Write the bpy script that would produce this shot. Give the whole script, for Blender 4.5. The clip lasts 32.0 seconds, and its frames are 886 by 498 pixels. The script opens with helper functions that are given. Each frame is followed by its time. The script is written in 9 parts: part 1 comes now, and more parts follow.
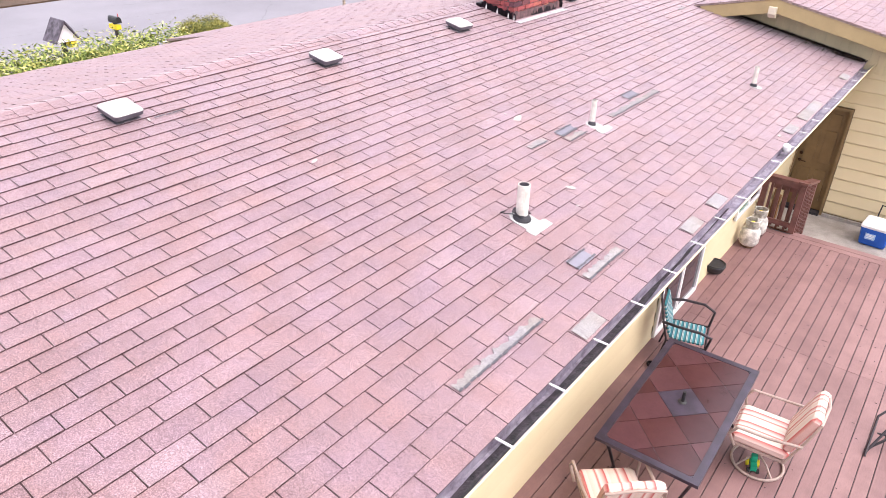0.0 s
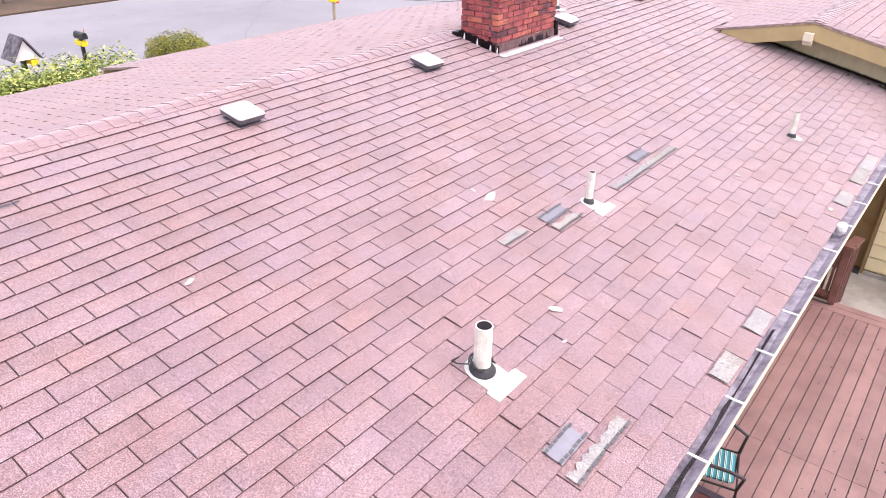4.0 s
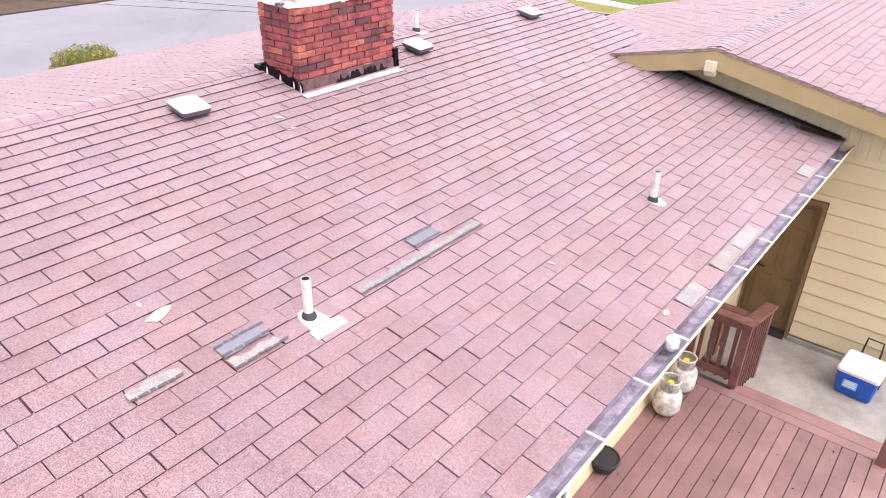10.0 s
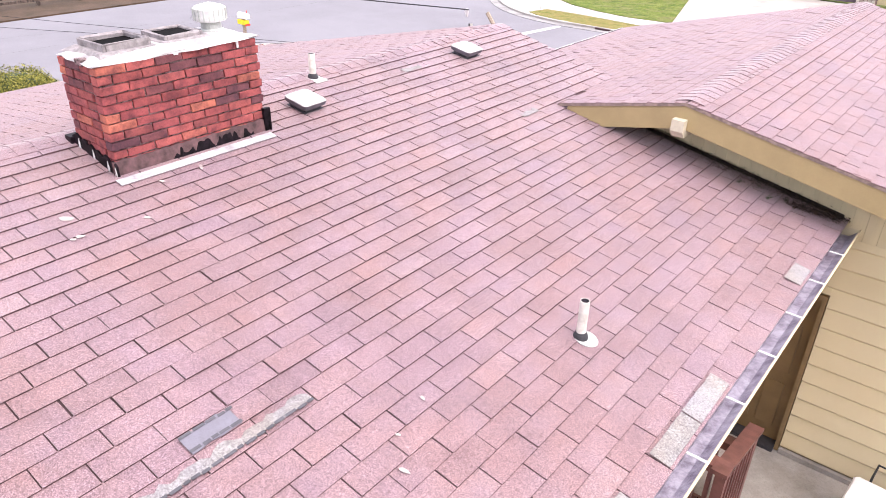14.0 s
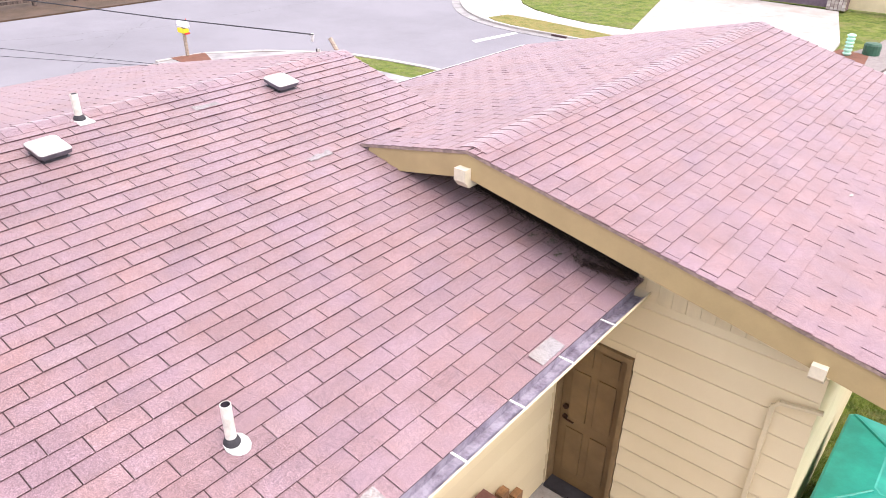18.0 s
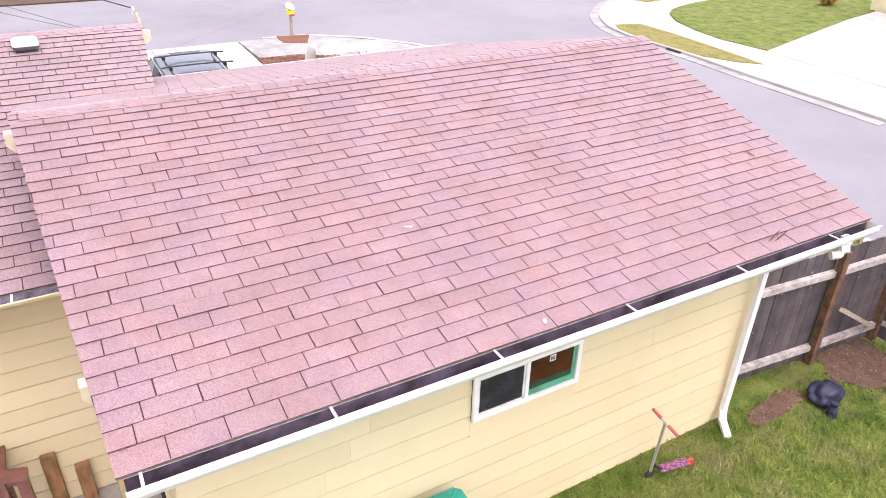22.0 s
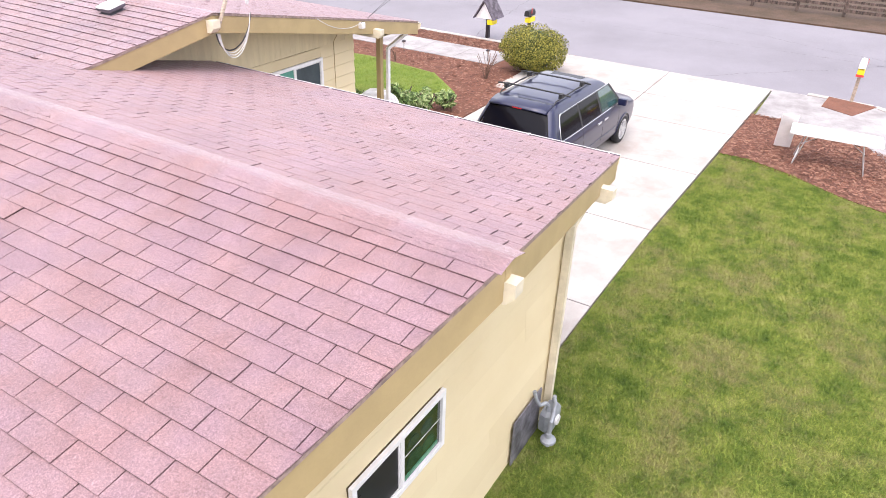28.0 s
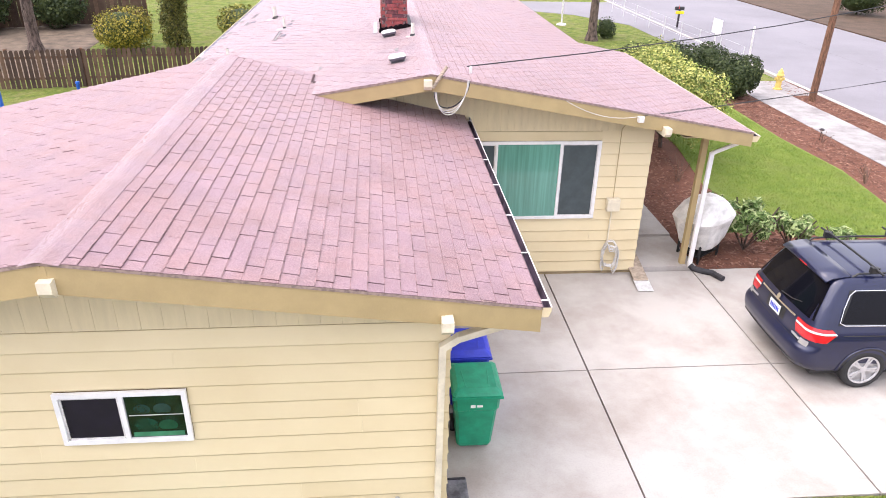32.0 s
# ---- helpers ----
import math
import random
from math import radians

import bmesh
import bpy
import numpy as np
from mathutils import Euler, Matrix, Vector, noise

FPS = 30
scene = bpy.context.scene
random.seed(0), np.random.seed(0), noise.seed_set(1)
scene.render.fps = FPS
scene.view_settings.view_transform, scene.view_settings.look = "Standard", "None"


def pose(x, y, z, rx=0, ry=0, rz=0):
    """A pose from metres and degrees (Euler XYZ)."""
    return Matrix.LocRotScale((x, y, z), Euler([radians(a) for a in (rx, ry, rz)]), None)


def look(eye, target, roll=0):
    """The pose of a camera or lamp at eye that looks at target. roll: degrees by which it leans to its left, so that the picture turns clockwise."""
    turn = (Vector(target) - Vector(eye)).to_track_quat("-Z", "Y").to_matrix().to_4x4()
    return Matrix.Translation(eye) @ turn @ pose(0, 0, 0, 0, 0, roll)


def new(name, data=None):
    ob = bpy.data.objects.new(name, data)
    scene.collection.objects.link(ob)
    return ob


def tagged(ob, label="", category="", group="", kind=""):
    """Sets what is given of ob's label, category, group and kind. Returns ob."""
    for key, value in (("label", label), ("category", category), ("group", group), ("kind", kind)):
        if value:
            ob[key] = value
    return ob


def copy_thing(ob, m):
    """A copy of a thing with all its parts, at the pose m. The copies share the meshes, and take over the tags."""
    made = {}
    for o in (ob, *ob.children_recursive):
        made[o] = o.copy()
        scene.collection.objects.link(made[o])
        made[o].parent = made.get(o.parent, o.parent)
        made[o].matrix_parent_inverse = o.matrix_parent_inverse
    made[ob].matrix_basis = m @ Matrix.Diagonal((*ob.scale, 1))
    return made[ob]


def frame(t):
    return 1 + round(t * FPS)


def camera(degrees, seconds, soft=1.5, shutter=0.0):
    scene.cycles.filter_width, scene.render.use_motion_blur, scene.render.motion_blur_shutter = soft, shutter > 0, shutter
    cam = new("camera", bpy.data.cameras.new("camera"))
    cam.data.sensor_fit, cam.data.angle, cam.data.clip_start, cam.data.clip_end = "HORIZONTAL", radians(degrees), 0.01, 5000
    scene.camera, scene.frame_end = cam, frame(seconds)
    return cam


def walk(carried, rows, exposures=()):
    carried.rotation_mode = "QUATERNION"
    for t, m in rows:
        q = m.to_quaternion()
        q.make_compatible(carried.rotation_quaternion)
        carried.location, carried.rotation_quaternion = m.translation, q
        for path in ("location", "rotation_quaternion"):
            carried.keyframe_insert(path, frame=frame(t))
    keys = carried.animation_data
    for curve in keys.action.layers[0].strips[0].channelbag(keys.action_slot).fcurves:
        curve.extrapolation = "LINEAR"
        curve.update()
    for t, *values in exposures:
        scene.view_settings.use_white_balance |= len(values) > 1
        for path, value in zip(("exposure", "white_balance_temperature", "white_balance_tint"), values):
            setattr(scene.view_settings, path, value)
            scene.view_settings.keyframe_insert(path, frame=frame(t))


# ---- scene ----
cam = camera(64.8, 32.0, soft=0.9)
METRES, EYE, TILT, LEAN, TURN = 32.7, 6.05, 0.0, 0.0, 37.2
ROWS = [
    (0.0, 0.0, 0.0, 0.0, 0.65, -29.62, -1.14),
    (0.5, 0.0018, 0.0109, -0.0004, 0.76, -29.58, -1.14),
    (1.0, 0.0026, 0.0218, -0.0006, 1.01, -29.58, -1.13),
    (1.5, 0.0033, 0.0315, -0.001, 1.05, -29.47, -1.12),
    (2.0, 0.0045, 0.0404, -0.0012, 1.08, -29.46, -1.1),
    (2.5, 0.0055, 0.0484, -0.0014, 1.11, -29.44, -1.09),
    (3.0, 0.0071, 0.0552, -0.0017, 1.17, -29.41, -1.06),
    (3.5, 0.01, 0.0599, -0.0019, 1.22, -29.37, -1.02),
    (5.5, 0.0304, 0.0736, -0.0016, 1.41, -29.38, -0.94),
    (6.0, 0.0345, 0.08, -0.0017, 1.45, -29.36, -0.93),
    (6.5, 0.0377, 0.0872, -0.002, 1.5, -29.31, -0.91),
    (7.0, 0.0411, 0.0944, -0.0022, 1.55, -29.31, -0.9),
    (7.5, 0.0459, 0.1015, -0.0023, 1.61, -29.32, -0.9),
    (8.0, 0.0529, 0.107, -0.0024, 1.68, -29.29, -0.88),
    (8.5, 0.0598, 0.1112, -0.0021, 1.71, -29.29, -0.92),
    (9.0, 0.0666, 0.1137, -0.0023, 1.75, -29.25, -0.91),
    (9.5, 0.0728, 0.1162, -0.0027, 1.8, -29.26, -0.9),
    (10.0, 0.0778, 0.1195, -0.0028, 1.84, -29.27, -0.9),
    (10.5, 0.0822, 0.1244, -0.0028, 1.89, -29.26, -0.9),
    (11.0, 0.0865, 0.1312, -0.0028, 1.95, -29.23, -0.89),
    (11.5, 0.09, 0.1392, -0.003, 1.99, -29.2, -0.91),
    (12.0, 0.0929, 0.148, -0.003, 2.03, -29.11, -0.89),
    (12.5, 0.0963, 0.158, -0.0024, 2.12, -29.18, -0.9),
    (13.0, 0.0996, 0.1673, -0.0025, 2.12, -29.04, -0.9),
    (13.5, 0.1032, 0.1755, -0.0025, 2.16, -29.02, -0.89),
    (14.0, 0.1073, 0.1823, -0.0023, 2.23, -28.99, -0.88),
    (14.5, 0.1124, 0.1886, -0.0023, 2.26, -28.99, -0.87),
    (15.0, 0.1204, 0.1939, -0.0019, 2.3, -28.99, -0.87),
    (15.5, 0.1303, 0.1986, -0.0011, 2.27, -29.02, -0.91),
    (17.5, 0.1573, 0.2083, 0.005, 2.5, -29.11, -0.84),
    (18.0, 0.1715, 0.208, 0.005, 2.62, -29.16, -0.76),
    (18.5, 0.1931, 0.2081, 0.0045, 3.0, -29.25, -0.78),
    (19.0, 0.2182, 0.2101, 0.0038, 3.37, -29.32, -0.72),
    (19.5, 0.244, 0.2134, 0.0033, 4.05, -29.39, -0.75),
    (20.0, 0.2694, 0.2181, 0.0029, 5.15, -29.34, -0.77),
    (20.5, 0.2934, 0.2246, 0.0024, 8.59, -29.32, -0.84),
    (21.0, 0.3154, 0.2335, 0.002, 11.26, -29.32, -0.9),
    (21.5, 0.3347, 0.2455, 0.0015, 18.15, -29.32, -1.05),
    (22.0, 0.3511, 0.2597, 0.0017, 23.26, -29.34, -1.13),
    (22.5, 0.3654, 0.2756, 0.002, 28.16, -29.42, -1.21),
    (23.0, 0.3784, 0.2935, 0.002, 33.08, -29.51, -1.28),
    (23.5, 0.3901, 0.313, 0.0016, 36.89, -29.53, -1.32),
    (24.0, 0.4007, 0.3341, 0.0012, 41.45, -29.63, -1.37),
    (24.5, 0.4099, 0.3573, 0.0005, 46.4, -29.7, -1.38),
    (25.0, 0.4171, 0.3828, -0.0002, 51.87, -29.78, -1.4),
    (25.5, 0.4215, 0.4099, -0.0009, 57.79, -29.87, -1.43),
    (26.0, 0.4234, 0.4378, -0.0014, 64.4, -29.92, -1.42),
    (26.5, 0.4228, 0.4654, -0.0019, 70.12, -29.96, -1.44),
    (28.5, 0.4083, 0.571, 0.0004, 88.05, -30.24, -1.6),
    (29.0, 0.4047, 0.5997, 0.0087, 91.22, -30.35, -1.57),
    (29.5, 0.4, 0.6267, 0.0097, 96.17, -30.28, -1.55),
    (30.0, 0.3939, 0.654, 0.0106, 106.57, -30.47, -1.47),
    (30.5, 0.3833, 0.6774, 0.0114, 115.1, -30.1, -1.5),
    (31.0, 0.3703, 0.698, 0.0115, 123.55, -28.47, -1.35),
    (31.5, 0.355, 0.715, 0.0117, 131.56, -27.42, -1.23),
    (32.0, 0.338, 0.7287, 0.012, 137.85, -26.55, -1.19),
]
walk(cam, [(t, pose(0, 0, EYE, TILT, LEAN, TURN) @ pose(METRES * x, METRES * y, METRES * z, 90 + pitch, roll, yaw)) for t, x, y, z, yaw, pitch, roll in ROWS],
     exposures=[(0.0, 1.62, 6500, 15), (18.8, 1.62, 6500, 15), (20.0, 1.86, 6500, 13), (21.4, 1.66, 6500, 15), (23.2, 1.61, 6500, 18), (26.0, 1.59, 6500, 18), (28.6, 1.62, 6500, 14), (30.0, 1.65, 6500, 14), (32.0, 1.65, 6500, 15)])

# ---- light: bright overcast sky ----
world = bpy.data.worlds.new("sky")
scene.world = world
world.use_nodes = True
wn = world.node_tree.nodes
sky = wn.new("ShaderNodeTexSky")
sky.sky_type = "NISHITA"
sky.sun_disc = False
sky.sun_elevation = radians(62)
sky.sun_rotation = radians(95)
sky.air_density, sky.dust_density, sky.ozone_density = 1.0, 6.0, 0.6
wn["Background"].inputs[1].default_value = 0.15
# an even cloud layer over the clear sky
veil = wn.new("ShaderNodeMix")
veil.data_type = "RGBA"
veil.inputs[0].default_value = 0.72
veil.inputs[7].default_value = (4.6, 4.64, 4.98, 1)
world.node_tree.links.new(sky.outputs[0], veil.inputs[6])
world.node_tree.links.new(veil.outputs[2], wn["Background"].inputs[0])
sun = new("sun", bpy.data.lights.new("sun", "SUN"))
sun.data.energy, sun.data.angle, sun.data.color = 1.0, radians(75), (1.0, 0.97, 0.93)
sun.matrix_world = look((12.0, 7.0, 28.0), (0, 0, 0))

# ---- materials ----
def nodes_of(name):
    m = bpy.data.materials.new(name)
    m.use_nodes = True
    t = m.node_tree
    return m, t, t.nodes["Principled BSDF"]


def mix(t, kind, fac, a, b):
    n = t.nodes.new("ShaderNodeMix")
    n.data_type, n.blend_type = "RGBA", kind
    for sock, v in ((n.inputs[0], fac), (n.inputs[6], a), (n.inputs[7], b)):
        if hasattr(v, "is_output"):
            t.links.new(v, sock)
        elif isinstance(v, (int, float)):
            sock.default_value = v
        else:
            sock.default_value = (*v, 1)
    return n.outputs[2]


def noise_of(t, scale, detail=4, rough=0.6, lo=0.35, hi=0.65, stretch=None):
    co = t.nodes.new("ShaderNodeNewGeometry").outputs["Position"]
    if stretch:
        mp = t.nodes.new("ShaderNodeMapping")
        mp.inputs["Scale"].default_value = stretch
        t.links.new(co, mp.inputs[0])
        co = mp.outputs[0]
    n = t.nodes.new("ShaderNodeTexNoise")
    n.inputs["Scale"].default_value, n.inputs["Detail"].default_value, n.inputs["Roughness"].default_value = scale, detail, rough
    t.links.new(co, n.inputs["Vector"])
    r = t.nodes.new("ShaderNodeMapRange")
    r.inputs[1].default_value, r.inputs[2].default_value = lo, hi
    t.links.new(n.outputs["Fac"], r.inputs[0])
    return r.outputs[0]


def ramp_of(t, fac, stops):
    r = t.nodes.new("ShaderNodeValToRGB")
    e = r.color_ramp.elements
    while len(e) < len(stops):
        e.new(0.5)
    for el, (p, c) in zip(e, stops):
        el.position, el.color = p, (*c, 1)
    t.links.new(fac, r.inputs[0])
    return r.outputs[0]


def random_of(t, per_object):
    if per_object:
        return t.nodes.new("ShaderNodeObjectInfo").outputs["Random"]
    return t.nodes.new("ShaderNodeNewGeometry").outputs["Random Per Island"]


def bump_of(t, bsdf, height, strength=0.3, distance=0.01):
    b = t.nodes.new("ShaderNodeBump")
    b.inputs["Strength"].default_value, b.inputs["Distance"].default_value = strength, distance
    t.links.new(height, b.inputs["Height"])
    t.links.new(b.outputs[0], bsdf.inputs["Normal"])


def plain(name, color, rough=0.6, metal=0.0, vary=0.12, scale=6.0, grain=60.0, bump=0.1, coat=0.0, stretch=None):
    """Paint, plastic, metal: a colour with soft stains and fine grain."""
    m, t, b = nodes_of(name)
    dark = tuple(c * (1 - 2.2 * vary) for c in color)
    lite = tuple(min(1, c * (1 + 0.6 * vary)) for c in color)
    c = mix(t, "MIX", noise_of(t, scale, stretch=stretch), dark, lite)
    g = noise_of(t, grain, 2, stretch=stretch)
    c = mix(t, "MULTIPLY", 0.5 * vary + 0.05, c, ramp_of(t, g, [(0, (0.6, 0.6, 0.6)), (1, (1, 1, 1))]))
    t.links.new(c, b.inputs["Base Color"])
    b.inputs["Roughness"].default_value, b.inputs["Metallic"].default_value = rough, metal
    b.inputs["Coat Weight"].default_value = coat
    if bump:
        bump_of(t, b, g, bump, 0.004)
    return m


def pieces(name, stops, per_object, rough=0.9, stain=(0.7, 0.66, 0.66), stain_scale=1.2, stain_amount=0.6, grain=220.0, grain_amount=0.3, bump=0.4, stretch=None, speckle=0.0, sheen=0.0):
    """Alike pieces (shingles, bricks, boards), each with its own tone."""
    m, t, b = nodes_of(name)
    c = ramp_of(t, random_of(t, per_object), stops)
    g = noise_of(t, grain, 3, 0.7, 0.3, 0.7, stretch=stretch)
    c = mix(t, "MULTIPLY", grain_amount, c, ramp_of(t, g, [(0, (0.35, 0.33, 0.34)), (0.5, (0.85, 0.85, 0.85)), (1, (1.0, 1.0, 1.0))]))
    if speckle:
        # mineral granules: dark and pale grains, in clusters, over soft drifts
        k = noise_of(t, grain * 0.6, 2, 0.85, 0.36, 0.64)
        c = mix(t, "MULTIPLY", 0.8 * speckle, c, ramp_of(t, k, [(0, (0.40, 0.34, 0.37)), (0.3, (0.74, 0.70, 0.72)), (0.55, (1.0, 1.0, 1.0)), (1, (1.0, 1.0, 1.0))]))
        c = mix(t, "ADD", 0.2 * speckle, c, ramp_of(t, k, [(0, (0, 0, 0)), (0.55, (0, 0, 0)), (0.85, (0.55, 0.44, 0.47)), (1, (0.8, 0.7, 0.72))]))
        v = noise_of(t, 72, 3, 0.8, 0.33, 0.67)
        c = mix(t, "MULTIPLY", 0.62, c, ramp_of(t, v, [(0, (0.50, 0.46, 0.50)), (0.5, (0.97, 0.96, 0.96)), (1, (1.18, 1.14, 1.14))]))
        w = noise_of(t, 5.5, 4, 0.65, 0.35, 0.7)
        c = mix(t, "MULTIPLY", 0.45, c, ramp_of(t, w, [(0, (0.70, 0.67, 0.73)), (1, (1, 1, 1))]))
    if speckle:
        h = noise_of(t, 1.9, 3, 0.6, 0.38, 0.62)
        c = mix(t, "MULTIPLY", 0.8, c, ramp_of(t, h, [(0, (1.0, 0.93, 0.88)), (0.5, (1, 1, 1)), (1, (0.96, 0.97, 1.05))]))
    s = noise_of(t, stain_scale, 6, 0.65, 0.4, 0.68)
    c = mix(t, "MULTIPLY", stain_amount, c, ramp_of(t, s, [(0, (1, 1, 1)), (1, stain)]))
    t.links.new(c, b.inputs["Base Color"])
    b.inputs["Roughness"].default_value = rough
    b.inputs["Sheen Weight"].default_value, b.inputs["Sheen Roughness"].default_value = sheen, 0.4
    b.inputs["Sheen Tint"].default_value = (1.0, 0.95, 0.97, 1)
    bump_of(t, b, g, bump, 0.004)
    return m


SHINGLE = [(0.0, (0.272, 0.163, 0.175)), (0.1, (0.291, 0.176, 0.187)), (0.35, (0.31, 0.189, 0.2)), (0.6, (0.318, 0.196, 0.209)), (0.76, (0.307, 0.194, 0.215)), (0.88, (0.324, 0.191, 0.191)), (0.96, (0.332, 0.21, 0.221)), (1.0, (0.352, 0.233, 0.243))]
# rim strip a little darker than the granules: painted shade line of each course
rim_mat = plain("shaded_course_rim", (0.29, 0.18, 0.185), 0.85, vary=0.3, scale=14)
sheath_edge = plain("sheathing_edge", (0.34, 0.25, 0.22), 0.85, vary=0.2, scale=20)
# butt edges darker than the tabs: course shade is put into their colour
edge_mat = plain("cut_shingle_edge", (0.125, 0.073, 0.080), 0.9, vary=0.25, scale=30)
shingle_one = pieces("shingle_granules", SHINGLE, True, 0.5, grain=230, grain_amount=0.5, speckle=1.0, sheen=0.42)
shingle_many = pieces("shingle_granules_field", SHINGLE, False, 0.5, grain=230, grain_amount=0.5, speckle=1.0, sheen=0.42)
SHINGLE_SOFT = [(p, tuple(0.45 * a + 0.55 * b for a, b in zip(c, (0.312, 0.191, 0.204)))) for p, c in SHINGLE]
soft_one = pieces("smooth_shingle_granules", SHINGLE_SOFT, True, 0.5, grain=230, grain_amount=0.35, speckle=0.62, sheen=0.16)
soft_many = pieces("smooth_shingle_granules_field", SHINGLE_SOFT, False, 0.5, grain=230, grain_amount=0.35, speckle=0.62, sheen=0.16)
soft_edge = plain("soft_shaded_edge", (0.165, 0.098, 0.106), 0.9, vary=0.25, scale=30)
# dark sheet below the tabs, shade of the joints painted in
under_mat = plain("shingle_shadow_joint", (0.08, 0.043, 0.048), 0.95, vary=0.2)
BRICK = [(0.0, (0.116, 0.048, 0.068)), (0.07, (0.19, 0.061, 0.068)), (0.16, (0.326, 0.076, 0.071)), (0.5, (0.381, 0.087, 0.09)), (0.88, (0.435, 0.109, 0.098)), (0.975, (0.544, 0.17, 0.109)), (1.0, (0.68, 0.299, 0.177))]
brick_mat = pieces("fired_brick", BRICK, True, stain=(0.22, 0.20, 0.34), stain_scale=10, stain_amount=0.8, grain=70, grain_amount=0.45, bump=0.6)
mortar_mat = plain("weathered_mortar", (0.26, 0.17, 0.175), 0.95, vary=0.4, scale=26, bump=0.6)
siding_one = pieces("painted_lap_siding", [(0, (0.675, 0.57, 0.365)), (1, (0.715, 0.61, 0.40))], True, 0.6, stain=(0.85, 0.8, 0.7), stain_scale=0.9, stain_amount=0.35, grain=60, grain_amount=0.06, bump=0.12, stretch=(1, 1, 8))
# wall behind the boards, darkened so that lap gaps carry painted shade
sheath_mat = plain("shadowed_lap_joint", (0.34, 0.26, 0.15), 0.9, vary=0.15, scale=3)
wall_mat = plain("painted_wall", (0.66, 0.555, 0.36), 0.65, vary=0.06, scale=1.5)
batten_mat = plain("painted_vertical_siding", (0.685, 0.58, 0.375), 0.65, vary=0.04, scale=2, stretch=(4, 4, 0.6))
fascia_mat = plain("painted_fascia", (0.41, 0.31, 0.155), 0.55, vary=0.045, scale=3)
cream_mat = plain("cream_painted_beam", (0.70, 0.63, 0.49), 0.55, vary=0.08)
white_mat = plain("white_vinyl", (0.80, 0.79, 0.80), 0.4, vary=0.04)
white_old = plain("weathered_white_metal", (0.72, 0.70, 0.70), 0.45, vary=0.12, scale=9)
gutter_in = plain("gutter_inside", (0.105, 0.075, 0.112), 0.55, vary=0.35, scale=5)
gutter_main = pieces("corroded_gutter", [(0, (0.38, 0.345, 0.42)), (1, (0.41, 0.375, 0.45))], True, 0.35, stain=(0.27, 0.22, 0.28), stain_scale=8, stain_amount=0.95, grain=45, grain_amount=0.4)
galv_mat = plain("galvanised_flashing", (0.72, 0.72, 0.73), 0.4, 0.3, vary=0.10, scale=12)
lead_mat = plain("weathered_flashing", (0.55, 0.56, 0.54), 0.6, 0.0, vary=0.15, scale=10)
pipe_mat = plain("pipe_pale_plastic", (0.72, 0.68, 0.62), 0.45, vary=0.12, scale=14)
rubber_mat = plain("black_rubber", (0.035, 0.033, 0.04), 0.7, vary=0.2)
tar_shade_mat = plain("tar_and_hole_shade", (0.012, 0.007, 0.011), 0.45, vary=0.4, scale=18)
# near-black for the flue openings: their deep shade as a colour
flue_shade_mat = plain("flue_depth_shade", (0.006, 0.005, 0.006), 0.95, vary=0.3)
for dull in (tar_shade_mat, flue_shade_mat):
    dull.node_tree.nodes["Principled BSDF"].inputs["Specular IOR Level"].default_value = 0.12
patch_grey = pieces("exposed_felt_patch", [(0, (0.33, 0.32, 0.305)), (1, (0.39, 0.38, 0.365))], True, 0.9, stain_scale=9, stain_amount=0.6, grain=150, grain_amount=0.5, speckle=0.65)
patch_slate = pieces("slate_grey_patch", [(0, (0.19, 0.18, 0.22)), (1, (0.26, 0.25, 0.30))], True, 0.8, stain_scale=8, grain=120)
sealant_mat = plain("pale_sealant", (0.50, 0.45, 0.43), 0.7, vary=0.12, scale=20)
vent_cap = plain("grey_metal_vent", (0.66, 0.65, 0.64), 0.42, 0.2, vary=0.14, scale=8)
vent_dark = plain("vent_side_dark", (0.09, 0.085, 0.1), 0.6, vary=0.2)
DECK = [(0, (0.215, 0.118, 0.116)), (0.5, (0.245, 0.137, 0.133)), (1, (0.28, 0.16, 0.155))]
deck_mat = pieces("stained_deck_board", DECK, True, 0.6, stain=(0.6, 0.55, 0.55), stain_scale=2.5, stain_amount=0.6, grain=30, grain_amount=0.25, bump=0.2, stretch=(6, 0.5, 1))
rail_mat = plain("brown_painted_rail", (0.19, 0.082, 0.07), 0.5, vary=0.15)
concrete = pieces("driveway_concrete", [(0, (0.42, 0.392, 0.372)), (1, (0.455, 0.428, 0.408))], True, 0.85, stain=(0.66, 0.60, 0.56), stain_scale=0.8, stain_amount=0.8, grain=45, grain_amount=0.2, bump=0.15)
walk_mat = pieces("sidewalk_concrete", [(0, (0.32, 0.305, 0.305)), (1, (0.365, 0.35, 0.35))], True, 0.9, stain=(0.5, 0.47, 0.48), stain_scale=1.4, stain_amount=0.8, grain=55, grain_amount=0.25, bump=0.2)
slab_old = pieces("old_patio_concrete", [(0, (0.36, 0.33, 0.31)), (1, (0.40, 0.37, 0.35))], True, 0.9, stain=(0.5, 0.48, 0.46), stain_scale=1.6, stain_amount=0.8, grain=60)
asphalt = pieces("worn_asphalt", [(0, (0.228, 0.217, 0.243)), (1, (0.228, 0.217, 0.243))], True, 0.9, stain=(0.78, 0.77, 0.78), stain_scale=0.16, stain_amount=0.9, grain=110, grain_amount=0.3)
door_mat = plain("brown_painted_door", (0.20, 0.125, 0.055), 0.5, vary=0.08, scale=4)
trim_mat = plain("brown_door_trim", (0.23, 0.15, 0.07), 0.55, vary=0.1)
bronze_mat = plain("dark_bronze", (0.06, 0.03, 0.02), 0.35, 0.7)
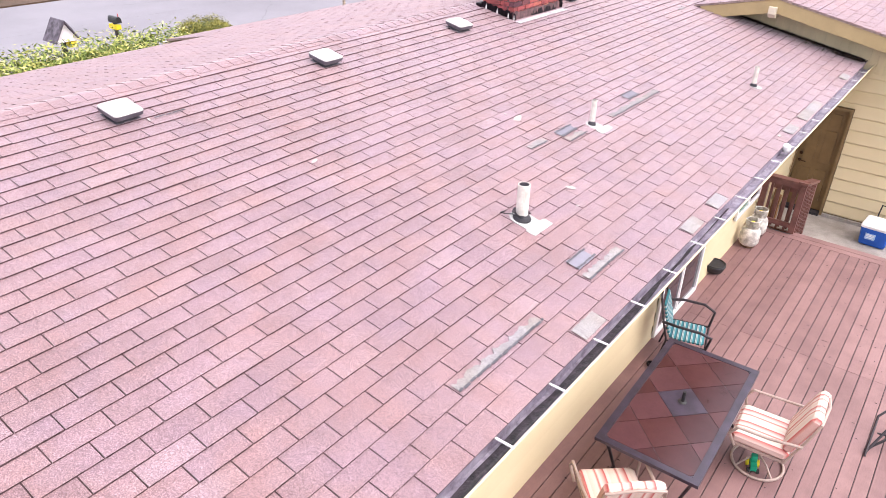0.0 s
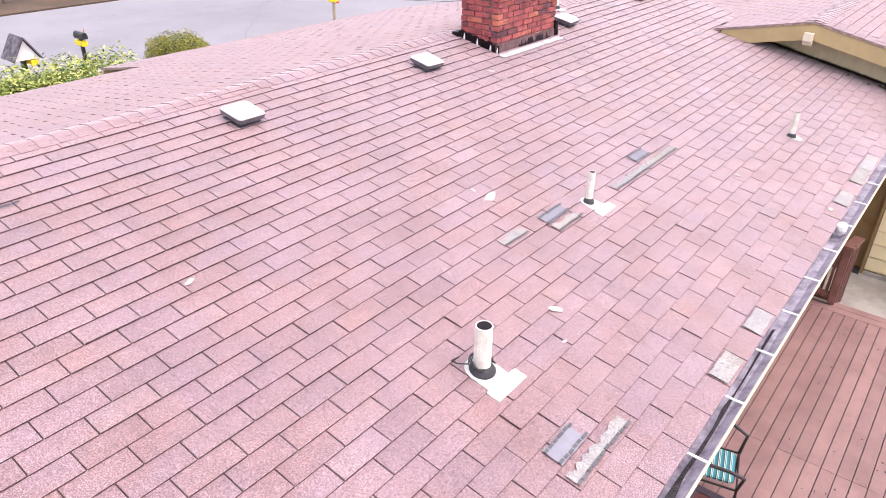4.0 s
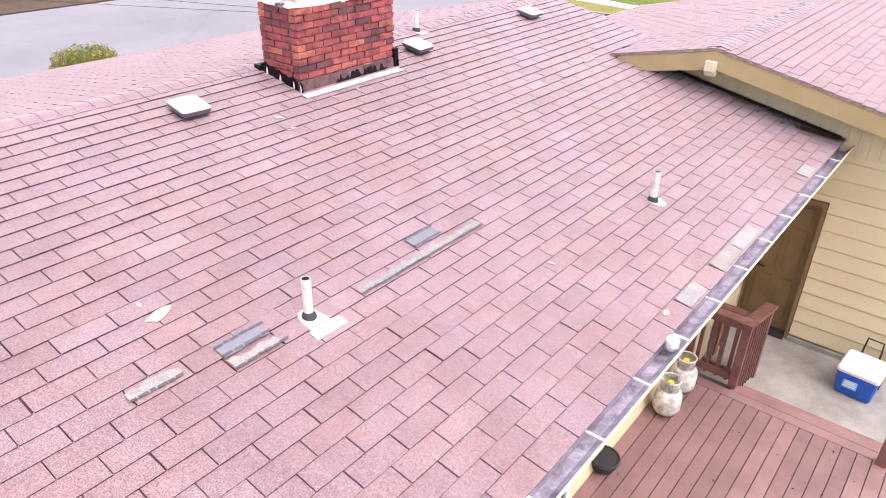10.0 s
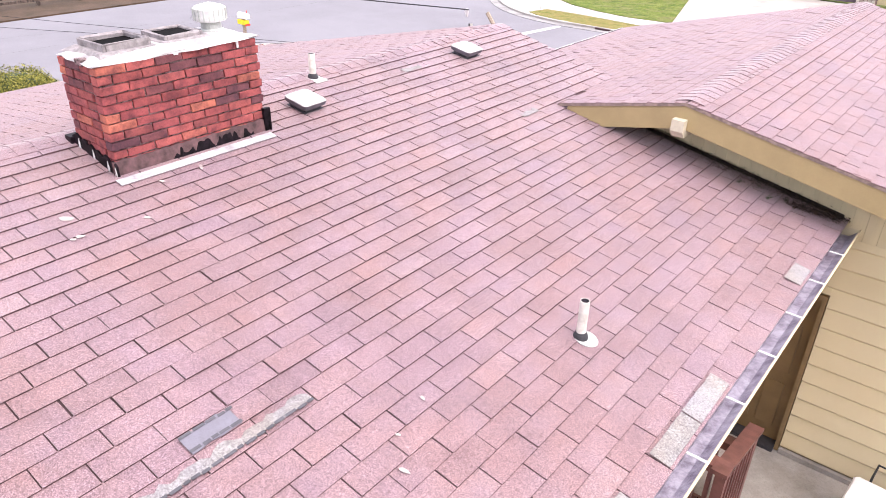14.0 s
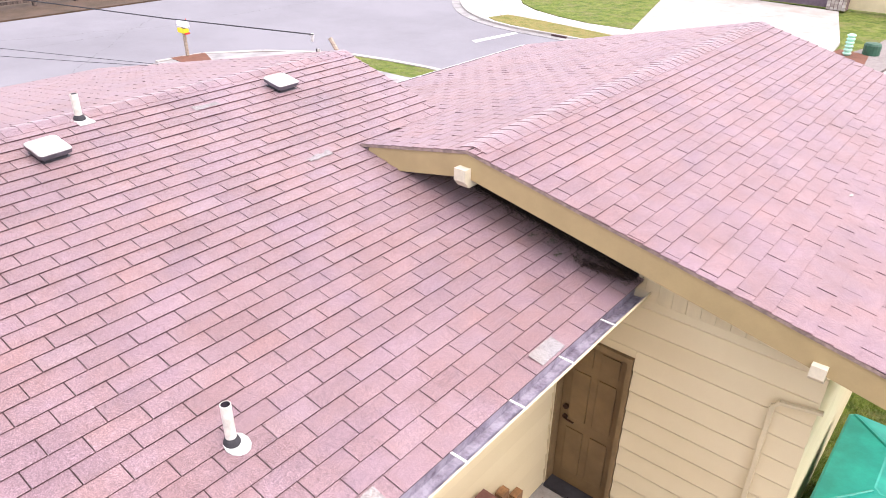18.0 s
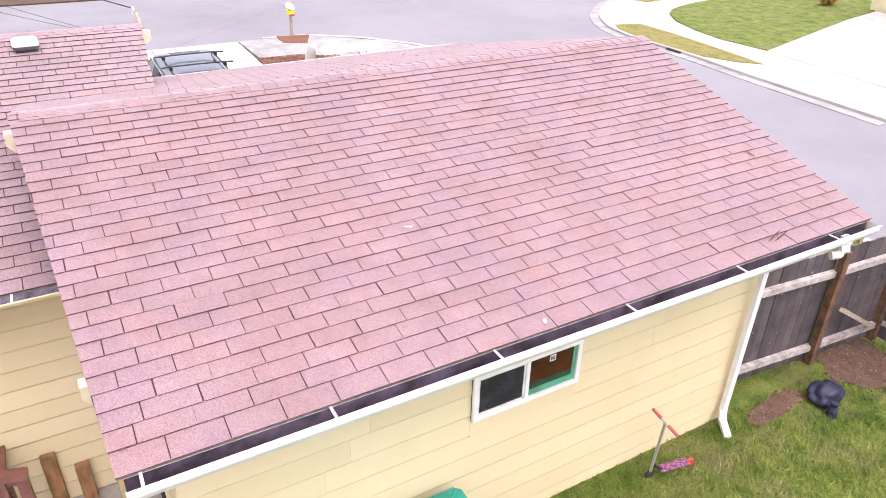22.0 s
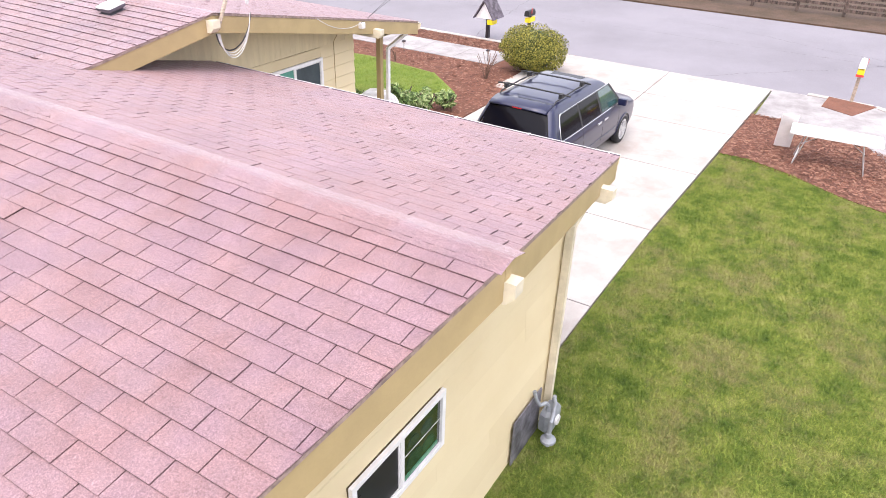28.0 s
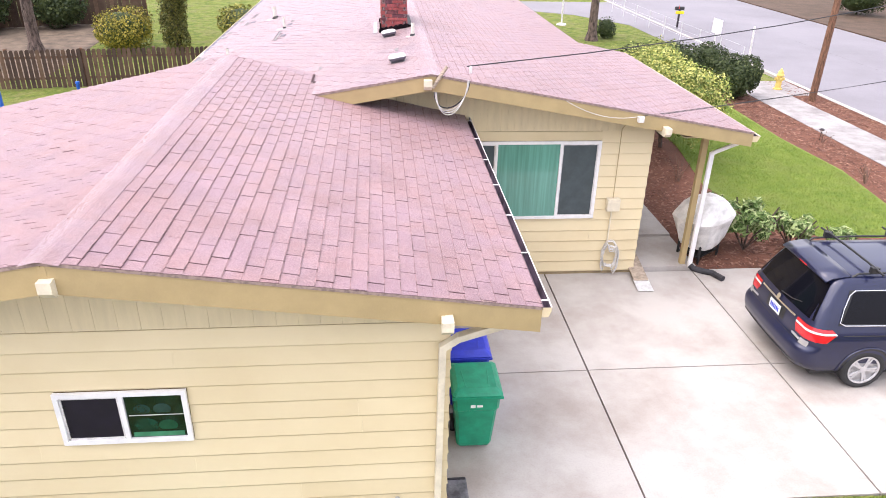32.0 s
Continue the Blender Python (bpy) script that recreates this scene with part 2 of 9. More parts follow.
wood_fence = pieces("grey_fence_board", [(0, (0.082, 0.066, 0.073)), (0.5, (0.105, 0.084, 0.092)), (1, (0.135, 0.108, 0.115))], True, 0.85, stain=(0.5, 0.45, 0.47), stain_scale=4, stain_amount=0.7, grain=26, grain_amount=0.55, stretch=(9, 9, 0.5))
knot_mat = plain("pale_knot", (0.26, 0.215, 0.22), 0.9, vary=0.3, scale=60)
wood_brown = pieces("brown_fence_board", [(0, (0.06, 0.036, 0.028)), (0.6, (0.10, 0.06, 0.042)), (1, (0.15, 0.092, 0.06))], True, 0.85, stain=(0.5, 0.42, 0.4), stain_scale=3, stain_amount=0.7, grain=20, stretch=(8, 8, 0.6))
wood_pale = plain("bare_lumber", (0.42, 0.34, 0.27), 0.8, vary=0.2, scale=10, stretch=(1, 1, 6))
rail_grey = plain("weathered_rail", (0.48, 0.42, 0.41), 0.85, vary=0.2, scale=9)
pole_mat = plain("utility_pole_wood", (0.20, 0.10, 0.06), 0.85, vary=0.3, scale=8, stretch=(4, 4, 0.4))
bark_mat = plain("tree_bark", (0.14, 0.10, 0.085), 0.95, vary=0.35, scale=12, bump=0.8, stretch=(1, 1, 0.3))
car_mat = plain("dark_blue_car_paint", (0.010, 0.013, 0.05), 0.28, 0.25, vary=0.05, bump=0.0, coat=0.55)
car_trim = plain("black_car_plastic", (0.02, 0.02, 0.022), 0.5)
car_glass = plain("dark_tinted_glass", (0.004, 0.004, 0.007), 0.07, vary=0.0, bump=0.0, coat=0.0)
car_glass.node_tree.nodes["Principled BSDF"].inputs["Specular IOR Level"].default_value = 0.16
tail_red = plain("red_tail_light", (0.55, 0.012, 0.02), 0.15, vary=0.05, coat=0.8, bump=0.0)
lamp_clear = plain("clear_lamp_plastic", (0.75, 0.72, 0.74), 0.15, vary=0.05, coat=0.8, bump=0.0)
alloy_mat = plain("silver_alloy", (0.62, 0.62, 0.64), 0.3, 0.7, vary=0.06, bump=0.0)
tyre_mat = plain("tyre_rubber", (0.025, 0.025, 0.027), 0.8, vary=0.15)
chrome_mat = plain("chrome", (0.75, 0.75, 0.77), 0.12, 1.0, vary=0.0, bump=0.0)
teal_mat = plain("teal_plastic", (0.015, 0.32, 0.25), 0.4, vary=0.12, scale=3, bump=0.06)
cooler_blue = plain("blue_plastic", (0.01, 0.10, 0.50), 0.35, vary=0.06)
bin_green = plain("green_plastic_bin", (0.006, 0.30, 0.17), 0.4, vary=0.1)
bin_blue = plain("blue_plastic_bin", (0.03, 0.05, 0.55), 0.4, vary=0.08)
navy_mat = plain("navy_bag_cloth", (0.02, 0.022, 0.06), 0.55, vary=0.25, scale=10, bump=0.4)
tank_mat = plain("worn_white_paint", (0.70, 0.67, 0.62), 0.5, vary=0.22, scale=12)
rust_mat = plain("rust", (0.15, 0.085, 0.05), 0.8, vary=0.3, scale=20)
cover_mat = plain("white_grill_cover", (0.74, 0.72, 0.70), 0.7, vary=0.12, scale=5, bump=0.25)
dark_iron = plain("dark_iron", (0.035, 0.028, 0.035), 0.45, 0.3, vary=0.15)
beige_metal = plain("beige_chair_metal", (0.42, 0.32, 0.28), 0.45, 0.1, vary=0.1)
meter_mat = plain("grey_gas_meter", (0.30, 0.32, 0.35), 0.5, 0.1, vary=0.12)
plate_mat = plain("grey_steel_panel", (0.22, 0.21, 0.24), 0.5, 0.3, vary=0.3, scale=5)
yellow_mat = plain("yellow_plastic", (0.85, 0.68, 0.02), 0.5, vary=0.05)
hydrant_mat = plain("pale_yellow_hydrant_paint", (0.75, 0.55, 0.16), 0.5, vary=0.12)
red_mat = plain("red_plastic", (0.6, 0.05, 0.04), 0.45, vary=0.06)
pink_mat = plain("pink_grip", (0.50, 0.13, 0.16), 0.6, vary=0.08)
purple_mat = plain("purple_print", (0.30, 0.10, 0.22), 0.6, vary=0.4, scale=30)
cable_mat = plain("black_cable", (0.03, 0.03, 0.035), 0.7)
cable_pale = plain("pale_cable", (0.62, 0.60, 0.58), 0.6)
verge_mat = pieces("leafy_dark_soil", [(0, (0.10, 0.06, 0.04)), (1, (0.12, 0.075, 0.05))], True, 0.95, stain=(0.45, 0.5, 0.35), stain_scale=0.8, stain_amount=0.9, grain=30, grain_amount=0.7)
lumber_mat = plain("orange_lumber", (0.34, 0.18, 0.08), 0.75, vary=0.25, scale=9, stretch=(1, 1, 0.3))
dirt_mat = pieces("bare_dirt", [(0, (0.135, 0.08, 0.058)), (1, (0.155, 0.092, 0.066))], True, 0.95, stain=(0.45, 0.45, 0.4), stain_scale=5, stain_amount=0.8, grain=28, grain_amount=0.85, bump=0.9)
gravel_mat = pieces("grey_gravel", [(0, (0.28, 0.24, 0.23)), (1, (0.3, 0.26, 0.25))], True, 0.95, stain=(0.6, 0.58, 0.58), stain_scale=5, grain=50, grain_amount=0.8)
mulch_mat = pieces("bark_mulch", [(0, (0.18, 0.070, 0.042)), (1, (0.20, 0.080, 0.048))], True, 0.95, stain=(0.5, 0.5, 0.5), stain_scale=2.5, grain=45, grain_amount=0.7, bump=0.8)
chip_mat = pieces("bark_chip", [(0, (0.10, 0.04, 0.03)), (0.5, (0.20, 0.085, 0.055)), (1, (0.33, 0.18, 0.125))], False, 0.95)
stone_mat = pieces("pillar_stone", [(0, (0.3, 0.25, 0.22)), (0.5, (0.45, 0.4, 0.36)), (1, (0.6, 0.54, 0.5))], True, 0.9)
green_glass = plain("blinds_behind_glass", (0.12, 0.33, 0.27), 0.15, vary=0.12, scale=2, coat=0.6, bump=0.0, stretch=(9, 9, 0.3))
dark_glass = plain("dark_room_glass", (0.028, 0.027, 0.045), 0.08, vary=0.25, coat=0.3, bump=0.0)
screen_glass = plain("insect_screen", (0.055, 0.075, 0.085), 0.4, vary=0.1, bump=0.0)


def lawn(name, blades, lush=0.0, straw=0.0):
    """Winter grass: dark and light green drifts with straw-coloured places."""
    m, t, b = nodes_of(name)
    c = ramp_of(t, noise_of(t, 2.0, 8, 0.78, 0.32, 0.68), [(0, (0.06, 0.11, 0.024)), (0.3, (0.13, 0.19, 0.037)), (0.6, (0.22, 0.27, 0.06)), (1, (0.34, 0.34, 0.12))])
    c = mix(t, "MIX", noise_of(t, 0.8, 9, 0.8, 0.48, 0.68), c, (0.30, 0.26, 0.13))
    if lush:
        c = mix(t, "MIX", lush, c, (0.25, 0.36, 0.075))
    if straw:
        c = mix(t, "MIX", noise_of(t, 2.6, 5, 0.7, 0.62 - straw, 0.9 - straw), c, (0.37, 0.30, 0.115))
    g = noise_of(t, 60, 3, 0.7, 0.3, 0.7)
    c = mix(t, "MULTIPLY", 0.3 if blades else 0.65, c, ramp_of(t, g, [(0, (0.35, 0.38, 0.3)), (1, (1, 1, 1))]))
    if blades:
        c = mix(t, "MULTIPLY", 0.8, c, ramp_of(t, random_of(t, False), [(0, (0.65, 0.7, 0.55)), (0.45, (1.1, 1.12, 1.05)), (0.85, (1.25, 1.25, 1.15)), (1, (1.5, 1.38, 1.2))]))
    t.links.new(c, b.inputs["Base Color"])
    b.inputs["Roughness"].default_value = 0.95
    b.inputs["Specular IOR Level"].default_value = 0.15
    if not blades:
        bump_of(t, b, g, 0.8, 0.03)
    return m


lawn_mat = lawn("winter_lawn", False)
lush_lawn = lawn("watered_lawn", False, 0.6)
dry_lawn = lawn("dry_lawn", False, 0.0, 0.32)


def leaf(name, stops):
    m, t, b = nodes_of(name)
    c = ramp_of(t, random_of(t, False), stops)
    t.links.new(c, b.inputs["Base Color"])
    b.inputs["Roughness"].default_value = 0.6
    b.inputs["Specular IOR Level"].default_value = 0.25
    return m


blade_mat = lawn("grass_blade", True)
lush_blade = lawn("watered_grass_blade", True, 0.5)
leaf_box = leaf("olive_hedge_leaf", [(0, (0.04, 0.05, 0.008)), (0.5, (0.165, 0.165, 0.026)), (1, (0.37, 0.33, 0.07))])
leaf_yellow = leaf("yellow_green_leaf", [(0, (0.05, 0.09, 0.02)), (0.35, (0.16, 0.22, 0.045)), (0.7, (0.36, 0.38, 0.09)), (1, (0.6, 0.56, 0.2))])
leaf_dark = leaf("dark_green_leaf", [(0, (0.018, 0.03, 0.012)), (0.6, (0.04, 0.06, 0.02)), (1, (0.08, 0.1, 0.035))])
leaf_glossy = leaf("glossy_green_leaf", [(0, (0.04, 0.08, 0.02)), (0.35, (0.12, 0.20, 0.055)), (0.7, (0.26, 0.35, 0.13)), (1, (0.46, 0.50, 0.26))])
leaf_mustard = leaf("mustard_shrub_leaf", [(0, (0.05, 0.06, 0.01)), (0.4, (0.17, 0.16, 0.02)), (0.8, (0.34, 0.28, 0.04)), (1, (0.46, 0.38, 0.08))])
leaf_cypress = leaf("cypress_leaf", [(0, (0.02, 0.025, 0.005)), (0.5, (0.07, 0.072, 0.014)), (1, (0.16, 0.14, 0.03))])
twig_mat = plain("bare_twig", (0.20, 0.12, 0.09), 0.9, vary=0.2)


def stripes(name, scale, stops, turn):
    """Cushion cloth with straight stripes."""
    m, t, b = nodes_of(name)
    co = t.nodes.new("ShaderNodeTexCoord").outputs["Object"]
    mp = t.nodes.new("ShaderNodeMapping")
    mp.inputs["Scale"].default_value = turn
    t.links.new(co, mp.inputs[0])
    w = t.nodes.new("ShaderNodeTexWave")
    w.wave_profile = "SAW"
    w.bands_direction = "Y" if turn[1] else "X"
    w.inputs["Scale"].default_value = scale
    t.links.new(mp.outputs[0], w.inputs["Vector"])
    c = ramp_of(t, w.outputs["Fac"], stops)
    g = noise_of(t, 150, 2)
    c = mix(t, "MULTIPLY", 0.2, c, ramp_of(t, g, [(0, (0.5, 0.5, 0.5)), (1, (1, 1, 1))]))
    t.links.new(c, b.inputs["Base Color"])
    b.inputs["Roughness"].default_value = 0.9
    bump_of(t, b, g, 0.2, 0.004)
    return m


cushion_mat = stripes("red_cream_striped_cloth", 1.6, [(0, (0.74, 0.62, 0.56)), (0.14, (0.72, 0.58, 0.52)), (0.18, (0.50, 0.07, 0.07)), (0.30, (0.62, 0.36, 0.32)), (0.5, (0.78, 0.68, 0.62)), (0.60, (0.52, 0.13, 0.11)), (0.70, (0.74, 0.62, 0.55)), (1, (0.70, 0.54, 0.46))], (1, 0, 0))
turq_mat = stripes("turquoise_striped_cloth", 6.0, [(0, (0.02, 0.16, 0.2)), (0.3, (0.04, 0.26, 0.3)), (0.38, (0.55, 0.62, 0.6)), (0.5, (0.02, 0.05, 0.07)), (0.62, (0.6, 0.7, 0.68)), (0.72, (0.02, 0.04, 0.06)), (1, (0.03, 0.18, 0.22))], (0, 1, 0))
table_tile = pieces("slate_table_tile", [(0, (0.055, 0.020, 0.024)), (0.5, (0.075, 0.026, 0.028)), (1, (0.10, 0.042, 0.05))], True, 0.2, stain_scale=5, stain_amount=0.7, grain=50, grain_amount=0.2, bump=0.2)
table_rim = plain("dark_table_rim", (0.05, 0.038, 0.06), 0.3, vary=0.2)

# ---- mesh helpers ----
def mesh_of(name, bm, mat, smooth=False):
    me = bpy.data.meshes.new(name)
    bm.normal_update()
    bm.to_mesh(me)
    bm.free()
    me.materials.append(mat)
    if smooth:
        me.shade_smooth()
    return me


def part(name, bm, mat, parent=None, label="", smooth=False):
    ob = new(name, mesh_of(name, bm, mat, smooth))
    ob.parent = parent
    if label:
        ob["label"] = label
    return ob


def raw_part(name, verts, faces, mat, parent=None, label="", smooth=False):
    me = bpy.data.meshes.new(name)
    me.from_pydata([tuple(v) for v in verts], [], [tuple(f) for f in faces])
    me.materials.append(mat)
    if smooth:
        me.shade_smooth()
    ob = new(name, me)
    ob.parent = parent
    if label:
        ob["label"] = label
    return ob


def thing(name, label, category, at=(0, 0, 0), rz=0, group="", kind=""):
    ob = new(name)
    ob.empty_display_size = 0.2
    ob.matrix_world = pose(*at, 0, 0, rz)
    return tagged(ob, label, category, group, kind)


def box(x0, x1, y0, y1, z0, z1, m=None, bm=None, bevel=0.0):
    bm = bm or bmesh.new()
    vs = [bm.verts.new((x, y, z)) for x in (x0, x1) for y in (y0, y1) for z in (z0, z1)]
    fs = [bm.faces.new([vs[i] for i in f]) for f in ((0, 1, 3, 2), (4, 6, 7, 5), (0, 4, 5, 1), (2, 3, 7, 6), (0, 2, 6, 4), (1, 5, 7, 3))]
    if m is not None:
        bmesh.ops.transform(bm, matrix=m, verts=vs)
    if bevel:
        bmesh.ops.bevel(bm, geom=list({e for f in fs for e in f.edges}), offset=bevel, segments=2, profile=0.7, affect="EDGES")
    return bm


def prism(poly, axis, a, b, bm=None):
    """A polygon of two coordinates, drawn out along axis from a to b."""
    bm = bm or bmesh.new()
    def at(p, v):
        return {"x": (v, p[0], p[1]), "y": (p[0], v, p[1]), "z": (p[0], p[1], v)}[axis]
    lo = [bm.verts.new(at(p, a)) for p in poly]
    hi = [bm.verts.new(at(p, b)) for p in poly]
    bm.faces.new(lo[::-1]), bm.faces.new(hi)
    n = len(poly)
    for i in range(n):
        bm.faces.new((lo[i], lo[(i + 1) % n], hi[(i + 1) % n], hi[i]))
    bmesh.ops.recalc_face_normals(bm, faces=bm.faces)
    return bm


def loft(rings, bm=None, cap=True):
    bm = bm or bmesh.new()
    made = [[bm.verts.new(p) for p in r] for r in rings]
    n = len(rings[0])
    for a, b in zip(made, made[1:]):
        for i in range(n):
            bm.faces.new((a[i], a[(i + 1) % n], b[(i + 1) % n], b[i]))
    if cap:
        bm.faces.new(made[0][::-1]), bm.faces.new(made[-1])
    bmesh.ops.recalc_face_normals(bm, faces=bm.faces)
    return bm


def lathe(profile, n=20, at=(0, 0, 0), bm=None):
    """Turned shape: (radius, height) pairs."""
    return loft([[(at[0] + r * math.cos(2 * math.pi * i / n), at[1] + r * math.sin(2 * math.pi * i / n), at[2] + z) for i in range(n)] for r, z in profile], bm)


def tube(points, r, n=8, bm=None):
    """A round bar along points."""
    pts = [Vector(p) for p in points]
    rings, side = [], None
    for i, p in enumerate(pts):
        d = ((pts[min(i + 1, len(pts) - 1)] - p).normalized() + (p - pts[max(i - 1, 0)]).normalized()).normalized()
        if side is None:
            side = d.orthogonal().normalized()
        side = (side - d * side.dot(d)).normalized()
        up = d.cross(side)
        rings.append([p + r * (math.cos(2 * math.pi * k / n) * side + math.sin(2 * math.pi * k / n) * up) for k in range(n)])
    return loft(rings, bm)


def sag(a, b, drop, n=14):
    a, b = Vector(a), Vector(b)
    return [a.lerp(b, i / n) - Vector((0, 0, drop * 4 * (i / n) * (1 - i / n))) for i in range(n + 1)]


def ground_poly(name, pts, z, mat, label="", thick=0.0, parent=None):
    bm = bmesh.new()
    f = bm.faces.new([bm.verts.new((x, y, z)) for x, y in pts])
    if f.calc_area() and thick:
        ext = bmesh.ops.extrude_face_region(bm, geom=[f])
        bmesh.ops.translate(bm, verts=[v for v in ext["geom"] if isinstance(v, bmesh.types.BMVert)], vec=(0, 0, -thick))
    bmesh.ops.recalc_face_normals(bm, faces=bm.faces)
    if not thick and bm.faces[:][0].normal.z < 0:
        bmesh.ops.reverse_faces(bm, faces=bm.faces)
    ob = part(name, bm, mat, parent)
    return ob


# ---- ground, streets and paving ----
ground = tagged(ground_poly("ground", [(-400, -400), (400, -400), (400, 400), (-400, 400)], -0.10, lawn_mat), "wide winter lawn ground, patchy green and straw", "ground", kind="structure")


def paving(name, pts, z, mat, label, cat, thick=0.0, kind="structure"):
    return tagged(ground_poly(name, pts, z, mat, thick=thick), label, cat, kind=kind)


road_main = paving("road", [(-33.6, -90), (-22.7, -90), (-22.7, 21.0), (-22.0, 23.0), (-20.3, 25.0), (-18.4, 26.0), (-15, 26.4), (-9, 26.3), (60, 25.2), (60, 34.6), (-6, 33.9), (-13, 34.0), (-17.5, 34.2), (-19.2, 34.8), (-21.0, 36.2), (-22.6, 38.2), (-23.8, 40.5), (-25.6, 47), (-26, 90), (-33.6, 90)], -0.085, asphalt, "worn pale grey asphalt street at a corner", "road")


def yard(name, pts, z, label, cat="lawn", mat=lawn_mat):
    return paving(name, pts, z, mat, label, cat, thick=0.5)


yard("lawn_back", [(-2.4, -60), (40, -60), (40, 23.5), (-0.2, 23.5), (-0.2, 13.8), (-2.4, 13.8)], -0.01, "patchy green back lawn behind the house")
yard("lawn_side", [(-16.4, 19.985), (-11.0, 19.80), (-6.3, 19.79), (-6.2, 20.0), (-0.2, 20.0), (-0.2, 23.5), (40, 23.5), (40, 26.1), (-7.0, 24.25), (-15.1, 23.94)], -0.012, "patchy green side lawn beside the driveway")
yard("lawn_front", [(-10.4, -2.0), (-18.3, -2.0), (-18.1, 5.6), (-18.3, 8.5), (-17.9, 11.2), (-16.6, 12.7), (-15.2, 12.6), (-14.2, 11.2), (-13.9, 9.4), (-14.5, 6.0), (-14.3, 2.0), (-12.4, -1.2)], 0.0, "bright green front lawn bordered by bark mulch", mat=lush_lawn)
yard("lawn_neighbour", [(-12.2, -60), (-22.7, -60), (-22.7, -4.5), (-18.0, -4.5), (-18.0, -2.2), (-12.2, -2.2)], -0.015, "thin olive lawn of the neighbouring plot")
yard("mulch_bed", [(-10.4, 13.95), (-10.4, -2.2), (-22.55, -2.2), (-22.55, 13.9), (-11.7, 13.9)], -0.012, "reddish bark mulch bed round the front lawn", "mulch", mulch_mat)
MULCH_CORNER = [(-16.35, 19.985), (-17.2, 20.0), (-19.82, 20.09), (-19.75, 21.5), (-19.06, 22.63), (-18.44, 23.34), (-17.75, 23.85), (-16.85, 23.96), (-15.1, 23.94), (-15.05, 23.4), (-15.35, 22.6), (-15.95, 21.6), (-16.38, 20.6)]
yard("mulch_bed", MULCH_CORNER, 0.0, "reddish bark mulch bed beside the driveway", "mulch", mulch_mat)
yard("sidewalk_strip", [(-17.9, 25.24), (-17.0, 25.41), (-14.5, 25.5), (-4.0, 25.3), (60, 24.5), (60, 25.75), (-5.1, 26.3), (-9.3, 26.62), (-12.0, 26.76), (-15.27, 26.8), (-16.9, 26.62), (-18.4, 26.3)], -0.02, "narrow grass strip between sidewalk and kerb")


def slab(pts, z, parent, mat=concrete, thick=0.35):
    return ground_poly("slab", pts, z, mat, thick=thick, parent=parent)


driveway = thing("driveway", "pale stained concrete driveway in joined slabs", "driveway", kind="structure")
jx = [-6.2, -8.72, -11.68, -14.75, -17.75, -19.85, -22.5]
for i in range(len(jx) - 1):
    g = 0.013
    a, b = jx[i] - g, jx[i + 1] + g
    for y0, y1 in ((14.0, 17.085), (17.105, 19.82)):
        if b < -12 and y0 < 15:
            y0 = 13.95 if b > -19 else 13.3
        edge = lambda x: 19.775 + 0.0306 * max(0.0, -x - 11.0)
        slab([(a, y0), (a, edge(a) if y1 > 19 else y1), (b, edge(b) if y1 > 19 else y1), (b, y0)], 0.0, driveway)
joint = ground_poly("joint", [(-6.2, 14.0), (-6.2, 19.78), (-22.4, 19.78), (-22.4, 14.0)], -0.03, under_mat, parent=driveway)
sidewalk = thing("sidewalk", "pale concrete sidewalk in square slabs", "sidewalk", kind="structure")
ys = [-4.5 + 1.52 * k for k in range(13)]
for y0, y1 in zip(ys, ys[1:]):
    if y1 < 13.4:
        slab([(-19.75, y0 + 0.008), (-19.75, y1 - 0.008), (-21.35, y1 - 0.008), (-21.35, y0 + 0.008)], 0.006, sidewalk, walk_mat)
# corner sidewalk: sweeps from the west street round to the north street
inner = [(-19.75, 20.17), (-19.75, 21.5), (-18.9, 22.85), (-16.9, 23.96)]
outer = [(-22.5, 20.17), (-22.4, 22.8), (-20.5, 25.0), (-18.5, 26.25)]
for k in range(3):
    slab([inner[k], inner[k + 1], outer[k + 1], outer[k]], 0.004 + 0.001 * k, sidewalk, walk_mat)
for k in range(34):
    xa, xb = -15.0 + 1.48 * k, -15.0 + 1.48 * (k + 1) - 0.016
    f = lambda x: 23.93 + 0.04 * (x + 15)
    f2 = lambda x: 25.5 + 0.004 * (x + 15)
    slab([(xa, f(xa)), (xb, f(xb)), (xb, f2(xb)), (xa, f2(xa))], 0.005, sidewalk, walk_mat)
slab([(-15.02, 23.95), (-15.02, 25.47), (-17.0, 25.4), (-17.77, 25.22), (-16.89, 23.97)], 0.003, sidewalk, walk_mat)
kerb = thing("kerb", "pale concrete street kerb", "kerb", kind="structure")
kl = [(-22.5, -60), (-22.5, 13.2), (-22.55, 21.1), (-22.42, 22.8), (-21.2, 24.47), (-20.3, 25.15), (-19.45, 25.78), (-18.45, 26.28), (-16.9, 26.6), (-15.27, 26.78), (-12.0, 26.74), (-9.3, 26.6), (-5.1, 26.27), (60, 25.7)]
for (xa, ya), (xb, yb) in zip(kl, kl[1:]):
    d = Vector((xb - xa, yb - ya)).normalized()
    n = Vector((d.y, -d.x)) * -0.22
    low = -0.07 if (ya, yb) == (13.2, 21.1) else 0.012
    ground_poly("kerbstone", [(xa, ya), (xb, yb), (xb + n.x, yb + n.y), (xa + n.x, ya + n.y)], low, concrete, thick=0.4, parent=kerb)
path_front = thing("front_path", "pale concrete entry path and step", "path", kind="structure")
slab([(-10.45, 2.0), (-10.45, 12.6), (-11.75, 12.6), (-11.75, 2.0)], 0.14, path_front)
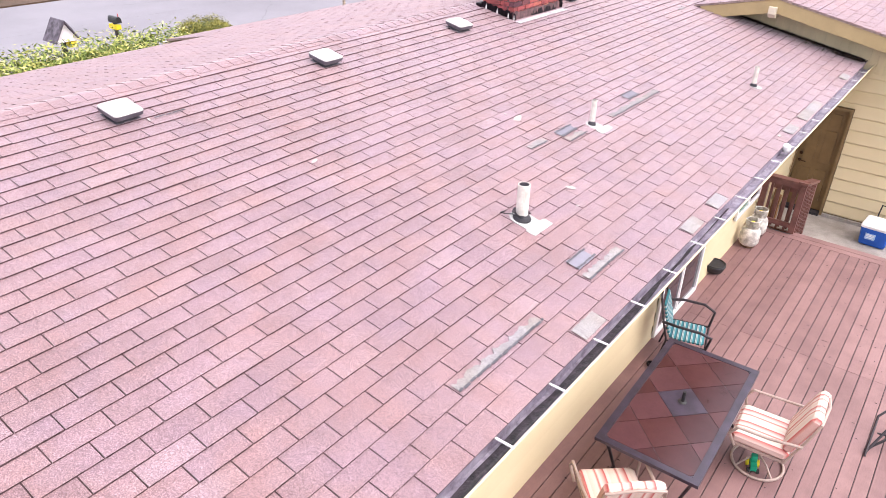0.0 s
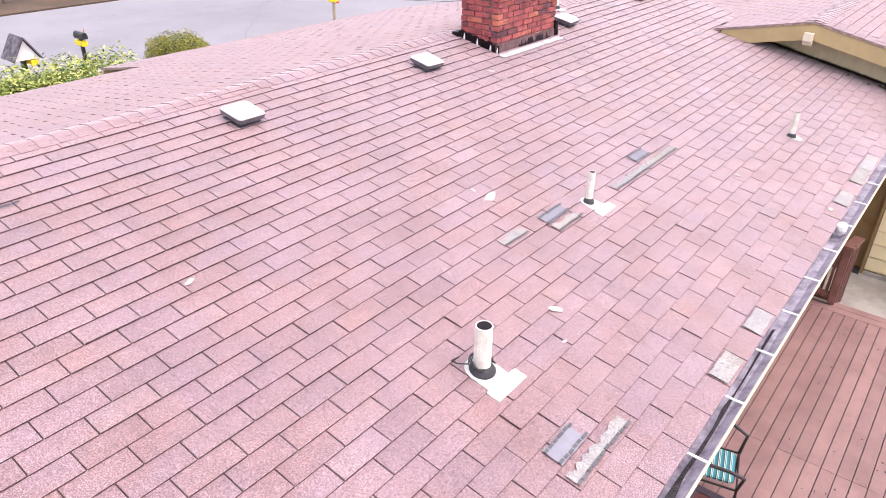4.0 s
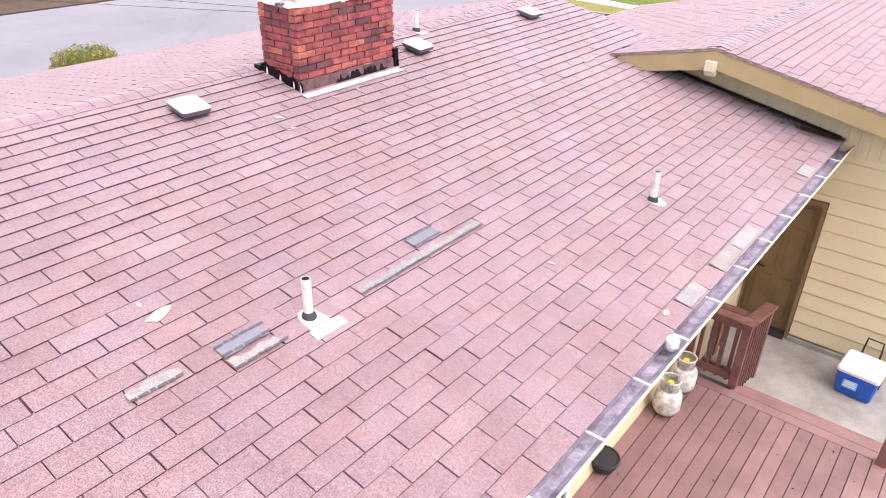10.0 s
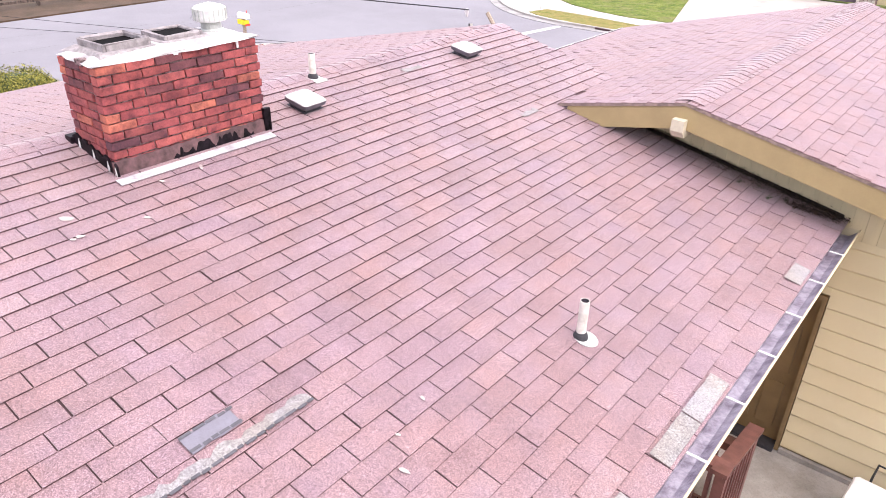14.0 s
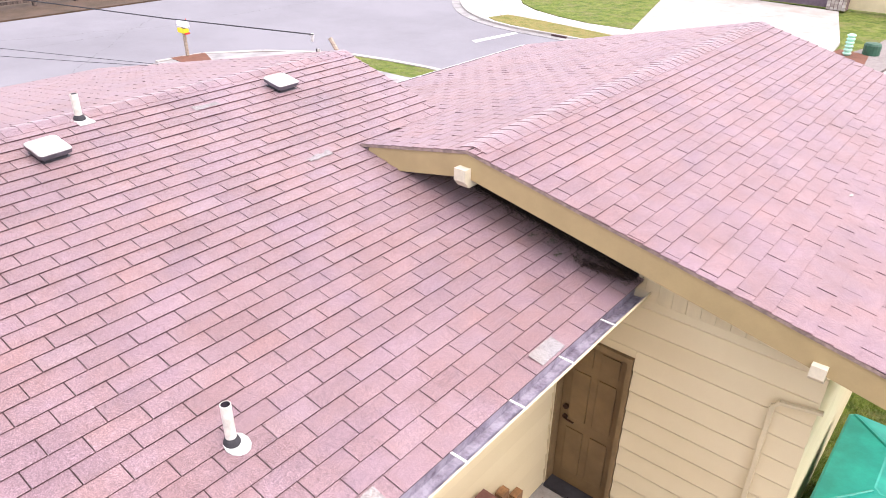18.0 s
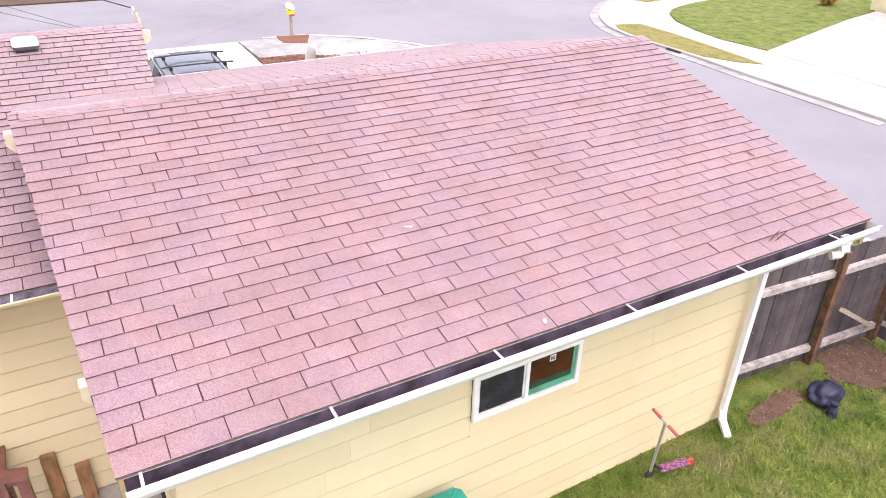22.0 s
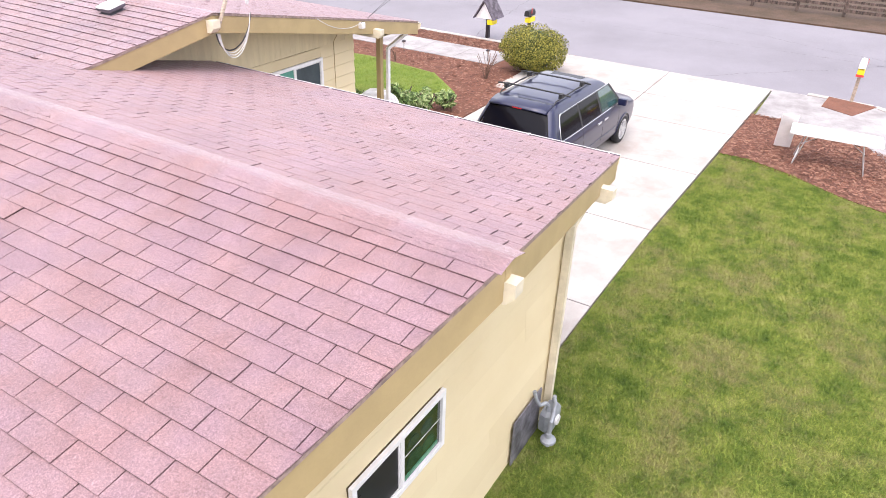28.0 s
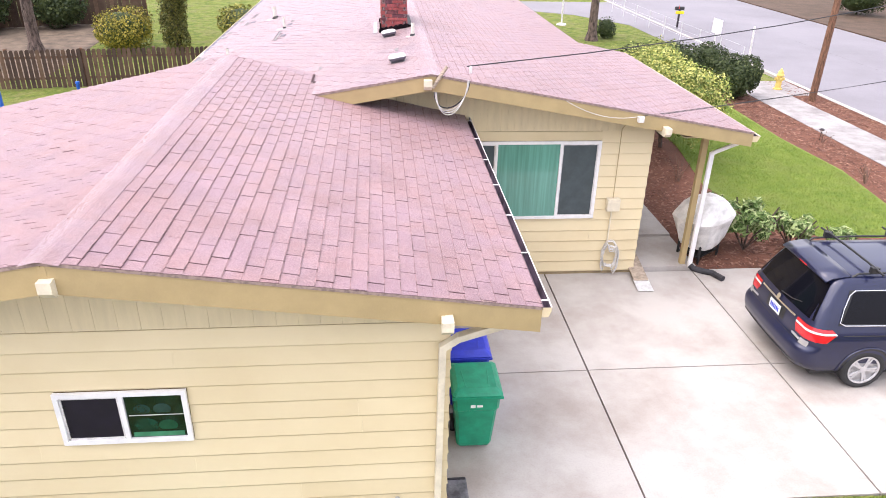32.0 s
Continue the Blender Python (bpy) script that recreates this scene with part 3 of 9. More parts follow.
slab([(-10.45, 12.62), (-10.45, 13.98), (-11.75, 13.98), (-11.75, 12.62)], 0.10, path_front)

# across the north street
far_n = thing("far_pavement", "white concrete driveway and pavement across the street", "pavement", kind="structure")


def flowing(pts, n=5):
    """Points of a smooth line through the given ones."""
    out = []
    for k in range(len(pts) - 1):
        a, b, c, d = (Vector(pts[max(0, min(len(pts) - 1, k + q))]) for q in (-1, 0, 1, 2))
        for q in range(n):
            u = q / n
            out.append(0.5 * ((2 * b) + (c - a) * u + (2 * a - 5 * b + 4 * c - d) * u * u + (3 * b - a - 3 * c + d) * u ** 3))
    return out + [Vector(pts[-1])]


def beside(line, d):
    """The line shifted to its left by d."""
    out = []
    for k, p in enumerate(line):
        t = (line[min(k + 1, len(line) - 1)] - line[max(k - 1, 0)]).normalized()
        out.append((p.x - t.y * d, p.y + t.x * d))
    return out


far_edge = flowing([(-25.4, 47.0), (-24.55, 41.2), (-23.86, 38.94), (-22.67, 37.26), (-21.0, 35.63), (-19.31, 34.6), (-17.91, 34.12), (-16.63, 33.92), (-15.35, 33.9), (-13.8, 33.85), (-10.36, 33.5), (-6.0, 33.2)])
for d0, d1, zz, nm in ((0.0, 0.42, -0.062, "gutter_pan"), (0.42, 0.6, 0.02, "kerbstone")):
    lo, hi = beside(far_edge, d0), beside(far_edge, d1)
    for k in range(0, len(lo) - 1):
        ground_poly(nm, [lo[k], lo[k + 1], hi[k + 1], hi[k]], zz, walk_mat if d0 == 0 else concrete, thick=0.3, parent=far_n)
slab(beside(far_edge, 0.605) + [(-6.0, 36.5), (-12.95, 37.4), (-15.01, 37.3), (-16.69, 37.66), (-18.4, 38.3), (-19.8, 39.3), (-20.6, 40.3), (-21.0, 41.3), (-21.4, 42.7), (-21.65, 44.4), (-22.6, 49.6), (-24.6, 49.0)], 0.0, far_n)
part("kerb_inlet", box(-0.35, 0.35, -0.03, 0.05, -0.06, 0.01), under_mat, far_n, "dark kerb inlet opening").matrix_world = pose(-14.6, 34.26, 0, 0, 0, -2)
slab([(-12.93, 37.4), (-6.0, 36.5), (-5.2, 37.2), (-5.6, 41.0), (-7.4, 48.3), (-16.1, 49.3), (-15.34, 45.8)], 0.01, far_n)
slab([(-6.0, 34.95), (4, 35.7), (4, 36.8), (-6.0, 36.2)], 0.016, far_n)
slab([(-3.3, 36.7), (12, 37.4), (20, 60), (-0.5, 60), (-2.9, 43)], 0.012, far_n)
slab([(-2.2, 33.5), (4.5, 33.7), (4.5, 36.0), (-2.6, 35.8)], 0.013, far_n)
yard("lawn_far", [(-12.95, 37.42), (-15.36, 45.8), (-16.2, 49.4), (-22.5, 49.6), (-21.64, 44.4), (-21.38, 42.7), (-20.98, 41.3), (-20.55, 40.3), (-19.78, 39.32), (-18.4, 38.35), (-16.69, 37.68), (-15.0, 37.32)], 0.02, "green lawn across the street")
yard("lawn_far", [(-18.9, 35.25), (-18.65, 36.4), (-16.6, 36.3), (-14.0, 35.95), (-11.65, 35.56), (-12.3, 34.95), (-13.6, 34.4), (-16.3, 34.48), (-18.0, 34.75)], 0.022, "small dry grass island across the street", mat=dry_lawn)
yard("lawn_far", [(-23.75, 40.2), (-24.25, 42.0), (-24.3, 44.5), (-22.7, 44.0), (-22.6, 42.0), (-22.5, 40.6), (-23.1, 40.2)], 0.022, "dry grass strip across the street", mat=dry_lawn)
yard("lawn_far", [(-6.0, 33.6), (-2.4, 33.8), (-2.8, 35.1), (-5.6, 35.0)], 0.03, "small grass island beside the street drain")
yard("gravel_bed", [(-5.2, 37.4), (-3.4, 36.7), (-2.9, 43.0), (-1.5, 55), (-3.5, 55), (-4.4, 41.6)], 0.02, "grey gravel bed across the street", "gravel", gravel_mat)
yard("mulch_bed", [(-5.6, 37.0), (-3.9, 36.6), (-4.2, 39.3), (-5.3, 39.6)], 0.028, "small bark mulch plot across the street", "mulch", mulch_mat)

# the neighbouring plot's paved apron
paving("neighbour_drive", [(-9.0, -27.0), (-9.0, -23.5), (-14.0, -23.2), (-18.2, -20.5), (-20.6, -16.5), (-20.8, -9.5), (-21.3, -6.3), (-21.6, -4.6), (-22.65, -4.6), (-22.65, -27.0)], -0.006, asphalt, "grey asphalt apron beside the neighbouring lawn", "driveway", thick=0.3)

# across the west street
yard("verge_west", [(-33.6, -90), (-60, -90), (-60, 90), (-33.6, 90)], -0.02, "leafy brown verge across the street", "verge", verge_mat)
paving("crosswalk_line", [(-16.87, 31.42), (-16.51, 33.92), (-16.26, 33.73), (-16.55, 31.22)], -0.078, white_old, "worn white painted stop line on the road", "road marking")

# dark sealed cracks wander over the asphalt
crack_mat = plain("crack_sealant", (0.165, 0.157, 0.178), 0.7, vary=0.3, scale=8)
ck = random.Random(17)
for (xa, ya), (xb, yb) in (((-30.5, 26.0), (-23.2, 18.0)), ((-28.4, -12.0), (-28.1, 45.0)), ((-33, 8.0), (-23.0, 9.5)), ((-31, 16.0), (-28.2, 24.0)), ((-33, 1.5), (-24, 4.0))):
    n, left, right = 36, [], []
    off = 0.0
    for k in range(n + 1):
        t = k / n
        off += ck.uniform(-0.09, 0.09)
        x, y = xa + (xb - xa) * t, ya + (yb - ya) * t
        d = Vector((yb - ya, xa - xb)).normalized()
        w = ck.uniform(0.008, 0.024)
        left.append((x + d.x * (off - w), y + d.y * (off - w)))
        right.append((x + d.x * (off + w), y + d.y * (off + w)))
    bm = bmesh.new()
    a = [bm.verts.new((*p, -0.082)) for p in left]
    b = [bm.verts.new((*p, -0.082)) for p in right]
    for k in range(n):
        bm.faces.new((a[k], b[k], b[k + 1], a[k + 1]))
    if bm.faces[:]:
        bm.normal_update()
        bmesh.ops.recalc_face_normals(bm, faces=bm.faces)
    part("sealed_crack", bm, crack_mat, road_main)

# ---- roofs ----
TAB, MAIN_TAB, COURSE = 0.336, 0.3374, 0.147
M_RIDGE, M_TOP, M_FALL = -6.40, 4.06, 0.199
G_RIDGE, G_TOP, G_FALL = -3.10, 4.02, 0.221
VALLEY = -4.515
M_EAST, M_WEST, M_SOUTH = -1.56, -12.10, -13.0
G_EAST, G_WEST = 0.838, -7.04


def main_north(x):
    return 14.96 - 0.1 * abs(x - M_RIDGE)


def garage_north(x):
    return 20.92 - 0.152 * abs(x - G_RIDGE)


def garage_south(x):
    return 13.32 + 0.055 * abs(x - G_RIDGE)


house = thing("house", "yellow single-storey house with pink shingle gable roof", "house")
garage = thing("garage", "yellow attached garage with pink shingle gable roof", "garage")


def tab_mesh(rim=0.0, tab=TAB):
    """One shingle tab: thick at its butt, thin at its head; rim: width of the shade-coloured lower rim."""
    w, d, t = tab - (0.009 if tab == MAIN_TAB else 0.0075), COURSE + 0.004, 0.010
    v = [(-w / 2, 0, 0), (w / 2, 0, 0), (w / 2, 0, t), (-w / 2, 0, t), (-w / 2, d, 0), (w / 2, d, 0), (w / 2, d, 0.0015), (-w / 2, d, 0.0015)]
    me = bpy.data.meshes.new("shingle")
    faces = [(0, 1, 2, 3), (3, 2, 6, 7), (1, 5, 6, 2), (0, 3, 7, 4)]
    if rim:
        tz = t - (t - 0.0015) * rim / d
        v += [(w / 2, rim, tz), (-w / 2, rim, tz)]
        faces[1] = (9, 8, 6, 7)
        faces.append((3, 2, 8, 9))
    me.from_pydata(v, [], faces)
    me.materials.append(shingle_one if tab == MAIN_TAB else soft_one)
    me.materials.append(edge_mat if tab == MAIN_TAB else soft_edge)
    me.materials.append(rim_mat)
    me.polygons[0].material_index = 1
    if rim:
        me.polygons[4].material_index = 2
    return me


TAB_MESHES = {(1, TAB): tab_mesh(), (-1, TAB): tab_mesh(0.008), (1, MAIN_TAB): tab_mesh(0.0, MAIN_TAB)}


def roof_slope(owner, ridge, top, fall, eave, south, north, pick, phases, label, breaks=(VALLEY,), course=COURSE, first=0.167, tab=TAB, drift=((0, 0), (1, 0))):
    """A sheathed roof slope with its shingles: the picked ones one by one, the rest as a field."""
    side = 1 if eave > ridge else -1
    run = math.hypot(1, fall)
    def spot(x, y, h=0.0):
        return (x + side * fall * h / run, y, top - fall * abs(x - ridge) + h / run)
    cols = [ridge, *[b for b in breaks if min(ridge, eave) < b < max(ridge, eave)], eave]
    bm = bmesh.new()
    for a, b in zip(cols, cols[1:]):
        a2, b2 = a + (b - a) * 1e-4, b - (b - a) * 1e-4
        q = [(a, south(a2)), (b, south(b2)), (b, north(b2)), (a, north(a2))]
        hi = [bm.verts.new(spot(x, y, -0.002)) for x, y in q]
        lo = [bm.verts.new(spot(x, y, -0.03)) for x, y in q]
        bm.faces.new(hi), bm.faces.new(lo[::-1])
        for i in range(4):
            bm.faces.new((hi[i], lo[i], lo[(i + 1) % 4], hi[(i + 1) % 4])).material_index = 1
    bmesh.ops.recalc_face_normals(bm, faces=bm.faces)
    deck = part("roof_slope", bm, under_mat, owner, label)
    deck.data.materials.append(sheath_edge)
    verts, faces, slots, singles = [], [], [], 0
    rnd = random.Random(int(abs(eave) * 1000) + 7)
    length = abs(eave - ridge) * run
    rows = int(length / course)
    for k in range(rows + 1):
        drop = lambda q: float(np.interp(q, [a for a, b in drift], [b for a, b in drift]))
        s0 = length + 0.012 - (first + (k - 1) * course + drop(k) if k else 0)
        s1 = max(0.01, length + 0.012 - (first + k * course + drop(k + 1)) - 0.004)
        if s0 < 0.05:
            break
        x0, x1 = ridge + side * s0 / run, ridge + side * s1 / run
        xm = (x0 + x1) / 2
        lo_y, hi_y = south(xm), north(xm)
        shift = (phases[k] if k < len(phases) else phases[-1] + 0.445 * (k - len(phases) + 1) + 0.02 * math.sin(k * 2.3)) % 1.0
        j = math.floor((lo_y / tab)) - 2
        skew = rnd.uniform(-0.002, 0.002)
        while (j + shift) * tab < hi_y:
            slot = 0.006 if side < 0 else 0.0045 if tab == MAIN_TAB else 0.0038
            ya, yb = (j + shift) * tab + slot + skew, (j + 1 + shift) * tab - slot
            skew = rnd.gauss(0, 0.0012)
            yb += skew
            j += 1
            near = lambda f, x: f(x) if abs(f(x) - f(xm)) < 0.2 else f(xm)
            a0, b0 = max(ya, near(south, x0)), min(yb, near(north, x0))
            a1, b1 = max(ya, near(south, x1)), min(yb, near(north, x1))
            if b0 - a0 < 0.01 or b1 - a1 < 0.01:
                continue
            whole = b0 - a0 > tab - 0.02 and b1 - a1 > tab - 0.02 and k and s0 > course + 0.02
            lift = rnd.uniform(0, 0.004) + (rnd.uniform(0.001, 0.004) if rnd.random() < 0.1 else 0)
            if whole and singles < 300 and pick(xm, (ya + yb) / 2):
                ob = new("shingle", TAB_MESHES[side, tab])
                up = Vector((-side, 0, fall)).normalized()
                out = Vector((side * fall, 0, 1)).normalized()
                along = up.cross(out)
                m = Matrix((along, up, out)).transposed().to_4x4()
                m.translation = Vector(spot(x0, (ya + yb) / 2, lift)) + along * rnd.uniform(-0.002, 0.002)
                ob.parent = deck
                ob.matrix_world = m @ pose(0, 0, 0, 0, 0, rnd.uniform(-0.35, 0.35))
                singles += 1
                continue
            n = len(verts)
            t = (0.010 if side > 0 else 0.005) + lift
            verts += [spot(x0, a0, 0), spot(x0, b0, 0), spot(x0, b0, t), spot(x0, a0, t), spot(x1, a1, 0), spot(x1, b1, 0), spot(x1, b1, 0.0015), spot(x1, a1, 0.0015)]
            faces += [(n, n + 1, n + 2, n + 3), (n + 3, n + 2, n + 6, n + 7), (n + 1, n + 5, n + 6, n + 2), (n, n + 3, n + 7, n + 4)]
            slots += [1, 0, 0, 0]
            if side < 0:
                # lower rim in its own colour, painting the shade line of the course
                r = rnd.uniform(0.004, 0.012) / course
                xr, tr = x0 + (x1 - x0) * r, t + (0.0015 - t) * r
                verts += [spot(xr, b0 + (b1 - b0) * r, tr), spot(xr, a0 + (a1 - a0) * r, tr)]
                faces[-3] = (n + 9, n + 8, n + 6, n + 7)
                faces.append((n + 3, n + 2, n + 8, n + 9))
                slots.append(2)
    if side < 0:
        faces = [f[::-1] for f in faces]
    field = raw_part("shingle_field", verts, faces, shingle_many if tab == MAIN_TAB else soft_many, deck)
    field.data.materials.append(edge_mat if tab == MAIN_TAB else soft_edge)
    field.data.materials.append(rim_mat)
    field.data.polygons.foreach_set("material_index", slots)
    tagged(field, kind="stuff")
    return deck


def east_main_north(x):
    return main_north(x) if x < VALLEY else 13.84


PORCH_X, PORCH_Y = -10.75, 7.3


def west_main_south(x):
    return M_SOUTH if x > PORCH_X else PORCH_Y


def west_garage_south(x):
    return garage_south(x) if x > VALLEY else 14.02


# where the joints of each course fall, from the eave up, and how the courses wander
MAIN_STEPS = (0.046, 0.467, 0.93, 0.331, 0.753, 0.209, 0.642, 0.09, 0.496, 0.925, 0.372, 0.801, 0.258, 0.698, 0.113, 0.536, 0.965, 0.412, 0.82, 0.265, 0.716, 0.158, 0.616, 0.059, 0.49, 0.936, 0.38, 0.82, 0.252, 0.672, 0.121, 0.555)
MAIN_DRIFT = ((6, 0), (9, -0.008), (12, -0.018), (16, -0.034), (20, -0.037), (24, -0.024), (28, -0.012), (31, 0))
me_slope = roof_slope(house, M_RIDGE, M_TOP, M_FALL, M_EAST, lambda x: M_SOUTH, east_main_north, lambda x, y: 4.2 < y < 9.2 and -4.6 < x < -1.5, MAIN_STEPS, "pink three-tab shingle slope with bare grey patches", tab=MAIN_TAB, drift=MAIN_DRIFT)
roof_slope(house, M_RIDGE, M_TOP, M_FALL, M_WEST, west_main_south, main_north, lambda x, y: False, (0.4,), "pink three-tab shingle slope over the porch", (PORCH_X,))
ge_slope = roof_slope(garage, G_RIDGE, G_TOP, G_FALL, G_EAST, garage_south, garage_north, lambda x, y: y < 18.6, (0.15, 0.71, 0.92, 0.205, 0.65), "pink three-tab shingle slope", course=0.145, first=0.174)
roof_slope(garage, G_RIDGE, G_TOP, G_FALL, G_WEST, west_garage_south, garage_north, lambda x, y: y > 17.3, (0.3,), "pink three-tab shingle slope above the driveway", course=0.145)


def cap_mesh(fall):
    """A ridge cap: one tab bent over the ridge."""
    w, d, t = 0.145, COURSE + 0.03, 0.006
    bm = bmesh.new()
    rows = []
    for y, h in ((0, 0.004 + t), (d, 0.004)):
        rows.append([(-w, y, h - fall * w), (-0.02, y, h - fall * 0.02 + 0.002), (0.02, y, h - fall * 0.02 + 0.002), (w, y, h - fall * w)])
    top = [[bm.verts.new(p) for p in r] for r in rows]
    low = [[bm.verts.new((x, y, z - t)) for x, y, z in r] for r in rows]
    for i in range(3):
        bm.faces.new((top[0][i], top[0][i + 1], top[1][i + 1], top[1][i]))
        bm.faces.new((low[0][i], low[0][i + 1], top[0][i + 1], top[0][i]))
    bm.faces.new((low[0][0], top[0][0], top[1][0], low[1][0]))
    bm.faces.new((top[0][3], low[0][3], low[1][3], top[1][3]))
    return mesh_of("ridge_cap", bm, shingle_one)


def ridge_caps(owner, x, z, y0, y1, fall, flip=False):
    me = cap_mesh(fall)
    for k in range(int((y1 - y0) / COURSE)):
        ob = new("ridge_cap", me)
        ob.parent = owner
        y = y1 - 0.01 - (k + 1) * COURSE if not flip else y0 + k * COURSE
        ob.matrix_world = pose(x + random.uniform(-0.004, 0.004), y, z + 0.004, 0, 0, random.uniform(-1, 1))


ridge_caps(me_slope, M_RIDGE, M_TOP, -6.0, 14.96, M_FALL)
ridge_caps(ge_slope, G_RIDGE, G_TOP, 13.34, 20.92, G_FALL)


# ---- walls ----
def gable_wall(name, owner, y0, y1, xa, xb, ridge, top, fall, drop=0.05):
    ztop = lambda x: top - fall * abs(x - ridge) - drop
    pts = [(xa, -0.1), (xb, -0.1), (xb, ztop(xb))] + ([(ridge, ztop(ridge))] if xa < ridge < xb else []) + [(xa, ztop(xa))]
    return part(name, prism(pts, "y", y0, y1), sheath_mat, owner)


M_WALL_E, M_WALL_N, M_WALL_W = -2.28, 14.0, -10.45
G_WALL_E, G_WALL_W, G_WALL_S, G_WALL_N = -0.02, -6.22, 13.86, 20.12
garage_walls = {
    "n": gable_wall("wall_north", garage, G_WALL_N - 0.14, G_WALL_N, G_WALL_W, G_WALL_E, G_RIDGE, G_TOP, G_FALL),
    "s": gable_wall("wall_south", garage, G_WALL_S, G_WALL_S + 0.14, -1.505, G_WALL_E, G_RIDGE, G_TOP, G_FALL),
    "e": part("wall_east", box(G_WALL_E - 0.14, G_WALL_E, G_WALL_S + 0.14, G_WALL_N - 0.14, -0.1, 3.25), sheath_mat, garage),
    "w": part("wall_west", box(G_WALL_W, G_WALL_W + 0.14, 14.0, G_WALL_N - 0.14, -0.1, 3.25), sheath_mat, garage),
}
ztop_s = lambda x: G_TOP - G_FALL * abs(x - G_RIDGE) - 0.05
part("wall_head", prism([(M_WALL_E, 2.262), (-1.506, 2.262), (-1.506, ztop_s(-1.506)), (M_WALL_E, ztop_s(M_WALL_E))], "y", G_WALL_S, G_WALL_S + 0.14), sheath_mat, garage)
part("wall_foot", box(M_WALL_E, -1.506, G_WALL_S, G_WALL_S + 0.14, -0.1, 0.188), sheath_mat, garage)
gable_wall("gable_panel", garage, G_WALL_S + 0.002, G_WALL_S + 0.12, VALLEY + 0.1, M_WALL_E, G_RIDGE, G_TOP, G_FALL)
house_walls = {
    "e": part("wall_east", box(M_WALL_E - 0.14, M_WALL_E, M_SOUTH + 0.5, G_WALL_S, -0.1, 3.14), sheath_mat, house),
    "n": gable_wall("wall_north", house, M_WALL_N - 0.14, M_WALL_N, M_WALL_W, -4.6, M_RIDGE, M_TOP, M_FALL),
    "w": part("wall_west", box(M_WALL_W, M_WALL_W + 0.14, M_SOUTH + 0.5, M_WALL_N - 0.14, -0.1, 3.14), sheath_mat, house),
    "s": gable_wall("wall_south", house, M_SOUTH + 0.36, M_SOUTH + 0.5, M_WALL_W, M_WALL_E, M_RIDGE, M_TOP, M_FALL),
}


def vertical_boards(wall, plane, out, xa, xb, z0, ztop, width=0.2):
    x = xa
    while x < xb - 0.02:
        x2 = min(x + width, xb)
        bm = prism([(x + 0.0012, z0), (x2 - 0.0012, z0), (x2 - 0.0012, ztop(x2)), (x + 0.0012, ztop(x))], "y", plane, plane + out * 0.014)
        part("vertical_board", bm, batten_mat, wall)
        x = x2


# ---- fascia, beams, gutters ----
def barge(owner, p0, p1, drop=0.2, thick=0.045, mat=fascia_mat, name="fascia", out=1):
    """A board under a roof edge from p0 to p1, standing upright."""
    p0, p1 = Vector(p0), Vector(p1)
    n = Vector(((p1 - p0).y, -(p1 - p0).x, 0)).normalized() * thick * out
    bm = bmesh.new()
    lo = [bm.verts.new(v) for v in (p0, p1, p1 - Vector((0, 0, drop)), p0 - Vector((0, 0, drop)))]
    hi = [bm.verts.new(v) for v in (p0 + n, p1 + n, p1 + n - Vector((0, 0, drop)), p0 + n - Vector((0, 0, drop)))]
    bm.faces.new(lo), bm.faces.new(hi[::-1])
    for i in range(4):
        bm.faces.new((lo[i], hi[i], hi[(i + 1) % 4], lo[(i + 1) % 4]))
    bmesh.ops.recalc_face_normals(bm, faces=bm.faces)
    return part(name, bm, mat, owner)


rake_edge = plain("shingle_rake_edge", (0.36, 0.25, 0.23), 0.8, vary=0.25, scale=25)


def rakes(owner, ridge, top, fall, edge, xs, sign, drop):
    """Barge boards down both sides of a gable."""
    z = lambda x: top - fall * abs(x - ridge) - 0.036
    for x in xs:
        barge(owner, (ridge, edge(ridge) - sign * 0.055, z(ridge)), (x, edge(x) - sign * 0.055, z(x)), drop, 0.045, out=1 if (x - ridge) * sign < 0 else -1)
        # narrow dark drip edge above the board
        barge(owner, (ridge, edge(ridge) - sign * 0.03, z(ridge) + 0.034), (x, edge(x) - sign * 0.03, z(x) + 0.034), 0.022, 0.02, rake_edge, "drip_edge", out=1 if (x - ridge) * sign < 0 else -1)


def apex(owner, x, y, sign, top, drop):
    """The block that closes two barge boards at the ridge."""
    y0, y1 = sorted((y - sign * 0.06, y - sign * 0.011))
    part("fascia_joint", box(x - 0.03, x + 0.03, y0, y1, top - 0.044 - drop, top - 0.042), fascia_mat, owner)


apex(garage, G_RIDGE, garage_north(G_RIDGE), 1, G_TOP, 0.23)
apex(garage, G_RIDGE, garage_south(G_RIDGE), -1, G_TOP, 0.21)
apex(house, M_RIDGE, main_north(M_RIDGE), 1, M_TOP, 0.21)
rakes(garage, G_RIDGE, G_TOP, G_FALL, garage_north, (G_EAST, G_WEST), 1, 0.24)
rakes(garage, G_RIDGE, G_TOP, G_FALL, garage_south, (G_EAST, VALLEY + 0.12), -1, 0.22)
rakes(house, M_RIDGE, M_TOP, M_FALL, main_north, (VALLEY - 0.15, M_WEST), 1, 0.22)
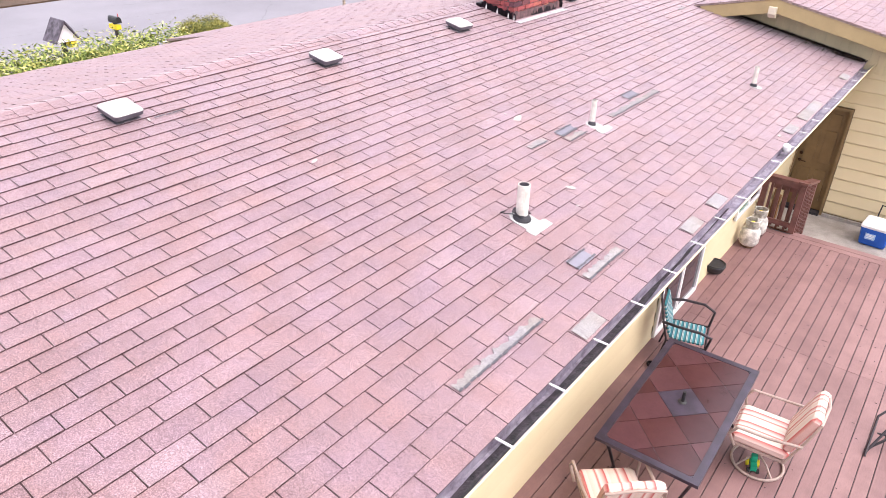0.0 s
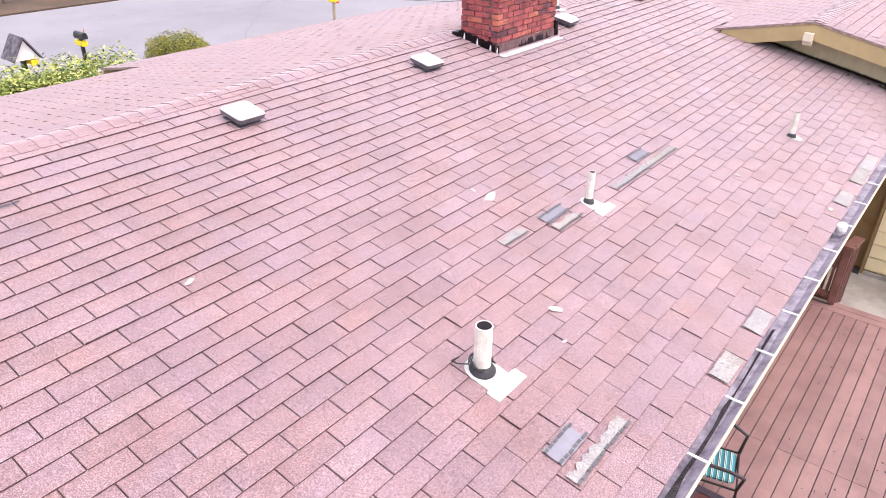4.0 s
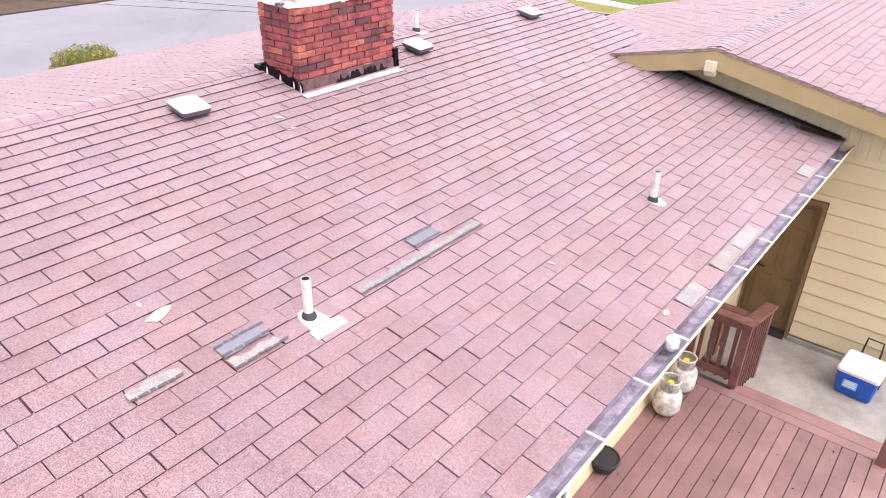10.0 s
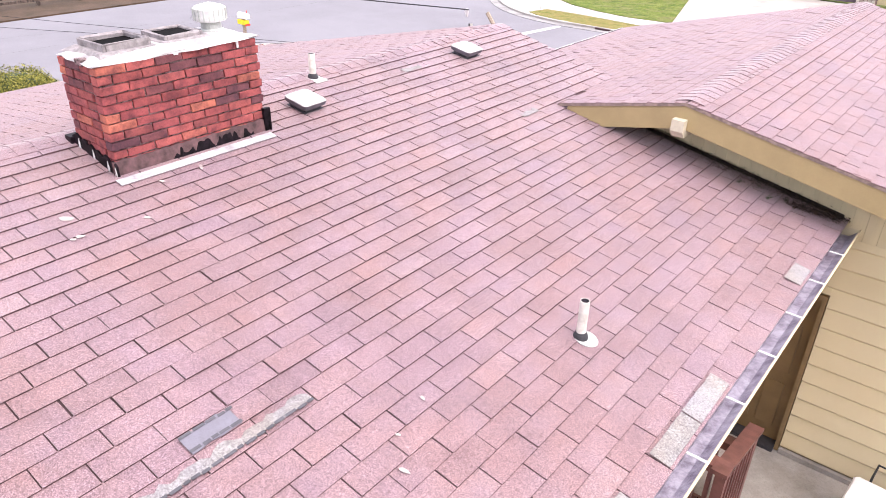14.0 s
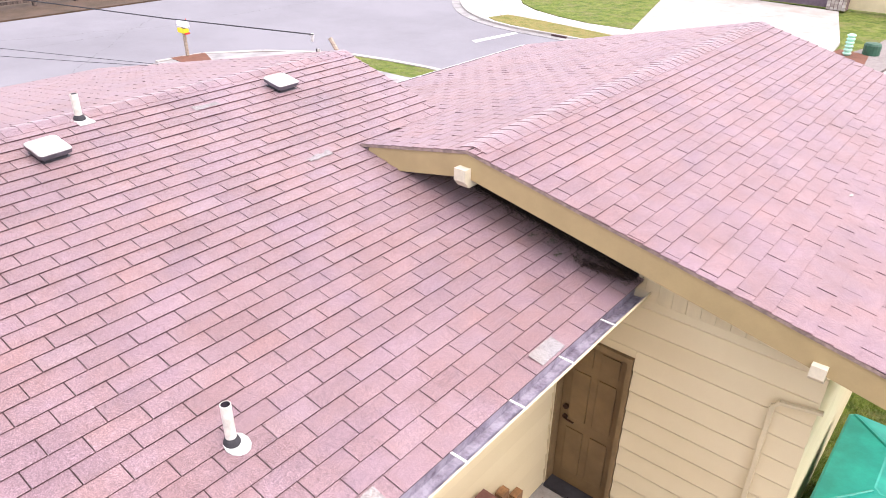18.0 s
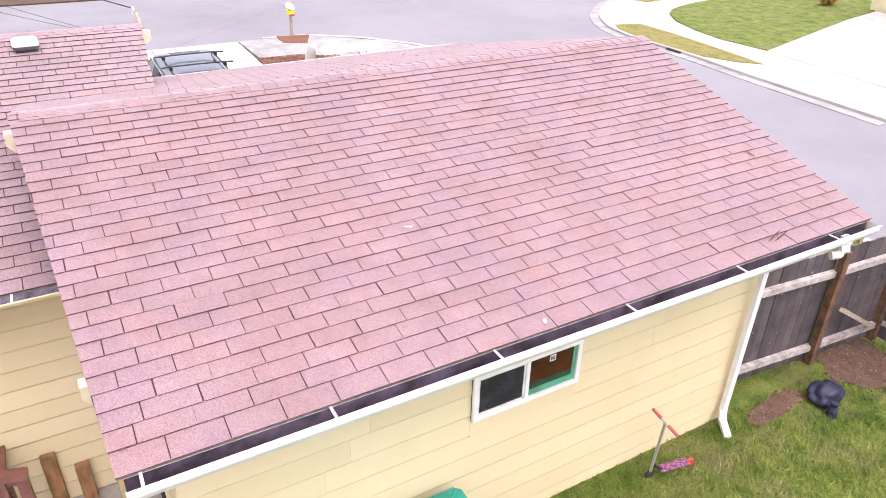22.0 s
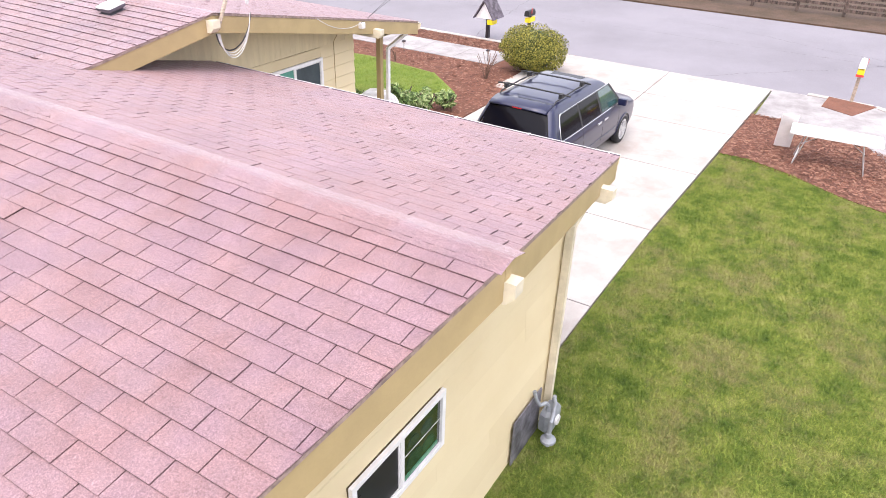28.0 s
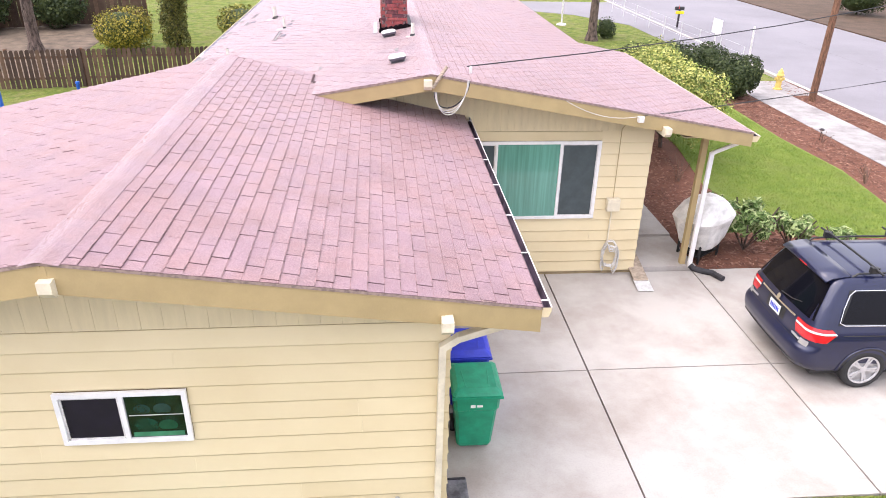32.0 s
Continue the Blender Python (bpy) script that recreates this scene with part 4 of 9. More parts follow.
for own, x, z, y0, y1 in ((garage, G_EAST - 0.04, 3.08, 13.58, 20.28), (garage, G_WEST + 0.03, 3.10, 14.1, 20.28), (house, M_EAST - 0.05, 3.05, M_SOUTH, 13.84), (house, M_WEST + 0.03, 2.89, PORCH_Y, 14.36)):
    part("fascia", box(x - 0.018, x + 0.018, y0, y1, z - 0.14, z), wall_mat, own)
    part("soffit", box(min(x, x + (1.2 if x < G_RIDGE and own is house and x < -8 else (0.7 if x < -5 else -0.7))), max(x, x + (1.2 if x < G_RIDGE and own is house and x < -8 else (0.7 if x < -5 else -0.7))), y0, y1, z - 0.06, z - 0.045), wall_mat, own)


def beam_end(owner, x, y0, y1, z, w=0.105, h=0.155):
    """A roof beam that sticks out of the gable, its lower corner chamfered."""
    s = 1 if y1 > y0 else -1
    prof = [(y0, z), (y1, z), (y1, z - h * 0.62), (y1 - s * 0.06, z - h), (y0, z - h)]
    part("beam_end", prism(prof, "x", x - w / 2, x + w / 2), cream_mat, owner)


beam_end(garage, -3.12, 20.1, 20.98, 3.875)
beam_end(garage, -6.16, 20.1, 20.58, 3.17)
beam_end(garage, -0.04, 20.1, 20.44, 3.17)
beam_end(garage, -3.12, 13.88, 13.25, 3.862, 0.125, 0.18)
beam_end(garage, -0.06, 13.88, 13.44, 3.17)
beam_end(house, -6.35, 13.98, 15.06, 3.985, 0.125, 0.16)
beam_end(house, -10.42, 13.98, 14.72, 3.10)


def gutter(owner, x, z, y0, y1, side, inside, lip_mat, face_mat, straps, strap_mat, w=0.125, name="gutter", shallow=False, lip=0.013):
    """A K-style eave gutter: trough, rolled lip and cross straps. side: +1 where it hangs east of the eave."""
    prof = [(0.0, 0.0), (0.0, -0.105), (w * 0.72, -0.105), (w, -0.045), (w, 0.0)]
    if shallow:
        prof = [(0.0, 0.0), (0.0, -0.09), (w * 0.5, -0.088), (w, -0.022), (w, 0.0)]
    inner = [(px - (0.006 if i > 2 else -0.006 if i < 2 else 0.0), pz + (0.006 if 0 < i < 4 else 0.0)) for i, (px, pz) in enumerate(prof)]
    bm = bmesh.new()
    rows = [[bm.verts.new((x + side * px, y, z + pz)) for px, pz in inner] for y in (y0, y1)]
    for i in range(4):
        bm.faces.new((rows[0][i], rows[0][i + 1], rows[1][i + 1], rows[1][i]))
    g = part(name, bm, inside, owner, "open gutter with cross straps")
    bm = bmesh.new()
    rows = [[bm.verts.new((x + side * px, y, z + pz)) for px, pz in prof] for y in (y0, y1)]
    for i in range(4):
        bm.faces.new((rows[0][i], rows[1][i], rows[1][i + 1], rows[0][i + 1]))
    for r in rows:
        bm.faces.new(r)
    part("gutter_face", bm, face_mat, g)
    part("gutter_lip", tube([(x + side * w, y0, z), (x + side * w, (y0 + y1) / 2, z + 0.003), (x + side * w, y1, z)], lip, 8), lip_mat, g)
    for y in straps:
        part("strap", box(x - side * 0.0 if side > 0 else x - w - 0.008, x + w + 0.008 if side > 0 else x, y - 0.009, y + 0.009, z + 0.004, z + 0.010), strap_mat, g)
    return g


gut_m = gutter(house, M_EAST - 0.012, 3.078, M_SOUTH, 13.72, 1, gutter_main, wall_mat, wall_mat, [2.59 + 0.6175 * k for k in range(-10, 18)], white_old, w=0.145, shallow=True, lip=0.009)
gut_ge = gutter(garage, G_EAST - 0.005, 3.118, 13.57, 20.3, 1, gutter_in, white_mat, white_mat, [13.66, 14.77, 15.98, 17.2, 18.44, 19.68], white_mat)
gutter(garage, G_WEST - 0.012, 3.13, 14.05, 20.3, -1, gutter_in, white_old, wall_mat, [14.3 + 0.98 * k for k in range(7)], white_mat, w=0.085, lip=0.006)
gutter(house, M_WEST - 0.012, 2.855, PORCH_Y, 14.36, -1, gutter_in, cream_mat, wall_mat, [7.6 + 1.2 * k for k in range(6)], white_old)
part("dome_strainer", lathe([(0.001, 0.075), (0.03, 0.068), (0.047, 0.045), (0.05, 0.0), (0.04, -0.03)], 14, (M_EAST + 0.05, 8.66, 3.07)), white_old, gut_m, "white plastic dome strainer")
for nm, a0, a1, b0, b1 in (("outlet_collar", 0.018, 0.026, 19.86, 19.95), ("outlet_collar", 0.088, 0.096, 19.86, 19.95), ("outlet_collar", 0.026, 0.088, 19.86, 19.868), ("outlet_collar", 0.026, 0.088, 19.942, 19.95)):
    part(nm, box(G_EAST + a0, G_EAST + a1, b0, b1, 3.0, 3.075), white_mat, gut_ge, "white outlet collar")
# black plate paints the shade down the outlet
part("outlet_hole", box(G_EAST + 0.026, G_EAST + 0.088, 19.868, 19.942, 3.015, 3.024), tar_shade_mat, gut_ge)
hose_pts = [(G_EAST + 0.06, 19.90, 3.01), (G_EAST + 0.065, 19.88, 2.95), (G_EAST + 0.075, 19.82, 2.91), (G_EAST + 0.04, 19.76, 2.90)]
part("ribbed_elbow", tube(hose_pts, 0.04, 14), white_mat, gut_ge, "white ribbed hose elbow")
for k in range(9):
    u = k / 8 * 2.999
    a, b, f = Vector(hose_pts[int(u)]), Vector(hose_pts[int(u) + 1]), u - int(u)
    c, d = a.lerp(b, f), (b - a).normalized() * 0.005
    part("hose_rib", tube([c - d, c + d], 0.0435, 14), white_old, gut_ge)
# wet debris in the garage valley corner and along the main gutter
rv, rf = [], []
rr = random.Random(3)
for i in range(900):
    t = rr.random() ** 1.6
    x, y = -1.6 - t * 1.9, 13.76 - rr.random() ** 2 * 0.16 * (1.3 - t)
    z = M_TOP - M_FALL * (x - M_RIDGE) + 0.012 + rr.random() * 0.02
    a, s = rr.random() * 6.3, rr.uniform(0.006, 0.022)
    n = len(rv)
    rv += [(x, y, z), (x + s * math.cos(a), y + s * math.sin(a), z + rr.uniform(-0.004, 0.01)), (x - 0.4 * s * math.sin(a), y + 0.4 * s * math.cos(a), z + 0.004)]
    rf.append((n, n + 1, n + 2))
tagged(raw_part("leaf_debris", rv, rf, leaf("rotting_debris", [(0, (0.02, 0.012, 0.01)), (0.7, (0.07, 0.04, 0.025)), (1, (0.12, 0.13, 0.03))]), me_slope), kind="stuff")
part("sludge_strip", prism([(-3.6, M_TOP - M_FALL * (-3.6 - M_RIDGE)), (-1.6, M_TOP - M_FALL * (-1.6 - M_RIDGE)), (-1.6, M_TOP - M_FALL * (-1.6 - M_RIDGE) + 0.03), (-3.6, M_TOP - M_FALL * (-3.6 - M_RIDGE) + 0.012)], "y", 13.79, 13.845), tar_shade_mat, me_slope)

# black sludge lies in the southern run of the main gutter
sl = random.Random(9)
n = 90
bm = bmesh.new()
rows = []
for i in range(n + 1):
    y = M_SOUTH + (6.7 - M_SOUTH) * i / n
    w = 0.105 * min(1.0, (n - i) / 18 + 0.15) + sl.uniform(-0.012, 0.012)
    h = 3.078 - 0.045 + sl.uniform(-0.008, 0.008)
    rows.append([bm.verts.new((M_EAST + 0.035 + sl.uniform(-0.01, 0.01), y, h)), bm.verts.new((M_EAST + 0.03 + w * 0.5, y, h + 0.008)), bm.verts.new((M_EAST + w, y, h - 0.004))])
for a, b in zip(rows, rows[1:]):
    bm.faces.new((a[0], a[1], b[1], b[0]))
    bm.faces.new((a[1], a[2], b[2], b[1]))
bmesh.ops.recalc_face_normals(bm, faces=bm.faces)
part("gutter_sludge", bm, plain("wet_leaf_sludge", (0.032, 0.023, 0.03), 0.6, vary=0.5, scale=22, bump=0.6), gut_m, "wet black leaf sludge")

# ---- siding ----
NWIN = (-3.72, -2.50, 1.64, 2.25)
EWIN = (16.37, 17.59, 1.61, 2.14)
SDOOR = (-2.28, -1.50, 0.16, 2.28)
PWIN = (-9.52, -7.02, 1.20, 2.69)


def cut_boards(wall, axis, plane, out, z, h, holes):
    """Boards notched round the head and sill of an opening."""
    for ha, hb, hz0, hz1 in holes:
        if hz0 < z + h - 0.02 and hz1 > z + 0.02:
            for za, zb in ((z, hz0), (hz1, z + h)):
                if zb - za > 0.015:
                    bm = prism([(plane, za), (plane + out * 0.018, za), (plane + out * 0.018, zb), (plane, zb)], axis, ha, hb)
                    part("siding_board", bm, siding_one, wall)


sr = random.Random(44)


def butted(spans):
    """Long runs are made of two boards that meet at a hairline joint."""
    out = []
    for lo, hi in spans:
        if hi - lo > 2.4 and sr.random() < 0.7:
            c = sr.uniform(lo + 0.8, hi - 0.8)
            out += [(lo, c - 0.0006), (c + 0.0006, hi)]
        else:
            out.append((lo, hi))
    return out


def lap_x(wall, plane, out, a, b, z0, z1, holes=(), lap=0.215, lip=0.030):
    """Lap boards on a wall that faces north or south."""
    z = z0
    while z < z1 - 0.03:
        h = min(lap, z1 - z)
        spans = [(a, b)]
        for ha, hb, hz0, hz1 in holes:
            if hz0 < z + h - 0.02 and hz1 > z + 0.02:
                spans = [s for lo, hi in spans for s in ((lo, min(hi, ha)), (max(lo, hb), hi)) if s[1] - s[0] > 0.02]
        for lo, hi in butted(spans):
            bm = prism([(plane, z), (plane + out * 0.55 * lip, z), (plane + out * lip, z + 0.022), (plane + out * 0.008, z + h + 0.004), (plane, z + h + 0.004)], "x", lo, hi)
            part("siding_board", bm, siding_one, wall)
        cut_boards(wall, "x", plane, out, z, h, holes)
        z += h


def lap_y(wall, plane, out, a, b, z0, z1, holes=(), lap=0.215, lip=0.030):
    """Lap boards on a wall that faces east or west."""
    z = z0
    while z < z1 - 0.03:
        h = min(lap, z1 - z)
        spans = [(a, b)]
        for ha, hb, hz0, hz1 in holes:
            if hz0 < z + h - 0.02 and hz1 > z + 0.02:
                spans = [s for lo, hi in spans for s in ((lo, min(hi, ha)), (max(lo, hb), hi)) if s[1] - s[0] > 0.02]
        for lo, hi in butted(spans):
            bm = prism([(plane, z), (plane + out * 0.55 * lip, z), (plane + out * lip, z + 0.022), (plane + out * 0.008, z + h + 0.004), (plane, z + h + 0.004)], "y", lo, hi)
            part("siding_board", bm, siding_one, wall)
        cut_boards(wall, "y", plane, out, z, h, holes)
        z += h


lap_x(garage_walls["n"], G_WALL_N, 1, G_WALL_W - 0.015, G_WALL_E + 0.015, -0.115, 2.91, (NWIN,), lip=0.024)
lap_x(garage_walls["s"], G_WALL_S, -1, M_WALL_E, G_WALL_E + 0.015, 0.27, 2.91, (SDOOR,), 0.232)
lap_y(garage_walls["e"], G_WALL_E, 1, G_WALL_S, G_WALL_N, -0.10, 3.15, (EWIN,), 0.25, lip=0.018)
lap_y(garage_walls["w"], G_WALL_W, -1, 14.02, G_WALL_N, -0.03, 3.1, ())
lap_x(house_walls["n"], M_WALL_N, 1, M_WALL_W - 0.015, G_WALL_W, 0.06, 2.86, (PWIN,))
lap_y(house_walls["e"], M_WALL_E, 1, M_SOUTH + 0.4, G_WALL_S, 0.19, 3.05, ((7.45, 8.95, 0.6, 2.15), (10.35, 11.57, 1.2, 2.2)))
lap_y(house_walls["w"], M_WALL_W, -1, M_SOUTH + 0.4, M_WALL_N, 0.10, 3.05, ())
part("corner_board", box(M_WALL_E + 0.002, M_WALL_E + 0.036, G_WALL_S - 0.065, G_WALL_S - 0.001, 0.19, 2.95), wall_mat, house)
ztop_g = lambda x: G_TOP - G_FALL * abs(x - G_RIDGE) - 0.06
ztop_m = lambda x: M_TOP - M_FALL * abs(x - M_RIDGE) - 0.06
vertical_boards(garage_walls["n"], G_WALL_N, 1, G_WALL_W, G_WALL_E, 2.913, ztop_g)
vertical_boards(garage_walls["s"], G_WALL_S, -1, -4.4, G_WALL_E, 2.913, ztop_g, 0.125)
vertical_boards(house_walls["n"], M_WALL_N, 1, M_WALL_W, -4.7, 2.863, ztop_m, 0.12)


# ---- windows and door ----
def window(owner, axis, plane, out, a0, a1, z0, z1, cuts, panes, name="window_1", bar=0.05, sashes=(0, 2)):
    """A white vinyl window in a wall: frame bars, sashes and panes. cuts: the mullions; panes: a material for each bay."""
    def bx(p, q, zz0, zz1, d0, d1):
        d0, d1 = sorted((plane + out * d0, plane + out * d1))
        return box(p, q, d0, d1, zz0, zz1, bevel=0.004) if axis == "x" else box(d0, d1, p, q, zz0, zz1, bevel=0.004)
    w = new(name)
    w.parent = owner
    for nm, p, q, r, s in (("sill", a0, a1, z0, z0 + bar), ("head", a0, a1, z1 - bar, z1), ("jamb", a0, a0 + bar, z0 + bar, z1 - bar), ("jamb", a1 - bar, a1, z0 + bar, z1 - bar)):
        part(nm, bx(p, q, r, s, 0.0, 0.036), white_mat, w)
    edges = [a0 + bar, *cuts, a1 - bar]
    for c in cuts:
        part("mullion", bx(c - 0.022, c + 0.022, z0 + bar, z1 - bar, 0.0, 0.032), white_mat, w)
    for i, m in enumerate(panes):
        p, q = edges[i] + (0.022 if i else 0), edges[i + 1] - (0.022 if i < len(panes) - 1 else 0)
        part("pane", bx(p, q, z0 + bar, z1 - bar, 0.002, 0.012), m, w)
        if i in sashes:
            for u, v, r, s in ((p, p + 0.02, z0 + bar, z1 - bar), (q - 0.02, q, z0 + bar, z1 - bar), (p, q, z0 + bar, z0 + bar + 0.022), (p, q, z1 - bar - 0.022, z1 - bar)):
                part("sash_bar", bx(u, v, r, s, 0.012, 0.022), white_old, w)
    return w


room_green = plain("green_store_room_behind_glass", (0.006, 0.026, 0.017), 0.1, vary=0.3, scale=9, coat=0.6, bump=0.0)
room_red = plain("red_store_room_behind_glass", (0.075, 0.012, 0.010), 0.1, vary=0.3, scale=5, coat=0.6, bump=0.0)
wn1 = window(garage, "x", G_WALL_N + 0.026, 1, *NWIN, [-3.11], [room_green, plain("dark_insect_screen", (0.014, 0.011, 0.022), 0.35, vary=0.1, bump=0.0)], "window_1", sashes=(1,))
# what stands behind the north window's glass
part("shelf_edge", box(-3.66, -3.15, G_WALL_N + 0.039, G_WALL_N + 0.041, 1.955, 1.965), cable_pale, wn1)
part("stored_item", box(-3.64, -3.16, G_WALL_N + 0.0385, G_WALL_N + 0.0405, 1.70, 1.755, bevel=0.0005), plain("pale_green_tub", (0.05, 0.22, 0.12), 0.2, coat=0.5, bump=0.0), wn1)
for cx, cz, r, col in ((-3.50, 1.83, 0.09, (0.012, 0.075, 0.04)), (-3.30, 1.84, 0.11, (0.008, 0.045, 0.028)), (-3.47, 2.03, 0.085, (0.02, 0.05, 0.045)), (-3.28, 2.03, 0.08, (0.014, 0.042, 0.036))):
    pts = [(cx + r * math.cos(a), cz + 0.75 * r * max(-0.7, math.sin(a))) for a in [6.2832 * k / 18 for k in range(18)]]
    part("stored_item", prism(pts, "y", G_WALL_N + 0.0382, G_WALL_N + 0.0402), plain("stored_tub", col, 0.2, coat=0.5, bump=0.0), wn1)
for zz in (1.76, 2.08):
    part("latch", box(-2.60, -2.575, G_WALL_N + 0.048, G_WALL_N + 0.054, zz, zz + 0.025), car_trim, wn1)
we1 = window(garage, "y", G_WALL_E + 0.026, 1, *EWIN, [16.96], [dark_glass, room_red], "window_2")
edge_green = plain("green_vinyl_edge", (0.10, 0.36, 0.24), 0.5)
GX = G_WALL_E + 0.026 + 0.0125
part("reveal", box(GX, GX + 0.004, 16.985, 17.535, 1.665, 1.735), edge_green, we1, "green inner frame edge")
part("reveal", box(GX, GX + 0.004, 17.495, 17.535, 1.735, 2.085), edge_green, we1, "green inner frame edge")
part("inner_sill", box(GX, GX + 0.003, 16.985, 17.495, 1.735, 1.80), plain("dark_green_sill", (0.02, 0.07, 0.045), 0.3, coat=0.4, bump=0.0), we1)
part("window_sticker", box(GX, GX + 0.002, 17.215, 17.285, 1.985, 2.055), white_mat, we1, "small white printed sticker")
part("sticker_mark", box(GX + 0.0022, GX + 0.0032, 17.226, 17.274, 1.996, 2.044), car_trim, we1)
for za, zb, ya, yb in ((2.035, 2.040, 17.236, 17.262), (2.018, 2.023, 17.236, 17.262), (2.001, 2.006, 17.236, 17.262), (2.02, 2.038, 17.258, 17.263), (2.003, 2.021, 17.236, 17.241)):
    part("sticker_figure", box(GX + 0.0034, GX + 0.0040, ya, yb, za, zb), white_mat, we1)
window(house, "x", M_WALL_N + 0.026, 1, *PWIN, [-8.80, -7.64], [screen_glass, green_glass, screen_glass], "window_3", 0.055)
window(house, "y", M_WALL_E + 0.026, 1, 7.45, 8.95, 0.66, 2.15, [8.2], [dark_glass, dark_glass], "patio_door", 0.06)
window(house, "y", M_WALL_E + 0.026, 1, 10.35, 11.57, 1.2, 2.2, [10.96], [green_glass, dark_glass], "window_4")

door = new("door_1")
door.parent = garage
DY = G_WALL_S + 0.07
part("leaf", box(-2.222, -1.558, DY, DY + 0.035, 0.24, 2.20), door_mat, door)
for px0, px1 in ((-2.13, -1.93), (-1.85, -1.65)):
    for pz0, pz1 in ((0.42, 1.02), (1.16, 1.78), (1.88, 2.10)):
        bm = box(px0, px1, DY - 0.012, DY + 0.001, pz0, pz1, bevel=0.01)
        part("door_panel", bm, door_mat, door)
for nm, p, q, r, s in (("jamb", -2.276, -2.228, 0.2, 2.26), ("jamb", -1.552, -1.508, 0.2, 2.26), ("head", -2.228, -1.552, 2.205, 2.26)):
    part(nm, box(p, q, G_WALL_S - 0.04, G_WALL_S + 0.12, r, s), trim_mat, door)
part("threshold", box(-2.228, -1.552, G_WALL_S - 0.10, G_WALL_S + 0.10, 0.19, 0.235), rubber_mat, door)
part("deadbolt", lathe([(0.001, 0.03), (0.03, 0.028), (0.032, 0.0)], 14), bronze_mat, door).matrix_world = pose(-2.155, DY - 0.001, 1.28, 90, 0, 0)
part("lever_rose", lathe([(0.001, 0.02), (0.03, 0.018), (0.03, 0.0)], 14), bronze_mat, door).matrix_world = pose(-2.155, DY - 0.001, 1.14, 90, 0, 0)
part("lever", tube([(-2.155, DY - 0.025, 1.14), (-2.12, DY - 0.04, 1.138), (-2.04, DY - 0.035, 1.125)], 0.011), bronze_mat, door)

# lantern under the eave
lantern = thing("wall_lantern", "black metal wall lantern with white bulb under the eave", "wall lamp", (M_WALL_E + 0.03, 12.70, 2.36))
part("back_plate", box(0.0, 0.015, -0.05, 0.05, 0.12, 0.34, bevel=0.005), car_trim, lantern)
part("arm", tube([(0.01, 0, 0.30), (0.06, 0, 0.34), (0.12, 0, 0.33)], 0.009, 8), car_trim, lantern)
part("cup", lathe([(0.035, 0.02), (0.055, 0.025), (0.075, 0.11), (0.072, 0.11), (0.05, 0.035), (0.001, 0.03)], 8, (0.12, 0, 0)), car_trim, lantern)
part("roof", lathe([(0.085, 0.25), (0.04, 0.30), (0.012, 0.325), (0.001, 0.335)], 8, (0.12, 0, 0)), car_trim, lantern)
for k in range(6):
    c, q = math.cos(k * 1.0472), math.sin(k * 1.0472)
    part("cage_bar", tube([(0.12 + 0.07 * c, 0.07 * q, 0.105), (0.12 + 0.08 * c, 0.08 * q, 0.255)], 0.005, 6), car_trim, lantern)
part("bulb", lathe([(0.018, 0.06), (0.02, 0.10), (0.038, 0.15), (0.036, 0.19), (0.016, 0.215), (0.001, 0.22)], 14, (0.12, 0, 0)), white_mat, lantern, "white lamp bulb", smooth=True)


# ---- downspouts, meters and wires on the walls ----
def downspout(owner, pts, mat, r=0.042, foot=True):
    """A square-section downspout, as a chain of rounded boxes."""
    d = new("downspout")
    d.parent = owner
    for a, b in zip(pts, pts[1:]):
        a, b = Vector(a), Vector(b)
        bm = box(-r, r, -r * 0.75, r * 0.75, -0.02, (b - a).length + 0.02, bevel=0.008)
        q = (b - a).to_track_quat("Z", "Y").to_matrix().to_4x4()
        q.translation = a
        part("pipe_run", bm, mat, d).matrix_world = q
    return d


downspout(garage, [(0.93, 19.86, 2.97), (0.75, 19.95, 2.86), (0.10, 20.06, 2.62), (0.07, 20.06, 0.22), (0.12, 20.02, 0.10), (0.30, 19.92, 0.03)], white_mat)
downspout(garage, [(-7.02, 20.2, 3.0), (-6.30, 20.22, 2.78), (-6.15, 20.2, 2.66), (-6.13, 20.2, 0.12)], cream_mat, 0.045)
downspout(garage, [(0.02, 13.79, 2.56), (-0.27, 13.79, 2.50), (-0.31, 13.79, 2.44), (-0.31, 13.79, 0.25)], wall_mat, 0.02)
downspout(house, [(-12.1, 14.25, 2.82), (-12.05, 14.2, 2.72), (-11.62, 13.98, 2.42), (-11.62, 13.97, 0.1)], white_mat, 0.04)
part("drain_hose", tube([(-11.62, 13.97, 0.12), (-11.7, 14.0, 0.05), (-11.85, 14.12, 0.05), (-12.0, 14.2, 0.05), (-12.1, 14.45, 0.05)], 0.06, 10), rubber_mat, house, "black corrugated drain hose")
post = part("porch_post", box(-11.56, -11.46, 13.80, 13.90, 0.1, 2.86), fascia_mat, house)
part("post_bracket", prism([(-11.75, 2.86), (-11.2, 2.86), (-11.2, 2.82), (-11.28, 2.74), (-11.66, 2.74), (-11.75, 2.82)], "y", 13.79, 13.91), fascia_mat, house)
part("porch_beam", box(-11.58, -11.44, PORCH_Y, 13.79, 2.74, 2.90), fascia_mat, house)
part("junction_box", box(-9.98, -9.74, 14.02, 14.14, 1.36, 1.60, bevel=0.012), cream_mat, house, "cream utility box")
part("conduit", tube([(-9.86, 14.05, 1.6), (-9.85, 14.05, 2.9), (-9.9, 14.1, 3.02)], 0.007), fascia_mat, house)
part("conduit", tube([(-9.86, 14.05, 1.36), (-9.86, 14.05, 0.7)], 0.016), cream_mat, house)
